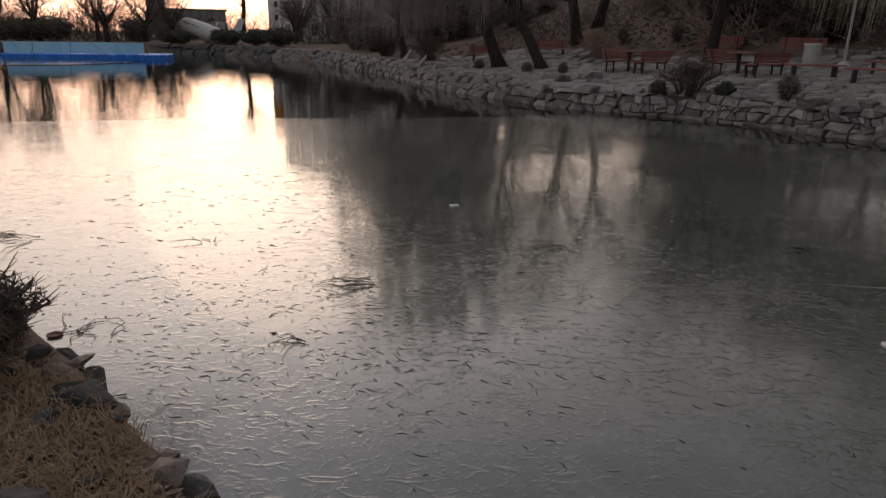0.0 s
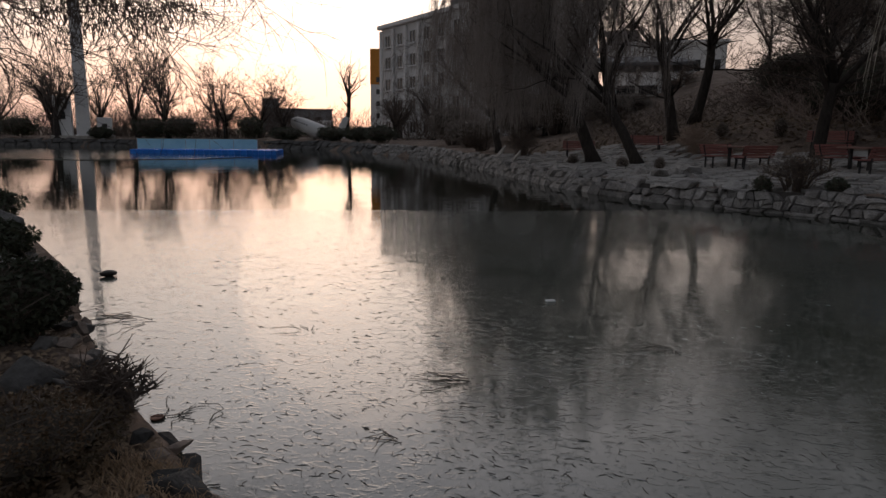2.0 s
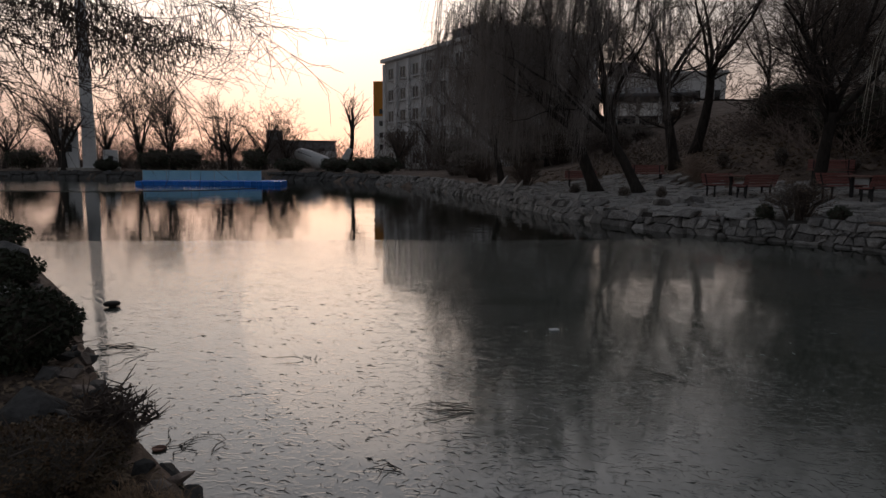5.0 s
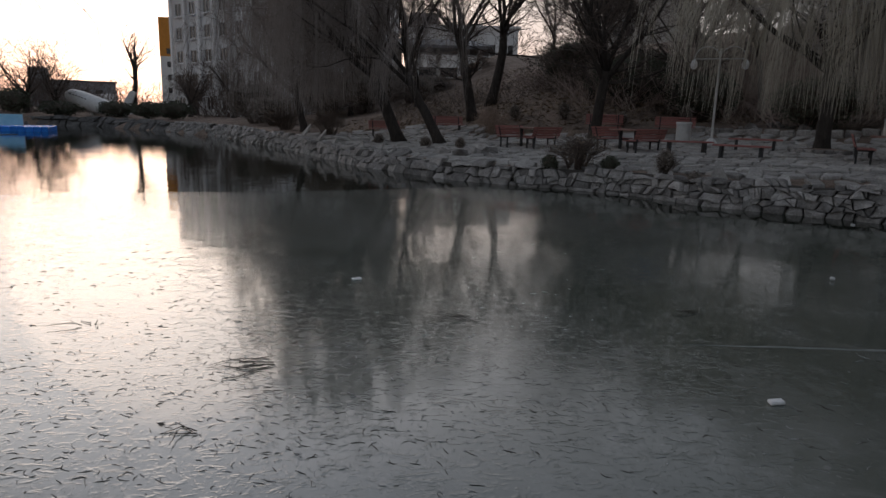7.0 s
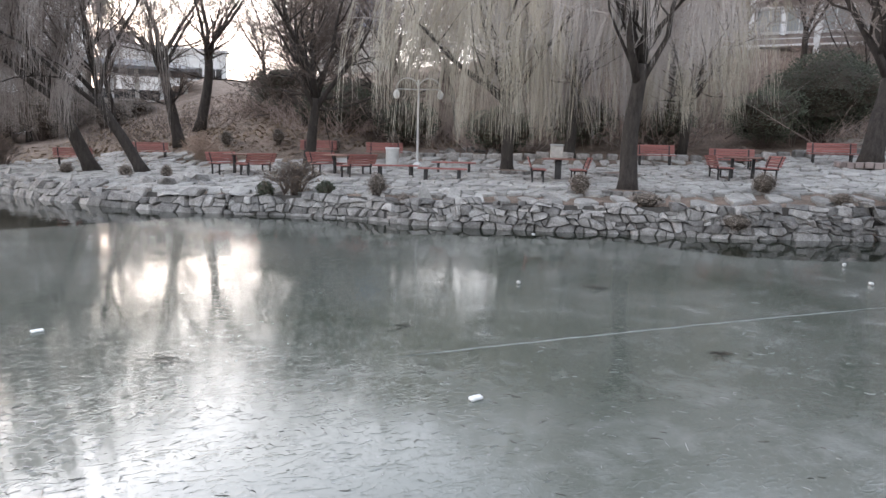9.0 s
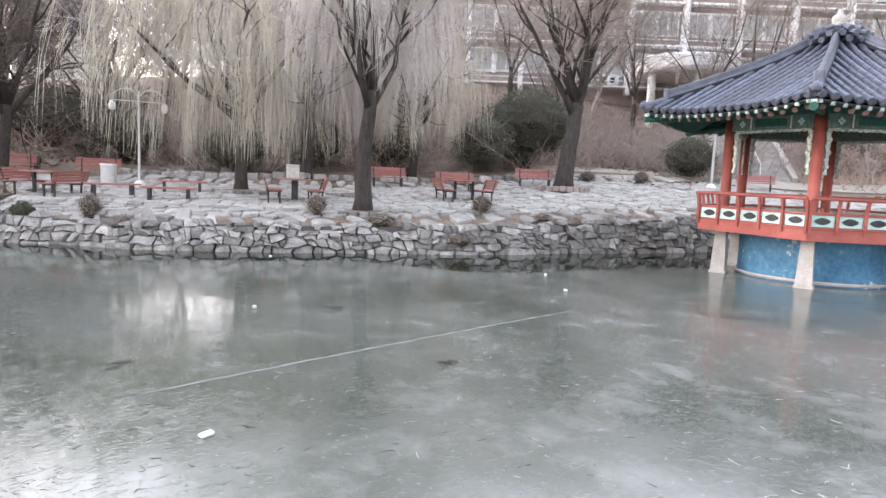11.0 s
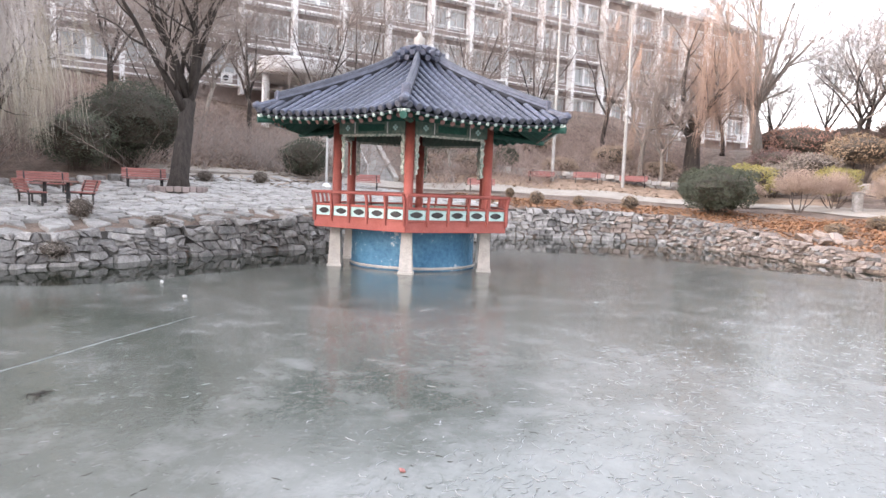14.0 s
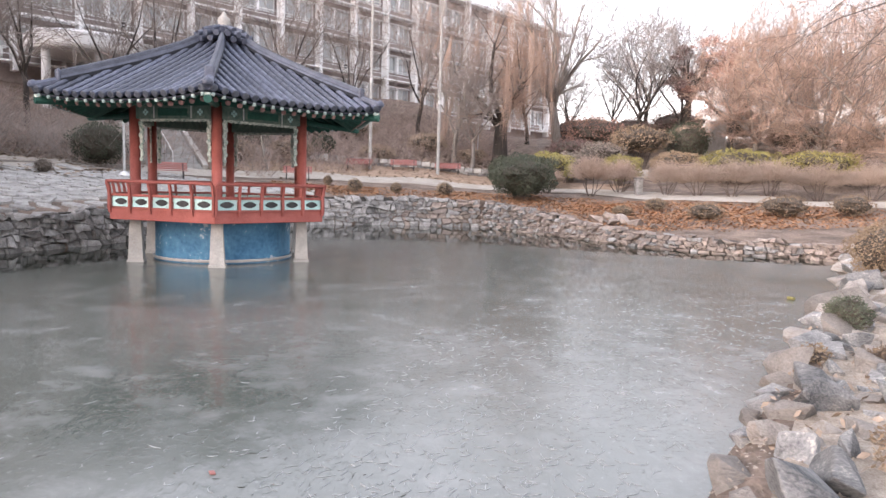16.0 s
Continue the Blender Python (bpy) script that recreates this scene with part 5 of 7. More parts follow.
for cx, cy in ((-2.8, -1), (0, -2.6), (2.8, -1), (-2, 2), (2, 2)):
    part("column", Shape().lathe([(.3, -2.5), (.28, 3.15)], 14, (cx, cy, 0)), WALL_WHITE, canopy)

# the pale four-storey block beyond the far bank
block = thing("academic_building", "pale five-storey block with pilasters and a cornice", "building", pose(-31.5, 93.0, .7, 0, 0, math.degrees(math.atan2(-9.96, 10.2))))
BL, BH = 30.0, 15.6
part("wall", Shape().box((BL / 2, 7, BH / 2), (BL, 13.6, BH), .05), WALL_WHITE, block, "pale grey plastered wall")
part("cornice", Shape().box((BL / 2, 7, BH + .25), (BL + 1.0, 14.8, .55), .08), WALL_WHITE, block)
part("roof_house", Shape().box((17.5, 6, BH + 1.6), (7, 6, 2.4), .05), ROOF_GREY, block, "dark stair head on the roof")
tall_win = window_meshes(1.7, 1.65, 1)
for i in range(9):
    part("pilaster", Shape().box((.35 + i * 3.62, -.12, BH / 2 - .1), (.55, .3, BH - .4), .03), WALL_WHITE, block, "pale pilaster")
for f in range(5):
    for i in range(8):
        add_window(block, tall_win, Matrix.Translation((2.16 + i * 3.62, .1, 1.75 + f * 3.0)))
        part("sill", Shape().box((2.16 + i * 3.62, -.05, .85 + f * 3.0), (2.0, .25, .12), .02), WALL_WHITE, block)

tower = thing("tower_block", "distant white tower with an orange band", "building", pose(-49.5, 139.5, .5, 0, 0, 8))
part("wall", Shape().box((3.6, 4, 5.7), (8, 8, 11.4), .05), WHITE, tower)
part("orange_band", Shape().box((3.6, 4, 15.2), (8.1, 8.1, 7.6), .05), ORANGE, tower, "orange cladding")
for f in range(5):
    part("window", Shape().box((1.4, -.05, 2 + f * 2.6), (1.0, .1, 1.1), .02), GLASS, tower)

shed = thing("low_building", "low dark grey hall beyond the trees", "building", pose(-70.5, 130.5, .6, 0, 0, 26))
part("wall", Shape().box((7.5, 5, 3.0), (13, 10, 5.0), .05), HALL_GREY, shed)
part("stair_tower", Shape().box((.8, 3.5, 4.3), (3.4, 7, 7.4), .05), HALL_GREY, shed)
part("roof", Shape().box((7.5, 5, 5.65), (13.6, 10.6, .35), .05), ROOF_GREY, shed)
part("annex", Shape().box((12.3, -.6, 1.6), (3.6, 4, 3.6), .05), WALL_WHITE, shed, "pale annex")
for i in range(4):
    part("window", Shape().box((3.2 + 2.6 * i, -.06, 3.6), (1.3, .1, 1.0), .02), GLASS, shed)

# the white house and the open shelter on the hill
house = thing("white_house", "white two-storey building behind the shelter", "building", pose(.5, 92, 2.6, 0, 0, -4))
part("wall", Shape().box((7.5, 5, 4.6), (15, 10, 12.5), .05), WHITE, house)
part("roof", Shape().box((7.5, 5, 11.0), (15.6, 10.6, .4), .05), WALL_WHITE, house)
part("roof_house", Shape().box((2.0, 5, 12.0), (4, 6, 2.0), .05), WALL_BRICK, house, "brown roof structure")
for f in range(3):
    for i in range(6):
        add_window(house, tall_win, Matrix.Translation((1.6 + i * 2.4, -.05, 1.6 + f * 3.2)))
highrise = thing("tower_block", "pale blue-white tower block behind the hill", "building", pose(31.5, 104, 2, 0, 0, -22))
part("wall", Shape().box((6, 6, 15), (12, 12, 32), .05), CONCRETE, highrise)
part("blue_panel", Shape().box((8.6, -.05, 20.5), (5.2, .2, 4.6), .03), BLUE_GLAZING, highrise, "blue glazed panel")
for f in range(8):
    for i in range(3):
        part("window", Shape().box((1.3 + i * 1.9, -.03, 3 + f * 3.4), (1.1, .12, 1.5), .02), GLASS, highrise)

shelter = thing("hill_shelter", "open dark-roofed shelter with white posts on the hill", "shelter", pose(2.6, 60.4, land(2.6, 60.4) - .1, 0, 0, -3))
part("floor", Shape().box((0, 0, .1), (10.5, 5, .5), .03), CONCRETE, shelter)
for i in range(6):
    for sg in (-1, 1):
        part("post", Shape().box((-4.6 + 1.84 * i, sg * 2.1, 1.5), (.32, .32, 2.6), .02), WHITE if i in (2, 4) else CONCRETE, shelter)
part("lattice", Shape().box((0, -2.1, .75), (9.4, .08, .8), .02), IRON, shelter, "low rail")
roof_s = Shape().prism([(-5.6, -3.1), (5.6, -3.1), (5.6, 3.1), (-5.6, 3.1)], 2.72, 2.95)
roof_s.add([(-5.6, -3.1, 2.96), (5.6, -3.1, 2.96), (5.6, 3.1, 2.96), (-5.6, 3.1, 2.96), (-3.6, 0, 3.75), (3.6, 0, 3.75)], [(0, 1, 5, 4), (1, 2, 5), (2, 3, 4, 5), (3, 0, 4)])
part("roof", roof_s, ROOF_GREY, shelter, "dark hipped roof")

# ---- the far bank ----
pontoon = thing("pontoon", "blue modular plastic pontoon afloat by the far bank", "pontoon", pose(-35.5, 43.6, 0, 0, 0, math.degrees(math.atan2(3.9, 11.4))) @ Matrix.Diagonal((.95, .95, .95, 1)))
for j in range(7):
    for i in range(24):
        if j > 0 or i < 24:
            c = part("float", bpy.data.meshes["float"] if "float" in bpy.data.meshes else Shape().box((0, 0, 0), (.49, .57, .42), .05), PONTOON, pontoon)
            c.location = (.25 + i * .5, .3 + j * .58, .12)
for i in range(5):
    part("panel", Shape().box((1.2 + i * 2.0, 1.3, .78), (1.96, .03, .85), .01), MESH_CLOTH, pontoon, "pale blue stretched netting")
for i in range(6):
    part("panel_post", Shape().tube([(.2 + i * 2.0, 1.33, .3), (.2 + i * 2.0, 1.33, 1.25)], .03, 8), PALE_METAL, pontoon)

pillar = thing("memorial_pillar", "tall slender pale memorial pillar", "monument", pose(-54.5, 60.2, land(-54.5, 60.2), 0, 0, 38))
prof = [(.95, 0), (.9, .3), (.68, .4), (.55, 12), (.45, 24)]
shaft = Shape()
for (r0, z0), (r1, z1) in zip(prof, prof[1:]):
    q = [(1, 1), (-1, 1), (-1, -1), (1, -1)]
    shaft.add([(r0 * a, r0 * b, z0) for a, b in q] + [(r1 * a, r1 * b, z1) for a, b in q], [(k, (k + 1) % 4, 4 + (k + 1) % 4, 4 + k) for k in range(4)])
part("shaft", shaft, WALL_WHITE, pillar)
part("side_slab", Shape().box((-1.85, -.6, 2.2), (1.7, 1.2, 4.6), .05), WALL_WHITE, pillar, "tall side slab")
part("plaque", Shape().box((-1.85, -1.22, 2.4), (.55, .05, .8), .01), IRON, pillar, "dark plaque")
small = part("side_block", Shape().box((2.1, -.8, 1.1), (1.5, 1.1, 2.3), .05), WALL_WHITE, pillar, "low side block")
part("plaque", Shape().box((2.1, -1.37, 1.4), (.5, .05, .4), .01), IRON, small, "dark plaque")
part("plinth", Shape().box((0, 0, .1), (6, 3.4, .4), .04), CONCRETE, pillar)

plane = thing("aircraft_model", "white model aircraft tilted nose-up on the bank", "aircraft", pose(-31.4, 69.0, land(-31.4, 69) + 1.15, 0, 15, -22) @ Matrix.Scale(1.25, 4))
body = [(.05, -2.9), (.35, -2.75), (.58, -2.3), (.68, -1.4), (.68, .8), (.5, 2.2), (.22, 3.3), (.1, 3.6)]
hull = Shape().lathe(body, 20)
hull.v = [(p[2], p[1], p[0]) for p in hull.v]
part("fuselage", hull, WHITE, plane, "white fuselage", True)
for i in range(6):
    part("cabin_window", Shape().box((-1.9 + .32 * i, -.60, .28), (.14, .05, .16), .02), IRON, plane)
fin_s = Shape().prism([(0, 0), (1.0, 0), (1.45, 1.9), (.9, 1.9)], -.05, .05)
fin_s.v = [(p[0] + 2.6, p[2], p[1] + .2) for p in fin_s.v]
part("tail_fin", fin_s, WHITE, plane)
part("tailplane", Shape().box((3.0, 0, .15), (.7, 2.2, .08), .03), WHITE, plane)
part("stand", Shape().box((.2, 0, -1.0), (.4, .4, 1.9), .03, Matrix.Rotation(radians(-16), 4, "Y")), CONCRETE, plane)

car = thing("parked_car", "white parked car beyond the far bank", "car", pose(-29.4, 83.2, land(-29.4, 83.2), 0, 0, 25))
shell = Shape().prism([(-2.1, .35), (2.1, .35), (2.15, .8), (1.2, .95), (.6, 1.45), (-1.2, 1.45), (-1.8, .95), (-2.15, .85)], -.8, .8)
shell.v = [(p[0], p[2], p[1]) for p in shell.v]
part("body", shell, WHITE, car)
part("side_window", Shape().box((-.25, -.81, 1.18), (1.7, .03, .36), .02), GLASS, car)
for wx in (-1.3, 1.3):
    for wy in (-.75, .75):
        w = part("wheel", Shape().lathe([(.3, -.1), (.32, 0), (.3, .1)], 16), IRON, car)
        w.matrix_basis = Matrix.Translation((wx, wy, .32)) @ Matrix.Rotation(math.pi / 2, 4, "X")

for i, (sx, sy, w, h) in enumerate([(-47.5, 62.3, 4.2, 2.4), (-44.5, 63.0, 4.6, 2.6), (-32.2, 64.0, 3.8, 1.5), (-27.6, 65.4, 3.6, 1.6), (-52.0, 59.8, 2.6, 1.3), (-23.4, 62.4, 3, 1.6), (-20.2, 60.0, 3.4, 1.7), (-37, 65, 3, 2.6), (-61, 58, 4, 2.4)]):
    shrub("dark rounded clipped shrub on the far bank", sx, sy, w, h, LEAF_DARK, 300 + i, 1800, .1, 16, True, group="clipped shrubs on the far bank")
for i, (sx, sy, w, h) in enumerate([(-1.5, 54, 5, 3.0), (-5.5, 51, 4.6, 2.6), (-8.6, 47, 4, 2.2), (2.8, 52.5, 3.4, 1.4), (-11, 52, 5, 3.4), (-2.5, 49, 4.4, 3.2), (1.2, 48.5, 3.4, 2.0), (-6.5, 56, 5, 4.2), (-3, 59, 5, 4.6)]):
    shrub("dark bare thicket below the shelter", sx, sy, w, h, LEAF_GREY, 320 + i, 2600, .08, 60, True, group="thickets below the shelter", thick=2)
for i, (sx, sy, tall, girth, spread, lab) in enumerate([
        (-55.6, 57.6, 9, .42, .5, "thick-stemmed bare tree on the far bank"), (-51.6, 65.2, 9.5, .28, .45, "bare tree with upright twigs on the far bank"), (-49.1, 67.1, 10, .26, .5, "bare tree with upright twigs on the far bank"),
        (-47.0, 64.5, 9.2, .22, .4, "bare tree with upright twigs on the far bank"), (-41.1, 66.5, 7, .26, .95, "low spreading bare tree on the far bank"), (-38.8, 70.1, 8.6, .28, .9, "spreading bare tree on the far bank"), (-34.6, 67.9, 6.6, .2, .8, "small bare tree on the far bank"),
        (-25.9, 84.3, 7, .4, .9, "bare tree before the pale block"), (-61, 63, 11, .3, .5, "bare tree on the far bank"), (-57.5, 66, 9, .26, .5, "bare tree on the far bank"), (-66, 60, 9, .26, .6, "bare tree on the far bank"), (-44.2, 70, 9, .24, .7, "spreading bare tree on the far bank"), (-22, 70, 6, .25, .9, "low bare tree on the far bank"), (-16.5, 66, 7, .25, .8, "bare tree by the far wall")]):
    tree("bare_tree", lab, sx, sy, tall, girth, (RNG.uniform(-.08, .08), 0), .24, 6, spread, 3, 4, seed=400 + i, fine=.012, spray=0, plain=True, group="bare trees on the far bank")
tree("pollard_tree", "pollarded bare tree with two stubby limbs", -30.7, 77.3, 9.5, .34, (0, 0), .42, 3, .35, 2, 9, seed=430, fine=.02, stout=1.3, group="bare trees on the far bank")


def brush(name, label, spots, count, tall, thick, mat, seed, lean=.35):
    """Countless thin stems standing on the ground."""
    rng, s = random.Random(seed), Shape()
    for _ in range(count):
        x0, y0, rx, ry = rng.choice(spots)
        x, y = x0 + rng.uniform(-rx, rx), y0 + rng.uniform(-ry, ry)
        if bank(x, y)[0] < .6:
            continue
        z, h = land(x, y) - .05, tall * rng.uniform(.5, 1.2)
        d = Vector((rng.gauss(0, lean), rng.gauss(0, lean), 1)) * h
        p = Vector((x, y, z))
        s.tube([p, p + d * .5 + Vector((rng.gauss(0, .06), rng.gauss(0, .06), 0)), p + d], [thick, thick * .7, thick * .3], 3, False)
        for _ in range(3):
            q = p + d * rng.uniform(.3, .9)
            e = Vector((rng.gauss(0, .6), rng.gauss(0, .6), rng.uniform(.2, 1))) * h * .35
            s.tube([q, q + e], [thick * .5, thick * .2], 3, False)
    return solid(name, s, mat, label, "brush", kind="stuff")


brush("far_woods", "dark bare woods beyond the far bank", [(-64, 70, 12, 5), (-50, 74, 12, 5), (-38, 84, 8, 6), (-72, 62, 8, 6), (-15, 72, 6, 5), (-52, 70, 12, 4)], 2300, 3.6, .03, TWIG, 51, .55)
brush("hillside_brush", "dense bare brown brush on the hillside", [(33, 20, 6, 5), (40, 16, 5, 6), (27, 24, 6, 4), (45, 10, 4, 6), (52, 2, 4, 5), (22, 28, 6, 4), (30, 28, 7, 5), (14, 32, 5, 3), (38, 24, 7, 5)], 3000, 1.9, .017, BRUSH, 52, .8)
brush("hillside_twigs", "dark tangled twigs on the hillside", [(33, 20, 6, 5), (40, 16, 5, 6), (27, 24, 6, 4), (45, 10, 4, 6), (38, 13, 3, 3)], 1300, 2.2, .016, TWIG_GREY, 57, .9)
brush("slope_brush", "bare brown brush under the trees of the slope", [(16, 34, 5, 4), (20, 30, 5, 4), (13, 40, 5, 3), (22, 36, 6, 5)], 1500, 1.2, .012, BRUSH, 53, .9)
brush("undergrowth", "dark bare undergrowth on the leafy slope", [(10, 40, 8, 5), (16, 38, 7, 5), (24, 34, 6, 5), (5, 41, 5, 4)], 1000, 1.0, .012, TWIG, 56, .9)
brush("upper_brush", "pale brown brush below the long building", [(56, -3, 4, 7), (60, -8, 5, 6), (64, 2, 6, 8), (52, 12, 5, 6), (50, 4, 4, 6), (54, -8, 4, 6)], 2300, 1.3, .018, BRUSH, 54, 1.0)

# trees round the far end and up the hill
for wx, wy, tall, seed in ((45.9, -29.4, 12.5, 18), (40.6, -30.4, 12.5, 19), (37.4, -33.4, 13, 20)):
    tree("willow", "broad russet willow beyond the far end", wx, wy, tall, .22, (0, 0), .16, 9, 1.0, 3, 8, PALE_BARK, WILLOW_PINK, seed, 1700, (.8, 3.8), WILLOW_PINK, fine=.009, low=2.8, spray=1, side=3)
for i, (sx, sy, tall, girth, spread, m, lab) in enumerate([
        (55.5, -27.5, 11, .3, .7, BARK, "dark bare tree at the skyline"), (58.2, -26.3, 14, .3, .45, BARK, "tall dark bare tree at the skyline"), (60.5, -20, 9, .25, .7, BARK, "small bare tree at the skyline"),
        (52, -31, 10, .3, .6, PALE_BARK, "pale bare tree at the skyline"), (58, -6, 12, .26, .5, BARK, "slender bare tree before the long building"), (52.5, -8.5, 9, .28, .5, PALE_BARK, "pale bare tree on the upper lawn"),
        (49, 12, 12, .26, .5, BARK, "slender bare tree before the long building"), (43, 18, 11, .24, .5, BARK, "slender bare tree before the long building"), (37, 24, 12, .28, .5, BARK, "slender bare tree before the long building"),
        (30, 27, 11, .26, .6, BARK, "bare tree on the hillside"), (23, 31, 12, .3, .6, BARK, "bare tree on the hillside"), (15.5, 33, 11, .28, .6, BARK, "bare tree on the hillside"), (11.5, 38, 12, .3, .6, BARK, "bare tree on the hillside"),
        (1.5, 44, 11, .26, .6, BARK, "bare tree on the slope"), (14, 44, 13.5, .24, .75, PALE_BARK, "tall pale bare tree on the hillside"), (19, 40, 12, .24, .8, PALE_BARK, "pale bare tree on the hillside"), (25, 44, 10, .26, .7, BARK, "bare tree on the hillside"), (27, 36, 9, .24, .8, PALE_BARK, "pale bare tree on the hillside"), (19, 26.5, 8, .2, .9, PALE_BARK, "pale bare tree below the hillside"), (-3.5, 50, 10, .25, .7, BARK, "bare tree on the slope"), (55, 5, 13, .26, .45, BARK, "slender bare tree before the long building"), (45, 14, 13, .2, .5, BARK, "slender bare tree before the long building"), (52, 9, 13, .2, .5, PALE_BARK, "pale bare tree before the long building"), (57, 0, 13, .2, .5, BARK, "slender bare tree before the long building"), (61, -9, 13, .22, .5, PALE_BARK, "pale bare tree before the long building"), (40, 20, 13, .2, .5, PALE_BARK, "pale bare tree before the long building"), (34, 27, 13, .22, .5, BARK, "slender bare tree before the long building"), (46, -33, 10, .25, .6, PALE_BARK, "pale bare tree beyond the far end"), (12, 50, 11, .22, .8, BARK, "bare tree at the top of the slope"), (18, 48, 11, .22, .8, PALE_BARK, "bare tree at the top of the slope"), (60, -24, 10, .22, .8, BARK, "bare tree at the skyline"), (52, -35, 11, .24, .8, BARK, "bare tree at the skyline"), (60, -31, 12, .24, .8, PALE_BARK, "pale bare tree at the skyline"), (64, -17, 11, .24, .8, BARK, "bare tree at the skyline"), (17.5, 29, 11, .2, .7, PALE_BARK, "slender bare tree at the foot of the slope"), (21.5, 26, 10, .2, .8, BARK, "bare tree behind the willows"), (28.5, 22.5, 10, .2, .8, PALE_BARK, "bare tree behind the evergreens"), (33, 18, 9, .18, .8, BARK, "small bare tree on the brushy slope"), (54.8, -24.4, 13, .3, .8, BARK, "many-limbed dark bare tree beyond the bushes"), (44.6, 4.5, 8, .14, .7, PALE_BARK, "thin bare sapling on the lawn"), (50.5, -9.6, 9, .2, .7, PALE_BARK, "slim leaning bare tree on the lawn")]):
    tree("bare_tree", lab, sx, sy, tall, girth * .72, (RNG.uniform(-.1, .1), RNG.uniform(-.1, .1)), .3, 5, spread * 1.1, 3, 4, m, TWIG_GREY, seed=500 + i, fine=.012, spray=1, side=1 if i % 2 else 0, plain=True, group="bare trees on the hill")
pine = tree("pine_tree", "dull purple-brown pine over the upper bushes", 54.6, -28.6, 10, .3, (-.15, .1), .5, 5, 1.0, 1, 4, seed=440, group="bare trees on the hill")
needles = Shape()
rng = random.Random(9)
for k in range(26):
    e, r = rng.uniform(0, 6.283), rng.uniform(.3, 3.4)
    leaves(needles, rng, (math.cos(e) * r - 1.2, math.sin(e) * r, rng.uniform(4.2, 9.6 - r * .6)), (.8, .8, .3), 150, .12, .1)
part("crown", needles, LEAF_PINE, pine, "dull purple-brown needle clumps")
maple = tree("maple_tree", "broad maple still holding russet leaves", 49.5, -29.5, 9.5, .24, (0, 0), .3, 5, .9, 2, 5, seed=441, group="bare trees on the hill")
clumps = Shape()
for k in range(34):
    e = rng.uniform(0, 6.283)
    leaves(clumps, rng, (math.cos(e) * rng.uniform(.3, 3.8), math.sin(e) * rng.uniform(.3, 3.8), rng.uniform(3.0, 8.6)), (1.2, 1.2, .35), 260, .075, .1)
part("crown", clumps, LEAF_RUST, maple, "russet dead leaves")


def reaching_tree(label, x, y, top, ends, seed, mat, tassels, droop=.5, count=46, thick=1.0):
    """A tree on the near bank, beside the way, whose boughs reach out over the pond."""
    rng = random.Random(seed)
    base = Vector((x, y, land(x, y) - .1))
    root = thing("overhanging_tree", label, "tree", Matrix.Translation(base), "trees round the pond")
    wood, fine_wood, hangs = Shape(), Shape(), Shape()
    trunk = wander(rng, Vector((0, 0, 0)), Vector((0, 0, 1)), top, 6, .05, .02)
    wood.tube(trunk, [.3, .25, .22, .2, .18, .15, .1], 10)
    for end in ends:
        goal = Vector(end) - base
        start = trunk[rng.randint(4, 6)]
        mid = start.lerp(goal, .55) + Vector((0, 0, .5))
        bough = [start, start.lerp(mid, .5) + Vector((0, 0, .25)), mid, mid.lerp(goal, .5) + Vector((0, 0, .12)), goal]
        wood.tube(bough, [.03, .02, .011, .006, .002], 6)
        for _ in range(count):
            k = rng.uniform(1.2, 3.99)
            q = bough[int(k)].lerp(bough[int(k) + 1], k % 1)
            d = (goal - start).normalized() * .5 + Vector((rng.gauss(0, .6), rng.gauss(0, .6), rng.gauss(-.15, .4)))
            n = wander(rng, q, d, rng.uniform(.4, 1.3), 5, .2, -.06 * droop)
            fine_wood.tube(n, [k * thick for k in (.004, .0035, .003, .0025, .002, .0015)], 3, False)
            for _ in range(3):
                m = rng.choice(n[1:])
                t2 = wander(rng, m, d + Vector((rng.gauss(0, .7), rng.gauss(0, .7), rng.gauss(-.3, .4))), rng.uniform(.2, .6), 4, .2, -.1 * droop)
                fine_wood.tube(t2, [k * thick for k in (.0022, .002, .0018, .0015, .001)], 3, False)
    for c in tassels:
        for _ in range(330):
            p = Vector(c) - base + Vector((rng.gauss(0, .28), rng.gauss(0, .28), rng.gauss(0, .13)))
            d = Vector((rng.gauss(0, .3), rng.gauss(0, .3), -1)) * rng.uniform(.04, .12)
            hangs.tube([p, p + d * .5, p + d], [.003, .006, .002], 3, False)
    part("trunk", wood, BARK, root, shade=True)
    part("fine_crown", fine_wood, mat, root, "fine bare twigs")
    if hangs.v:
        part("seed_tassels", hangs, TWIG, root, "dark hanging seed tassels")


reaching_tree("bare tree reaching over the near bank with dark seed tassels", -7.2, 2.2, 5.2,
              [(-3.95, 5.37, 2.7), (-3.86, 4.82, 3.08), (-3.43, 6.29, 3.78), (-3.72, 4.29, 3.34), (-3.25, 6.95, 3.45), (-4.11, 3.27, 2.59), (-3.94, 3.43, 2.96), (-3.7, 5.54, 3.31),
               (-4.31, 4.46, 2.68), (-3.81, 6.07, 2.91), (-3.84, 2.82, 2.97), (-3.18, 6.43, 4.12)], 61, TWIG, [(-4.1, 4.5, 3.35), (-3.9, 4.9, 3.2), (-4.2, 4.0, 3.55), (-4.3, 4.2, 3.1), (-3.9, 5.3, 3.5), (-4.5, 4.4, 3.5)], .5, 60, 1.5)
reaching_tree("bare willow reaching over the near stones", 6.2, -9.0, 5.4,
              [(9.78, -7.15, 3.85), (8.71, -6.96, 3.98), (8.41, -7.37, 3.36), (8.15, -6.89, 4.09), (7.85, -7.27, 2.92), (9.02, -7.39, 3.31), (7.45, -6.97, 3.43)], 62, TWIG, [], 2.2, 26)


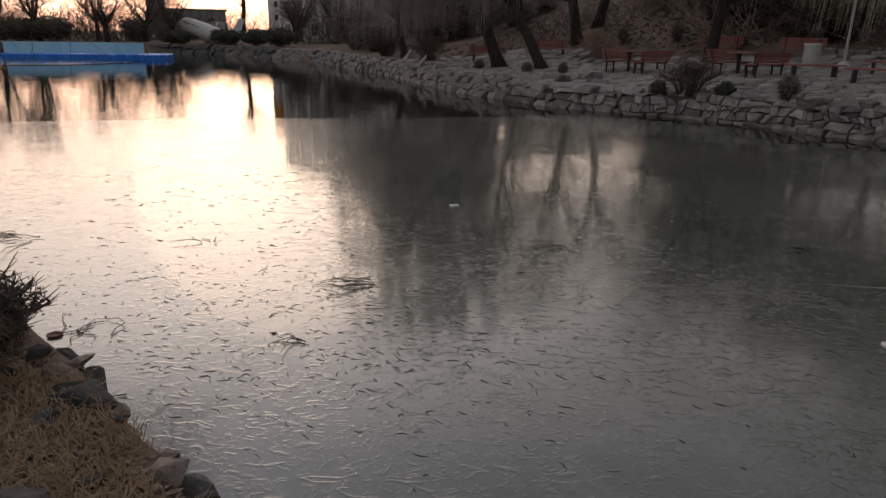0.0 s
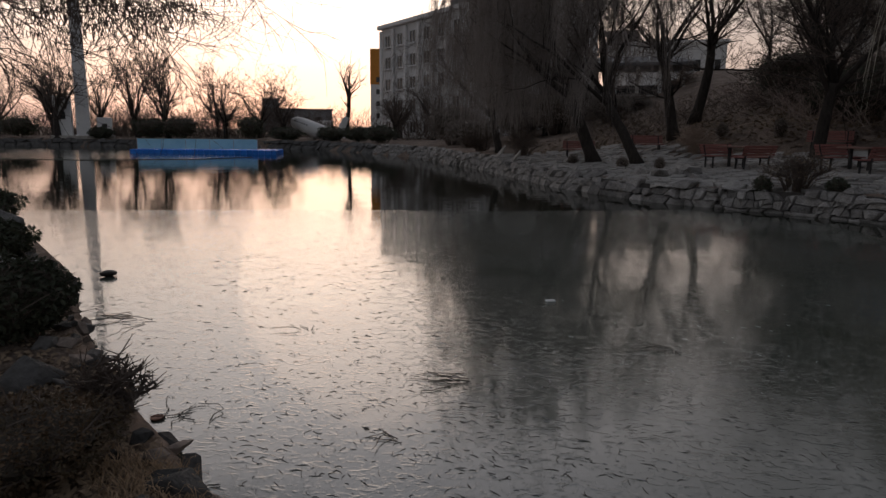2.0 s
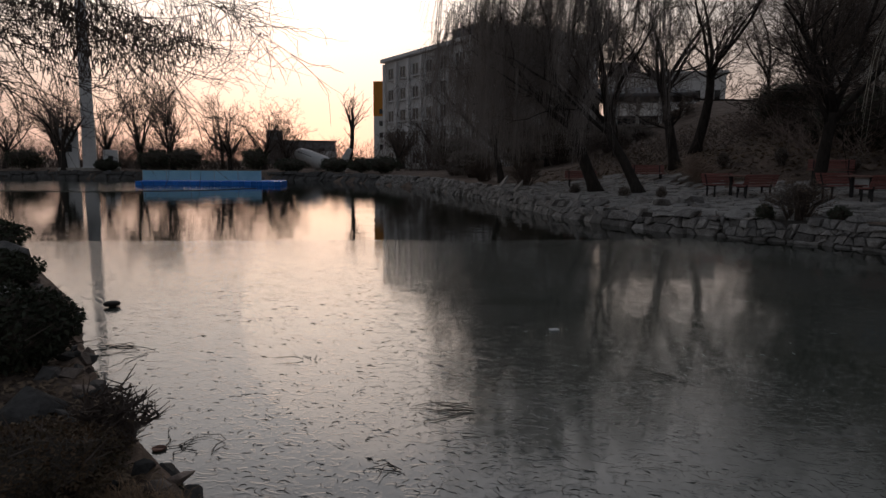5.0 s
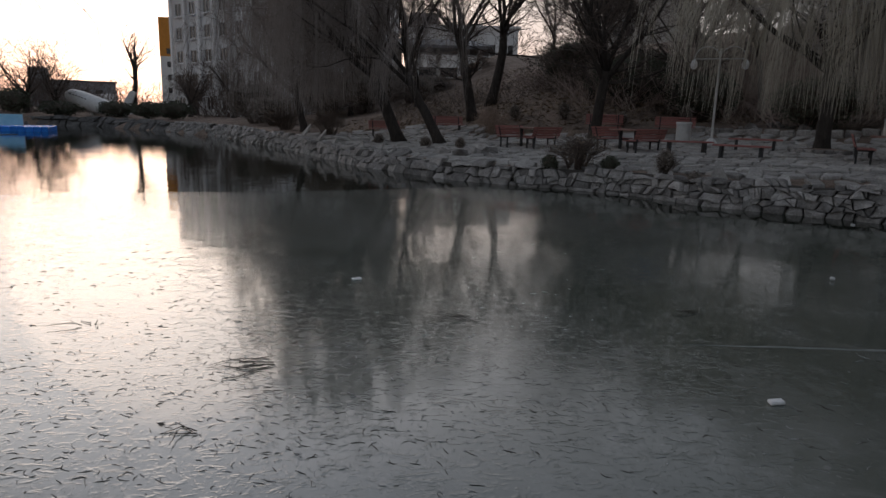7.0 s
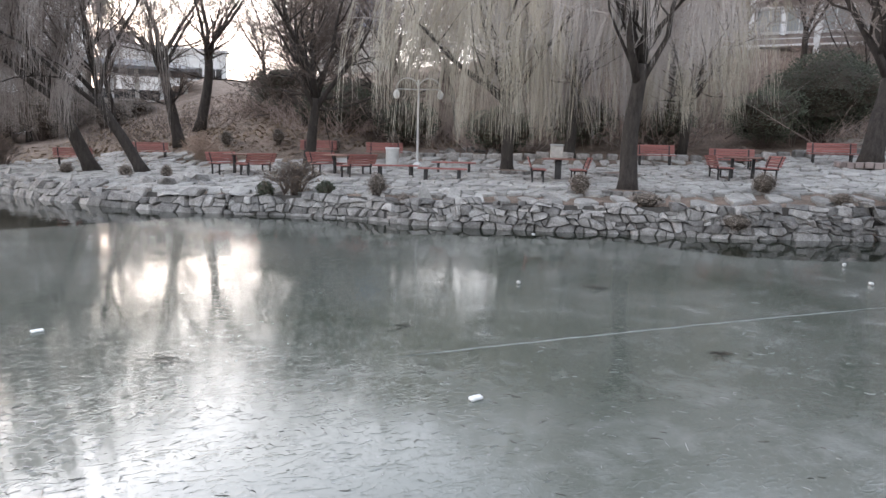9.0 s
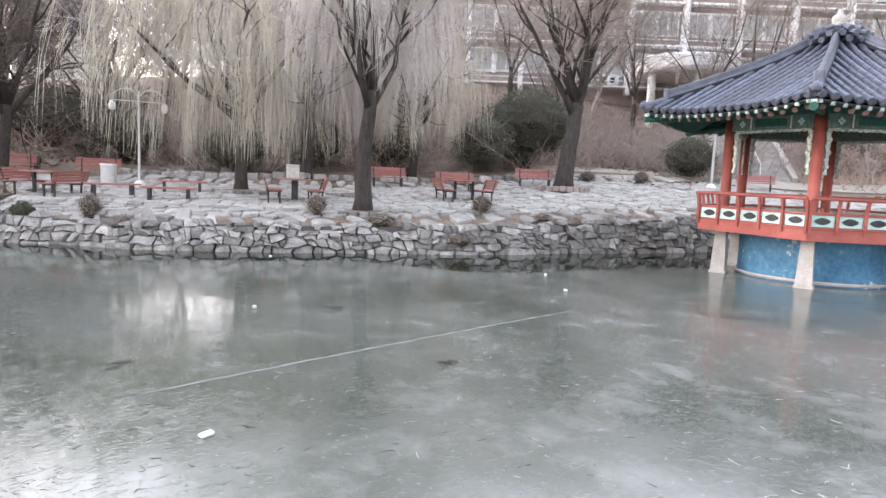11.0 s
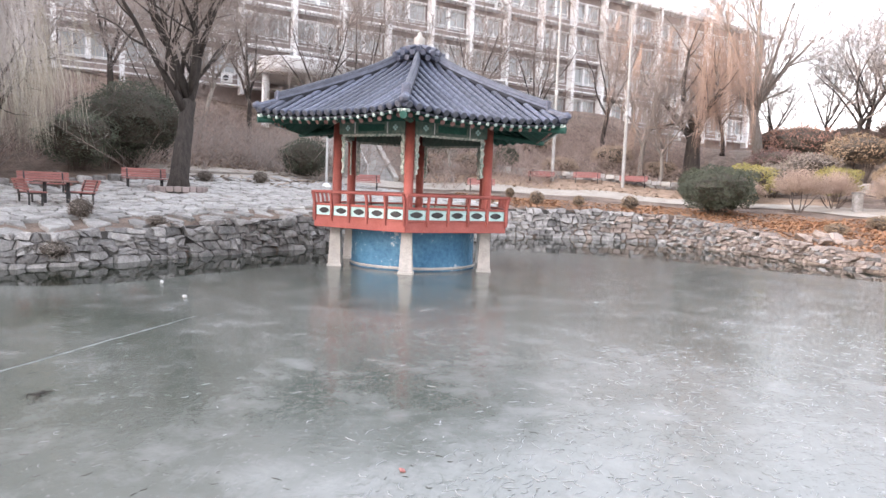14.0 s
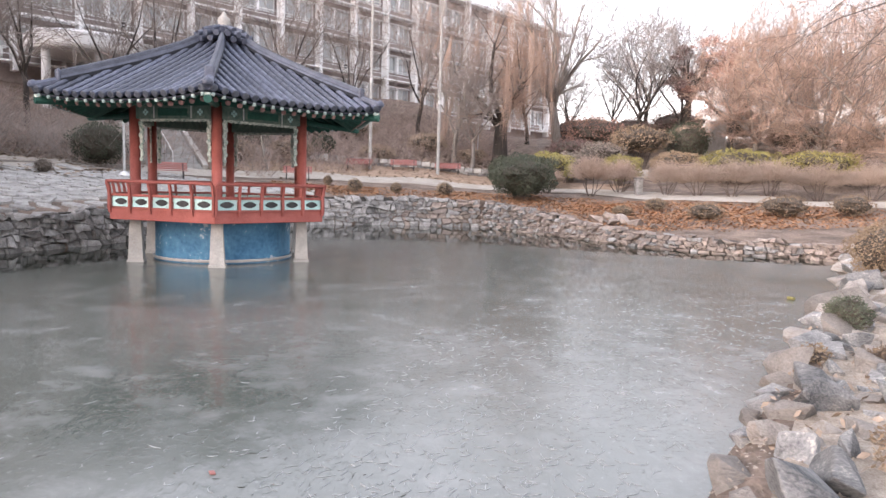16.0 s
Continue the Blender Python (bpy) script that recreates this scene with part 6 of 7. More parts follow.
# ---- the near bank: rocks, bushes, dry grass ----
def rock(label, x, y, size, seed, tall=.6, z=None, mat=ROCK, turn=None, group="rocks on the near bank"):
    """An angular broken rock: the hull of a few scattered corners."""
    rng = random.Random(seed)
    bm = bmesh.new()
    wide = rng.uniform(.6, .85)
    for _ in range(13):
        p = Vector((rng.gauss(0, 1), rng.gauss(0, 1), rng.gauss(0, 1))).normalized()
        p = p / max(abs(p.x), abs(p.y), abs(p.z)) ** .6 * rng.uniform(.8, 1.0)
        bm.verts.new((p.x * size * .5, p.y * size * .5 * wide, p.z * size * .5 * tall))
    bmesh.ops.convex_hull(bm, input=bm.verts)
    bmesh.ops.delete(bm, geom=[v for v in bm.verts if not v.link_faces], context="VERTS")
    bmesh.ops.dissolve_limit(bm, angle_limit=radians(14), verts=bm.verts, edges=bm.edges)
    bmesh.ops.bevel(bm, geom=list(bm.edges), offset=size * .014, segments=1, affect="EDGES")
    bmesh.ops.triangulate(bm, faces=bm.faces)
    me = bpy.data.meshes.new("rock")
    bm.to_mesh(me)
    bm.free()
    me.materials.append(mat)
    ob = new("rock", me)
    ob.matrix_basis = pose(x, y, (land(x, y) if z is None else z) + size * tall * .16, rng.uniform(-22, 22), rng.uniform(-22, 22), rng.uniform(0, 360) if turn is None else turn)
    return tagged(ob, label, "rock", group)


gravel = Shape()
near_line = Bank(shore_index(1.2, -.35), shore_index(20.2, -16.8))
for i in range(61):
    x, y, nx, ny, rim = near_line.at(2.9 + (near_line.length - 2.9) * i / 60)
    for k in range(6):
        d = .08 + .5 * k
        px, py = x - nx * d, y - ny * d
        gravel.v.append((px, py, rough_land(px, py) + (.02 if 0 < k < 5 else -.03)))
gravel.f = [(i * 6 + k, i * 6 + k + 1, (i + 1) * 6 + k + 1, (i + 1) * 6 + k) for i in range(60) for k in range(5)]
solid("gravel_bank", gravel, GRAVEL, "buff gravel and leaf crumbs under the near rocks", "gravel", kind="structure", shade=True)
rng, made = random.Random(70), []
for i in range(5000):
    u = rng.uniform(3.2, near_line.length) if i % 3 == 0 else rng.uniform(3.2, 11)
    d = rng.uniform(.24, 2.4)
    x, y, nx, ny, rim = near_line.at(u)
    x, y = x - nx * d, y - ny * d
    size = rng.uniform(.24, .6) * (1.1 if d < .5 else 1) * (1 if u < 11 else 1.4)
    if len(made) < 250 and all(math.dist((x, y), q[:2]) > .33 * (size + q[2]) for q in made):
        made.append((x, y, size))
for i, (rx, ry, size) in enumerate(made):
    pale = rng.random() < .5
    rock("pale buff angular rock at the water's edge" if pale else "grey veined angular rock at the water's edge", rx, ry, size * 1.1, 700 + i, rng.uniform(.5, .8), mat=ROCK_PALE if pale else ROCK)
rock("flat mossy grey rock in the dry grass", -1.02, 1.1, .42, 760, .4, mat=DARK_STONE)
rock("grey rock beside the dry grass", -.75, .3, .5, 761, .5, mat=DARK_STONE)
near_edge = Bank(shore_index(-5.8, 5.5), shore_index(1.2, -.35))
for i in range(64):
    ex, ey, nx, ny, rim = near_edge.at(near_edge.length * (i + rng.uniform(0, 1)) / 64)
    back = rng.choice((-.02, .05, .12, .22, .4))
    rock("small dark stone at the edge of the ice", ex - nx * back, ey - ny * back, rng.uniform(.1, .28), 930 + i, .6, mat=DARK_STONE if i % 3 else RUBBLE, group="stones at the edge of the ice")
rock("dark earthy rock on the near bank", -2.75, 1.95, .5, 762, .4, mat=DARK_STONE)
rock("grey boulder behind the bushes", -4.0, 2.6, .8, 763, .8)
rock("dark rock on the near bank", -5.0, 4.0, .9, 764, .6)
rock("dark rock on the near bank", -7.6, 6.2, 1.1, 765, .6)
rng = random.Random(77)
for i in range(16):
    rock("pale grey boulder beside the terrace wall", 2.3 + rng.uniform(-1.9, 2.4), 21.6 + rng.uniform(-1.6, 1.6) - i * .02, rng.uniform(.5, 1.0), 780 + i, .55, mat=STONE, group="boulders on the terrace edge")
for i in range(10):
    rock("rough grey rock at the foot of the slope", 15.5 + rng.uniform(-1.6, 1.4), 25.2 + rng.uniform(-1, 1), rng.uniform(.4, .75), 800 + i, .6, mat=STONE, group="rocks at the foot of the slope")
for i in range(8):
    rock("rough grey rock at the foot of the slope", 8.6 + rng.uniform(-1.2, 1.4), 25.9 + rng.uniform(-.6, .6), rng.uniform(.35, .6), 815 + i, .6, mat=STONE, group="rocks at the foot of the slope")
for i in range(14):
    rock("pale angular rock piled on the far bank", 27.4 + rng.uniform(-1.5, 1.3), -12.3 + rng.uniform(-.9, .9), rng.uniform(.5, .95), 830 + i, .55, mat=RUBBLE, group="rocks on the far bank")

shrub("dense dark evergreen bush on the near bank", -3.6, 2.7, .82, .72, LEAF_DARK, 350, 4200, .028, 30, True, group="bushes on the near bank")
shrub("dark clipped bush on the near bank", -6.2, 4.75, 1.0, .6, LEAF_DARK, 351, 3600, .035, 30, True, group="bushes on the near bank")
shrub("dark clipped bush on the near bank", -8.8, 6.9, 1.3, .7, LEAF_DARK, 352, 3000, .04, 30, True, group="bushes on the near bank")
shrub("brown-green azalea bush with bare twigs at the edge", -1.85, .98, .95, .45, LEAF_AZALEA, 353, 9000, .013, 90, True, group="bushes on the near bank")
shrub("bare dark twigs leaning over the ice", -1.95, 1.75, .6, .45, LEAF_BRONZE, 354, 60, .02, 60, False, group="bushes on the near bank")
shrub("small rounded evergreen bush among the rocks", 8.8, -7.95, .54, .5, LEAF_MOSS, 355, 3200, .018, 24, True, group="bushes on the near bank")
shrub("rounded bronze bush among the rocks", 12.9, -12.0, 1.5, 1.2, LEAF_BRONZE, 356, 5200, .03, 24, True, group="bushes on the near bank")
shrub("small sprig of brown leaves between rocks", 7.0, -6.9, .3, .3, LEAF_BRONZE, 357, 350, .02, 14, False, group="bushes on the near bank")
shrub("small sprig of brown leaves between rocks", 7.4, -6.5, .3, .25, LEAF_BRONZE, 358, 350, .02, 14, False, group="bushes on the near bank")
shrub("small sprig of brown leaves between rocks", 4.7, -5.2, .5, .4, LEAF_BRONZE, 359, 700, .02, 14, False, group="bushes on the near bank")

grass, rng = Shape(), random.Random(41)
for _ in range(15000):
    x, y = rng.uniform(-1.6, .9), rng.uniform(-.7, 1.6)
    d = bank(x, y)[0]
    if not .08 < d < 1.1 or noise.noise(Vector((x * 2.2, y * 2.2, 4))) < -.25 + .35 * (x < -1.1):
        continue
    p = Vector((x, y, land(x, y) + .01))
    e, k = rng.uniform(0, 6.283), rng.uniform(.05, .14)
    d1 = Vector((math.cos(e), math.sin(e), 0)) * k
    w = Vector((-math.sin(e), math.cos(e), 0)) * .0022
    a, b, c = p, p + d1 * .5 + Vector((0, 0, k * rng.uniform(.2, .7))), p + d1 + Vector((0, 0, k * rng.uniform(-.1, .5)))
    grass.add([a - w, a + w, b + w, b - w, c], [(0, 1, 2, 3), (3, 2, 4)])
solid("dry_grass", grass, STRAW, "matted straw-coloured dry grass on the near bank", "grass", kind="stuff")


def scatter(name, label, category, spots, count, size, mat, seed, lift=.01, flat=.5, floor=None):
    rng, s = random.Random(seed), Shape()
    for _ in range(count):
        x0, y0, rx, ry = rng.choice(spots)
        x, y = x0 + rng.uniform(-rx, rx), y0 + rng.uniform(-ry, ry)
        d = bank(x, y)[0]
        if (d < .15) if floor is None else (d > -.3):
            continue
        z = (rough_land(x, y) if floor is None else floor) + lift
        e, k = rng.uniform(0, 6.283), size * rng.uniform(.6, 1.3)
        u = Vector((math.cos(e), math.sin(e), rng.uniform(-flat, flat))) * k
        w = Vector((-math.sin(e), math.cos(e), rng.uniform(-flat, flat))) * k * .55
        p = Vector((x, y, z + k * flat * .5))
        s.add([p - u, p + w, p + u, p - w + Vector((0, 0, k * .15))], [(0, 1, 2), (0, 2, 3)])
    return solid(name, s, mat, label, category, kind="stuff")


scatter("fallen_leaves", "fallen brown leaves over the wooded slope", "leaves", [(6, 34, 7, 6), (2, 38, 5, 6), (12, 32, 6, 5), (8, 46, 8, 6)], 9000, .09, LEAF_BRONZE, 81)
scatter("orange_leaves", "orange fallen leaves along the far bank", "leaves", [(29, -15, 4, 4), (31, -18.5, 4, 5), (27.5, -19, 3, 4), (33, -11.5, 3, 2.5), (36, -8.5, 3, 3), (29.5, -13, 4, 2), (31.5, -16, 3, 4), (29, -21, 3, 4), (37, -4, 2.4, 4), (37.5, .5, 2, 3)], 22000, .065, LEAF_DEAD, 82)
scatter("bank_leaves", "brown leaf litter on the near bank", "leaves", [(-1.2, .8, .7, .6), (-2.4, 1.6, 1, .8), (-4, 3, 1.4, 1.2), (-.5, .4, .6, .6)], 7000, .024, LEAF_BRONZE, 83)
scatter("rock_leaves", "dry leaves caught between the rocks", "leaves", [(5.4, -5.0, .7, .6), (7.2, -6.6, .8, .7), (9, -8.2, 1, .8), (6.2, -5.7, .8, .7)], 170, .034, LEAF_TAN, 84, .05, 1.0)
scatter("lawn_litter", "dry grass and leaves on the upper slope", "leaves", [(50, -4, 5, 9), (52, -14, 6, 8), (46, 8, 5, 5), (36, 14, 6, 4)], 9000, .12, LEAF_TAN, 85)

# ---- on the ice ----
FROST_GLINT = material("frost_glint_white", (.24, .25, .25), (.40, .41, .41), 12, .7, .2, 6, spread=.1)
FROST_DULL = material("dull_frost", (.15, .16, .153), (.27, .28, .272), 3, .7, .2, 9)
CRACK_ICE = material("healed_crack_ice", (.10, .112, .104), (.235, .245, .238), 5, .6, .2, 6)
DARK_TWIG = material("wet_twig", (.018, .015, .012), (.055, .045, .035), 8, .6, .2)


def slivers(name, label, mat, spots, count, length, thick, seed, z=.002):
    """Short curled slivers on the ice: leaves, twig ends, frost and modelled glints."""
    rng, s = random.Random(seed), Shape()
    for _ in range(count):
        x0, y0, rx, ry = rng.choice(spots)
        x, y = rng.gauss(x0, rx * .55), rng.gauss(y0, ry * .55)
        if bank(x, y)[0] > -.15:
            continue
        e, k, bend = rng.gauss(2.6, .7), length * rng.uniform(.4, 1.3), rng.gauss(0, .5)
        pts, p = [], Vector((x, y, z))
        for i in range(4):
            pts.append(p.copy())
            p = p + Vector((math.cos(e), math.sin(e), 0)) * k / 3
            e += bend
        s.tube(pts, [thick * .4, thick, thick, thick * .3], 4, False)
    return solid(name, s, mat, label, "litter", kind="stuff")


slivers("frozen_leaves", "dark curled willow leaves frozen into the ice", DARK_TWIG, [(-1.5, 3.2, 2.2, 1.6), (0, 3.6, 2.5, 1.6), (.6, 2.2, 2, 1.2), (-2, 5.4, 3, 2.5), (-.8, 2, 1.4, .9)], 800, .07, .002, 91)
slivers("frozen_leaves", "dark leaf scraps scattered over the ice", DARK_TWIG, [(1, 5.5, 5, 4), (-3, 7.5, 4, 3.5), (4, 3, 3, 3), (7, 0, 4, 3)], 420, .08, .0028, 92)
# pale slivers here stand for bright edges of dents in the ice
slivers("frost_flakes", "pale slivers standing for glints on dented ice", FROST_GLINT, [(-.8, 2.8, 2.0, 1.4), (.6, 2.6, 2, 1.2), (2, 5, 3, 3)], 260, .06, .002, 93)
slivers("frost_flakes", "pale frost streaks on the ice", FROST_GLINT, [(6, 0, 4, 4), (9, -3, 5, 4), (8, 3, 4, 4), (11, -7, 3, 3), (12, 2, 5, 5)], 130, .12, .002, 94)
slivers("frost_flakes", "short dull frost marks over the ice", FROST_DULL, [(5, -1.5, 2.5, 2.5), (7, -3, 3, 2.5), (9, -5, 3, 3), (8, 1, 4, 3), (4.5, 1.5, 2.5, 2.5), (12, -4, 4, 4)], 700, .08, .0018, 95)
slivers("frozen_leaves", "small dark marks over the greyer ice", DARK_TWIG, [(6, -2, 3, 3), (9, -5, 3, 3), (9, 1, 4, 4)], 260, .06, .0016, 96)
slivers("frost_flakes", "pale frost streaks by the near rocks", FROST_GLINT, [(6.5, -3, 2, 1.6), (8.5, -4.5, 2.4, 2), (11, -7, 2.6, 2.2), (5.2, -2.2, 1.6, 1.4)], 1500, .12, .0032, 97)
crack = Shape()
for k in range(57):
    x = 3.6 + .125 * k
    y = 4.04 - .0068 * k * (1 + .009 * k) + .025 * noise.noise(Vector((k * .35, 3, 1)))
    wide = (.034 + .022 * noise.noise(Vector((k * .8, 9, 2)))) * min(1, k / 6, (56 - k) / 10 + .15)
    crack.v += [(x, y - wide, -.002), (x, y + .3 * wide * noise.noise(Vector((k * 1.3, 1, 5))), .0035), (x, y + wide, -.002)]
crack.f = [(3 * k + i, 3 * k + 3 + i, 3 * k + 4 + i, 3 * k + 1 + i) for k in range(56) for i in (0, 1)]
solid("ice_crack", crack, CRACK_ICE, "long pale crack healed across the ice", "crack")


def twig_heap(label, x, y, size, seed, count=9, mat=DARK_TWIG):
    rng, root = random.Random(seed), thing("fallen_twig", label, "twig", pose(x, y, .004), "twigs on the ice")
    e0 = rng.uniform(-.5, .5) + 2.9
    for i in range(count):
        e = e0 + rng.gauss(0, .5)
        p = Vector((rng.gauss(0, size * .18), rng.gauss(0, size * .12), .004))
        pts = wander(rng, p, Vector((math.cos(e), math.sin(e), .12)), size * rng.uniform(.3, .9), 5, .32, -.03)
        part("twig", Shape().tube([(q.x, q.y, min(max(q.z, .004), .03)) for q in pts], [.004, .004, .0035, .003, .0025, .0015], 4), mat, root)


for i, (x, y, size, n) in enumerate([(-3.86, 4.36, .9, 8), (1.66, 4.71, .55, 6), (-.05, 3.43, .6, 9), (-1.75, 2.2, .55, 6), (4.1, 5.02, .3, 6), (6.72, 2.85, .5, 9), (7.62, 5.76, .5, 7), (15.46, .96, .5, 4), (-1.0, 1.35, .6, 4), (-1.9, 4.4, .4, 4), (-.3, 2.35, .4, 4)]):
    twig_heap("dark broken twigs lying on the ice", x, y, size, 900 + i, n)
solid("pine_cone", Shape().lathe([(.03, 0), (.1, .02), (.115, .05), (.08, .075), (.03, .085)], 12), DARK_TWIG, "dark lump frozen on the ice", "debris", pose(-5.56, 5.95, 0), shade=True)
solid("fallen_leaf", Shape().lathe([(.01, .002), (.045, .004), (.05, .016), (.04, .008)], 7), LEAF_RUST, "curled reddish dead leaf on the ice", "leaf", pose(-1.98, 2.2, 0, 0, 0, 20))
for name, label, x, y, size, m in (("paper_scrap", "crumpled white paper scrap on the ice", 3.78, 2.78, (.12, .06, .03), WHITE), ("paper_scrap", "small white scrap on the ice", .45, 6.24, (.12, .06, .02), WHITE), ("plastic_scrap", "small red plastic scrap on the ice", 5.88, -.84, (.06, .04, .01), BENCH),
                                   ("plastic_scrap", "small yellow plastic scrap on the ice", 13.28, -10.28, (.14, .1, .06), LEAF_OLIVE), ("paper_scrap", "small white scrap on the ice", 6.65, 6.55, (.06, .06, .05), PALE_METAL), ("paper_scrap", "small white scrap on the ice", 13.3, 5.75, (.1, .06, .07), PALE_METAL), ("paper_scrap", "small white scrap on the ice", 11.98, 4.48, (.09, .06, .05), PALE_METAL), ("paper_scrap", "small white scrap on the ice", 10.1, 11.2, (.2, .08, .035), PALE_METAL)):
    solid(name, Shape().box((0, 0, size[2] / 2), size, min(size) * .3, Matrix.Rotation(.15, 4, "X")), m, label, "litter", pose(x, y, .002, 0, 0, x * 50 % 90), group="litter on the ice")
scatter("rock_chips", "buff gravel and leaf bits between the rocks", "gravel", [(5.2, -5.2, 1.2, 1.2), (7.2, -6.8, 1.2, 1.0), (9.4, -8.6, 1.4, 1.0), (12, -10.8, 2, 1.4)], 4200, .018, GRAVEL, 86, .03)


# ---- the pieces of walls and pavements ----
def stone_mesh(poly, out, place, rng):
    """A rough quarried block: its outline in the wall's face, its flat face tilted towards the water."""
    cx, cy = sum(p[0] for p in poly) / len(poly), sum(p[1] for p in poly) / len(poly)
    s, n = Shape(), len(poly)
    tilt_x, tilt_y = rng.uniform(-.3, .3), rng.uniform(-.5, .25)
    sharp = rng.uniform(.78, .93)
    for k, depth in ((.96, -.2), (.93, out * .4), (sharp * .97, out)):
        for x, y in poly:
            dx, dy = (x - cx) * k, (y - cy) * k
            lean = depth + (dx * tilt_x + dy * tilt_y if depth > 0 else 0) + rng.uniform(-.014, .014)
            s.v.append(place(cx + dx, cy + dy, lean))
    ox, oy = rng.uniform(-.03, .03), rng.uniform(-.02, .02)
    s.v.append(place(cx + ox, cy + oy, out * rng.uniform(.95, 1.25)))
    for r in (0, 1):
        s.f += [(r * n + i, r * n + (i + 1) % n, (r + 1) * n + (i + 1) % n, (r + 1) * n + i) for i in range(n)]
    s.f += [(2 * n + i, 2 * n + (i + 1) % n, 3 * n) for i in range(n)]
    return s


def courses(length, wide, tall, base, top, rng):
    """Outlines of the stones of a roughly coursed wall: big blocks at its foot, mixed and broken pieces above."""
    h, level = base, 0
    while h < top:
        step = tall * (1.35 if level == 0 else rng.uniform(.85, 1.2))
        scale = 1.2 if level == 0 else rng.uniform(.85, 1.15)

        def line(u, k):
            z = base if k == 0 else h0[k - level]
            return z + (.0 if k == 0 else tall * (.8 * noise.noise(Vector((u * .9 / wide * .4, k * 7.7, length))) + .45 * noise.noise(Vector((u * 1.7 / wide, k * 3.1, length)))))
        h0 = (h, h + step)
        joints, u = [], rng.uniform(-wide, 0)
        while u < length + wide:
            lean = rng.uniform(-.22, .22) * wide
            joints.append((u - lean, u + lean))
            u += wide * scale * rng.choice((.5, .75, .9, 1.05, 1.25, 1.6)) * rng.uniform(.85, 1.15)
        for (a0, a1), (b0, b1) in zip(joints, joints[1:]):
            lo, hi = lambda x: line(x, level), lambda x: line(x, level + 1)
            m0, m1 = (a0 + b0) / 2 + rng.uniform(-.2, .2) * (b0 - a0), (a1 + b1) / 2 + rng.uniform(-.2, .2) * (b1 - a1)
            quad = [(a0, lo(a0)), (m0, lo(m0) + rng.uniform(-.1, .1) * tall), (b0, lo(b0)), (b1, hi(b1)), (m1, hi(m1) + rng.uniform(-.12, .2) * tall), (a1, hi(a1))]
            pick = rng.random()
            if level and pick < .2:
                w = rng.uniform(.35, .65)
                l, r = (a0 + (a1 - a0) * w, quad[0][1] + (quad[5][1] - quad[0][1]) * w), (b0 + (b1 - b0) * (1 - w), quad[2][1] + (quad[3][1] - quad[2][1]) * (1 - w))
                yield [quad[0], quad[1], quad[2], r, l]
                yield [l, r, quad[3], quad[4], quad[5]]
            elif level and pick < .34:
                yield [quad[0], quad[1], quad[2], quad[3], quad[4]]
                yield [quad[0], quad[4], quad[5]]
            else:
                yield quad
        h, level = h + step, level + 1


def build_wall(name, first, last, wide, tall, mat, label, single, batter=.35, proud=(.03, .17), base=-.12, other=None):
    """A dry wall of separate rounded stones in loose courses; single(x, y) picks those that are parts of their own."""
    rng = random.Random(name + label)
    bank_line = Bank(first, last)
    wall = thing(name, label, "wall", kind="structure")
    rest, length = Shape(), bank_line.length

    def place(u, v, o):
        ends = [bank_line.at(min(max(u + q, 0), length)) for q in (-.35, 0, .35)]
        qx, qy = ends[0][2] + ends[2][2], ends[0][3] + ends[2][3]
        k = math.hypot(qx, qy)
        back = batter * max(v, 0) - o
        return (ends[1][0] - qx / k * back, ends[1][1] - qy / k * back, v)

    for poly in courses(length, wide, tall, base, 1.7, rng):
        s, v = sum(p[0] for p in poly) / len(poly), sum(p[1] for p in poly) / len(poly)
        rim = bank_line.at(min(max(s, 0), length))[4]
        top = rim + .03 + .12 * noise.noise(Vector((s * 1.3, 0, length)))
        if v > top - tall * .2 or not 0 < s < length or (v > top - tall and rng.random() < .12):
            continue
        poly = [(px, min(py, top + rng.uniform(-.02, .07))) for px, py in poly]
        cut, n = [], len(poly)
        for k in range(n):
            a, b = poly[k], poly[(k + 1) % n]
            c0, c1 = rng.uniform(.02, .14), rng.uniform(.02, .14)
            cut += [(a[0] + (b[0] - a[0]) * c0, a[1] + (b[1] - a[1]) * c0), (b[0] + (a[0] - b[0]) * c1, b[1] + (a[1] - b[1]) * c1)]
        shape = stone_mesh(cut, rng.uniform(*proud), place, rng)
        x, y = shape.v[-1][:2]
        if single(x, y):
            c = Vector(shape.v[-1])
            shape.v = [tuple(Vector(p) - c) for p in shape.v]
            swap = other is not None and rng.random() < other[1](x, y)
            part("stone", shape, other[0] if swap else mat, wall).location = c
        else:
            rest.add(shape.v, shape.f)
    if rest.v:
        tagged(part("stones", rest, mat, wall), "joined stones of the farther wall", kind="stuff")
    # a dark sheet behind the stones closes the joints
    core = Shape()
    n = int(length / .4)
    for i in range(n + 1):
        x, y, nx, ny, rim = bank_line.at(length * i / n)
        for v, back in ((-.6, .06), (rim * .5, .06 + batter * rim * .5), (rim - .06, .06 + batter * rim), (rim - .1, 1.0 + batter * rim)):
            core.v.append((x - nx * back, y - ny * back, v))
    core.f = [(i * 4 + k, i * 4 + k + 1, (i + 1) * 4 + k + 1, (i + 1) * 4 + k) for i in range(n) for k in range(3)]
    part("wall_core", core, WALL_CORE, wall, "dark backing sheet between the stones")
    return wall


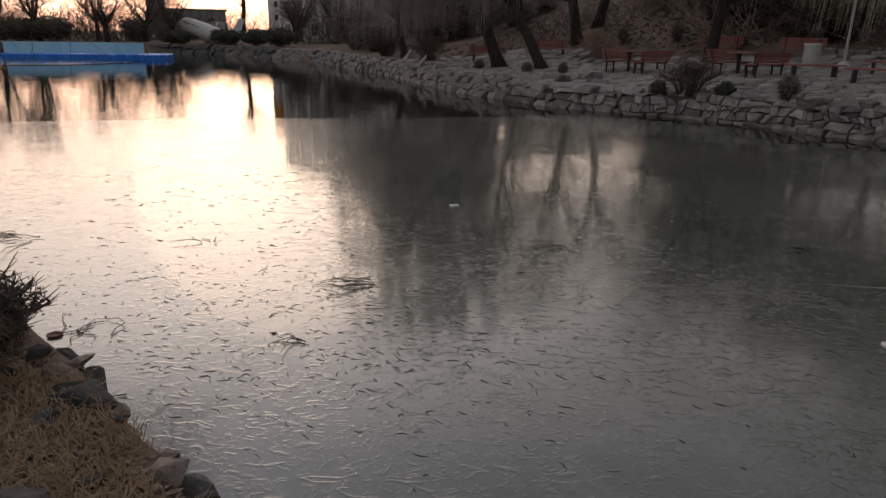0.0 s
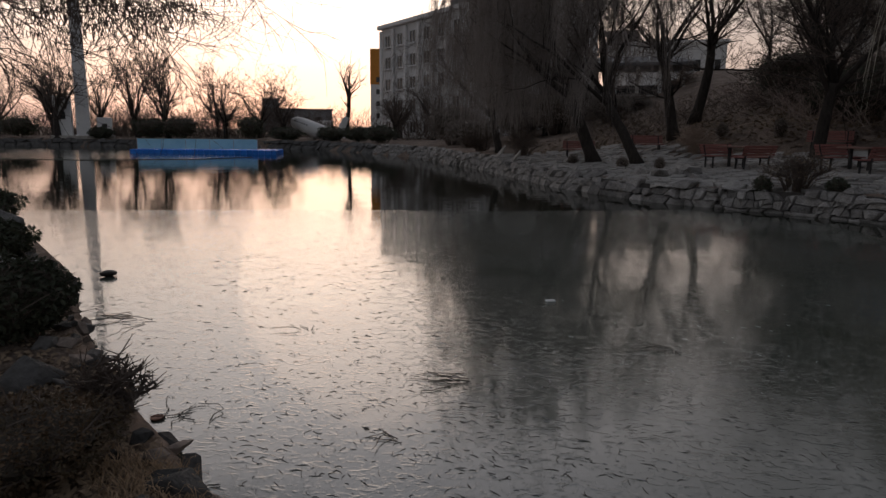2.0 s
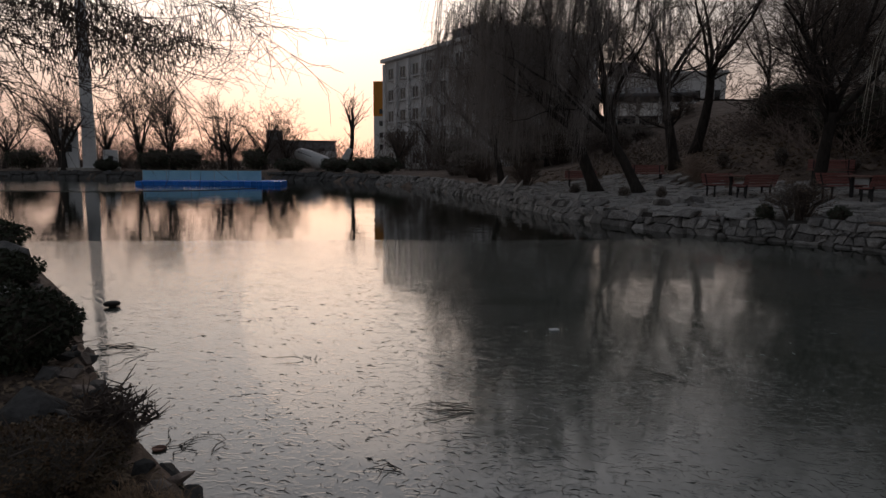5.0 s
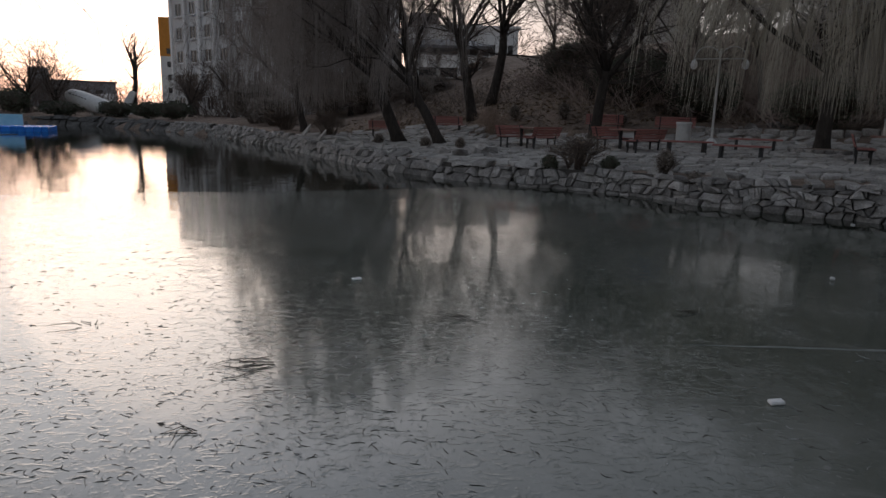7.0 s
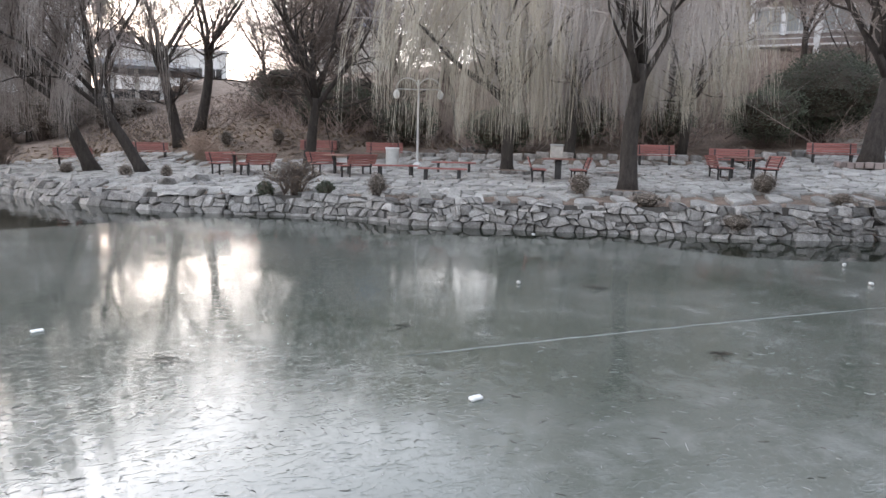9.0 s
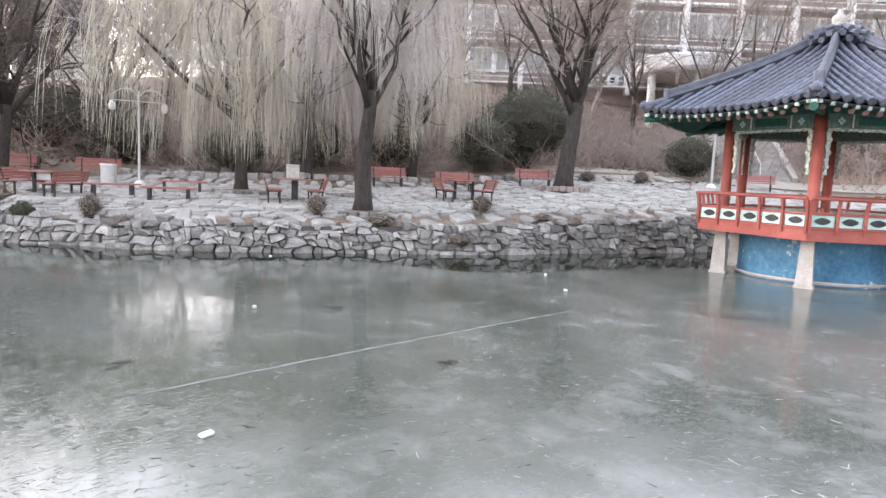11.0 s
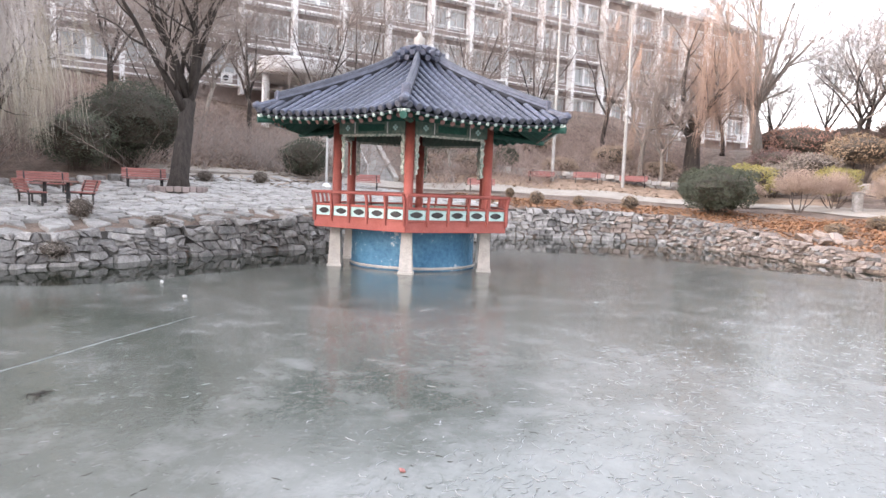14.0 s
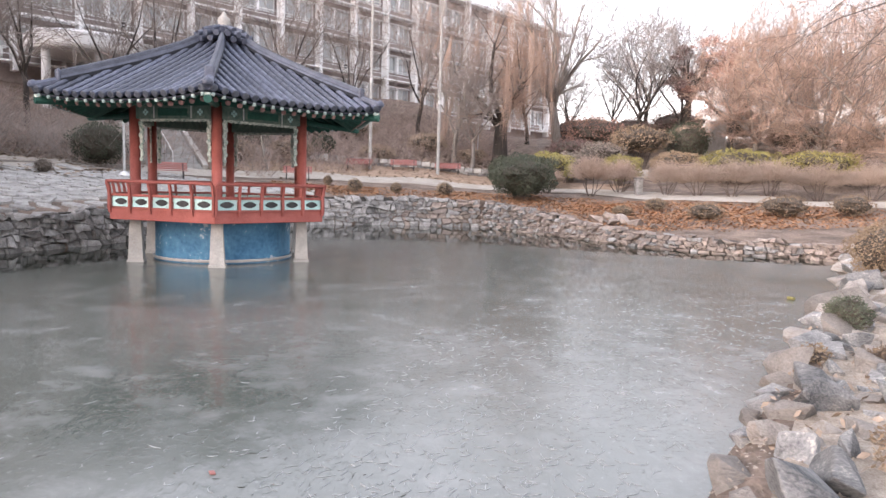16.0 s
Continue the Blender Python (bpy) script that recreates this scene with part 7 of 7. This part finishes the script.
A = shore_index
build_wall("retaining_wall", A(18.1, 8), A(4.1, 18), .31, .16, STONE, "dry-laid grey stone retaining wall at the water", lambda x, y: True)
build_wall("retaining_wall", A(33.75, -7.5), A(18.1, 8), .36, .19, STONE, "tall dry-laid grey stone wall behind the pavilion", lambda x, y: x < 24 or y < -1, .25, other=(RUBBLE, lambda x, y: .6 * smooth(1, 7.5, -y)))
build_wall("rubble_bank", A(20.2, -16.8), A(33.75, -7.5), .29, .125, RUBBLE, "low wall of flat tan rubble stones", lambda x, y: True, .32, (.04, .22), other=(STONE, lambda x, y: .15 + .45 * smooth(29, 33.5, x)))
build_wall("far_retaining_wall", A(4.1, 18), A(-18.8, 54), .42, .22, STONE, "rough stone wall running to the far bank", lambda x, y: y < 22, .4, (.05, .18))
build_wall("far_shore_wall", A(-18.8, 54), A(-70, 50), .9, .4, DARK_STONE, "rough dark stones along the far shore", lambda x, y: False, .8, (.06, .3))

# flagstones of the terrace
rng = random.Random(5)
terrace = thing("stone_terrace", "uneven pale grey flagstone terrace above the pond", "pavement", kind="structure")
flags, rest, singles = [], Shape(), 0
for j in range(100):
    for i in range(92):
        x, y = -4 + i * .52 + .26 * (j % 2) + rng.uniform(-.22, .22), -2 + j * .37 + rng.uniform(-.16, .16)
        d, rim, slope, hill = bank(x, y)
        if .22 < d < 9.6 - 2.8 * smooth(23, 28, y) and hill > .6 and x + y > 17.5 and y > 2 - (x - 34) * .5 and x < 36:
            flags.append((x, y))
for i, poly in cells(flags, 1.3, (-20, -20, 60, 60)):
    x, y = flags[i]
    d = bank(x, y)[0]
    cx, cy = sum(p[0] for p in poly) / len(poly), sum(p[1] for p in poly) / len(poly)
    reach = max(math.dist(p, (cx, cy)) for p in poly)
    if reach > .85:
        poly = [(cx + (px - cx) * .7 / reach, cy + (py - cy) * .7 / reach) for px, py in poly]
    n, z = len(poly), rough_land(cx, cy) + .05 + rng.uniform(-.025, .04)
    ax, ay = rng.uniform(-.07, .07), rng.uniform(-.07, .07)
    slope_x, slope_y = (land(cx + .3, cy) - land(cx - .3, cy)) / .6 + ax, (land(cx, cy + .3) - land(cx, cy - .3)) / .6 + ay
    s = Shape()
    for k, lift in ((.92, -.16), (.91, -.012), (.83, .010)):
        for px, py in poly:
            dx, dy = (px - cx) * k, (py - cy) * k
            s.v.append((dx, dy, lift + dx * slope_x + dy * slope_y + rng.uniform(-.008, .008)))
    s.v.append((rng.uniform(-.06, .06), rng.uniform(-.06, .06), .012 + rng.uniform(-.008, .012)))
    for r in (0, 1):
        s.f += [(r * n + q, r * n + (q + 1) % n, (r + 1) * n + (q + 1) % n, (r + 1) * n + q) for q in range(n)]
    s.f += [(2 * n + q, 2 * n + (q + 1) % n, 3 * n) for q in range(n)]
    if d < 3.2 and 6 < x < 22 and singles < 300:
        singles += 1
        ob = part("flagstone", s, SLAB, terrace)
        ob.location = (cx, cy, z)
    else:
        rest.add([(p[0] + cx, p[1] + cy, p[2] + z) for p in s.v], s.f)
tagged(part("flagstones", rest, SLAB, terrace), "joined flagstones of the farther terrace", kind="stuff")
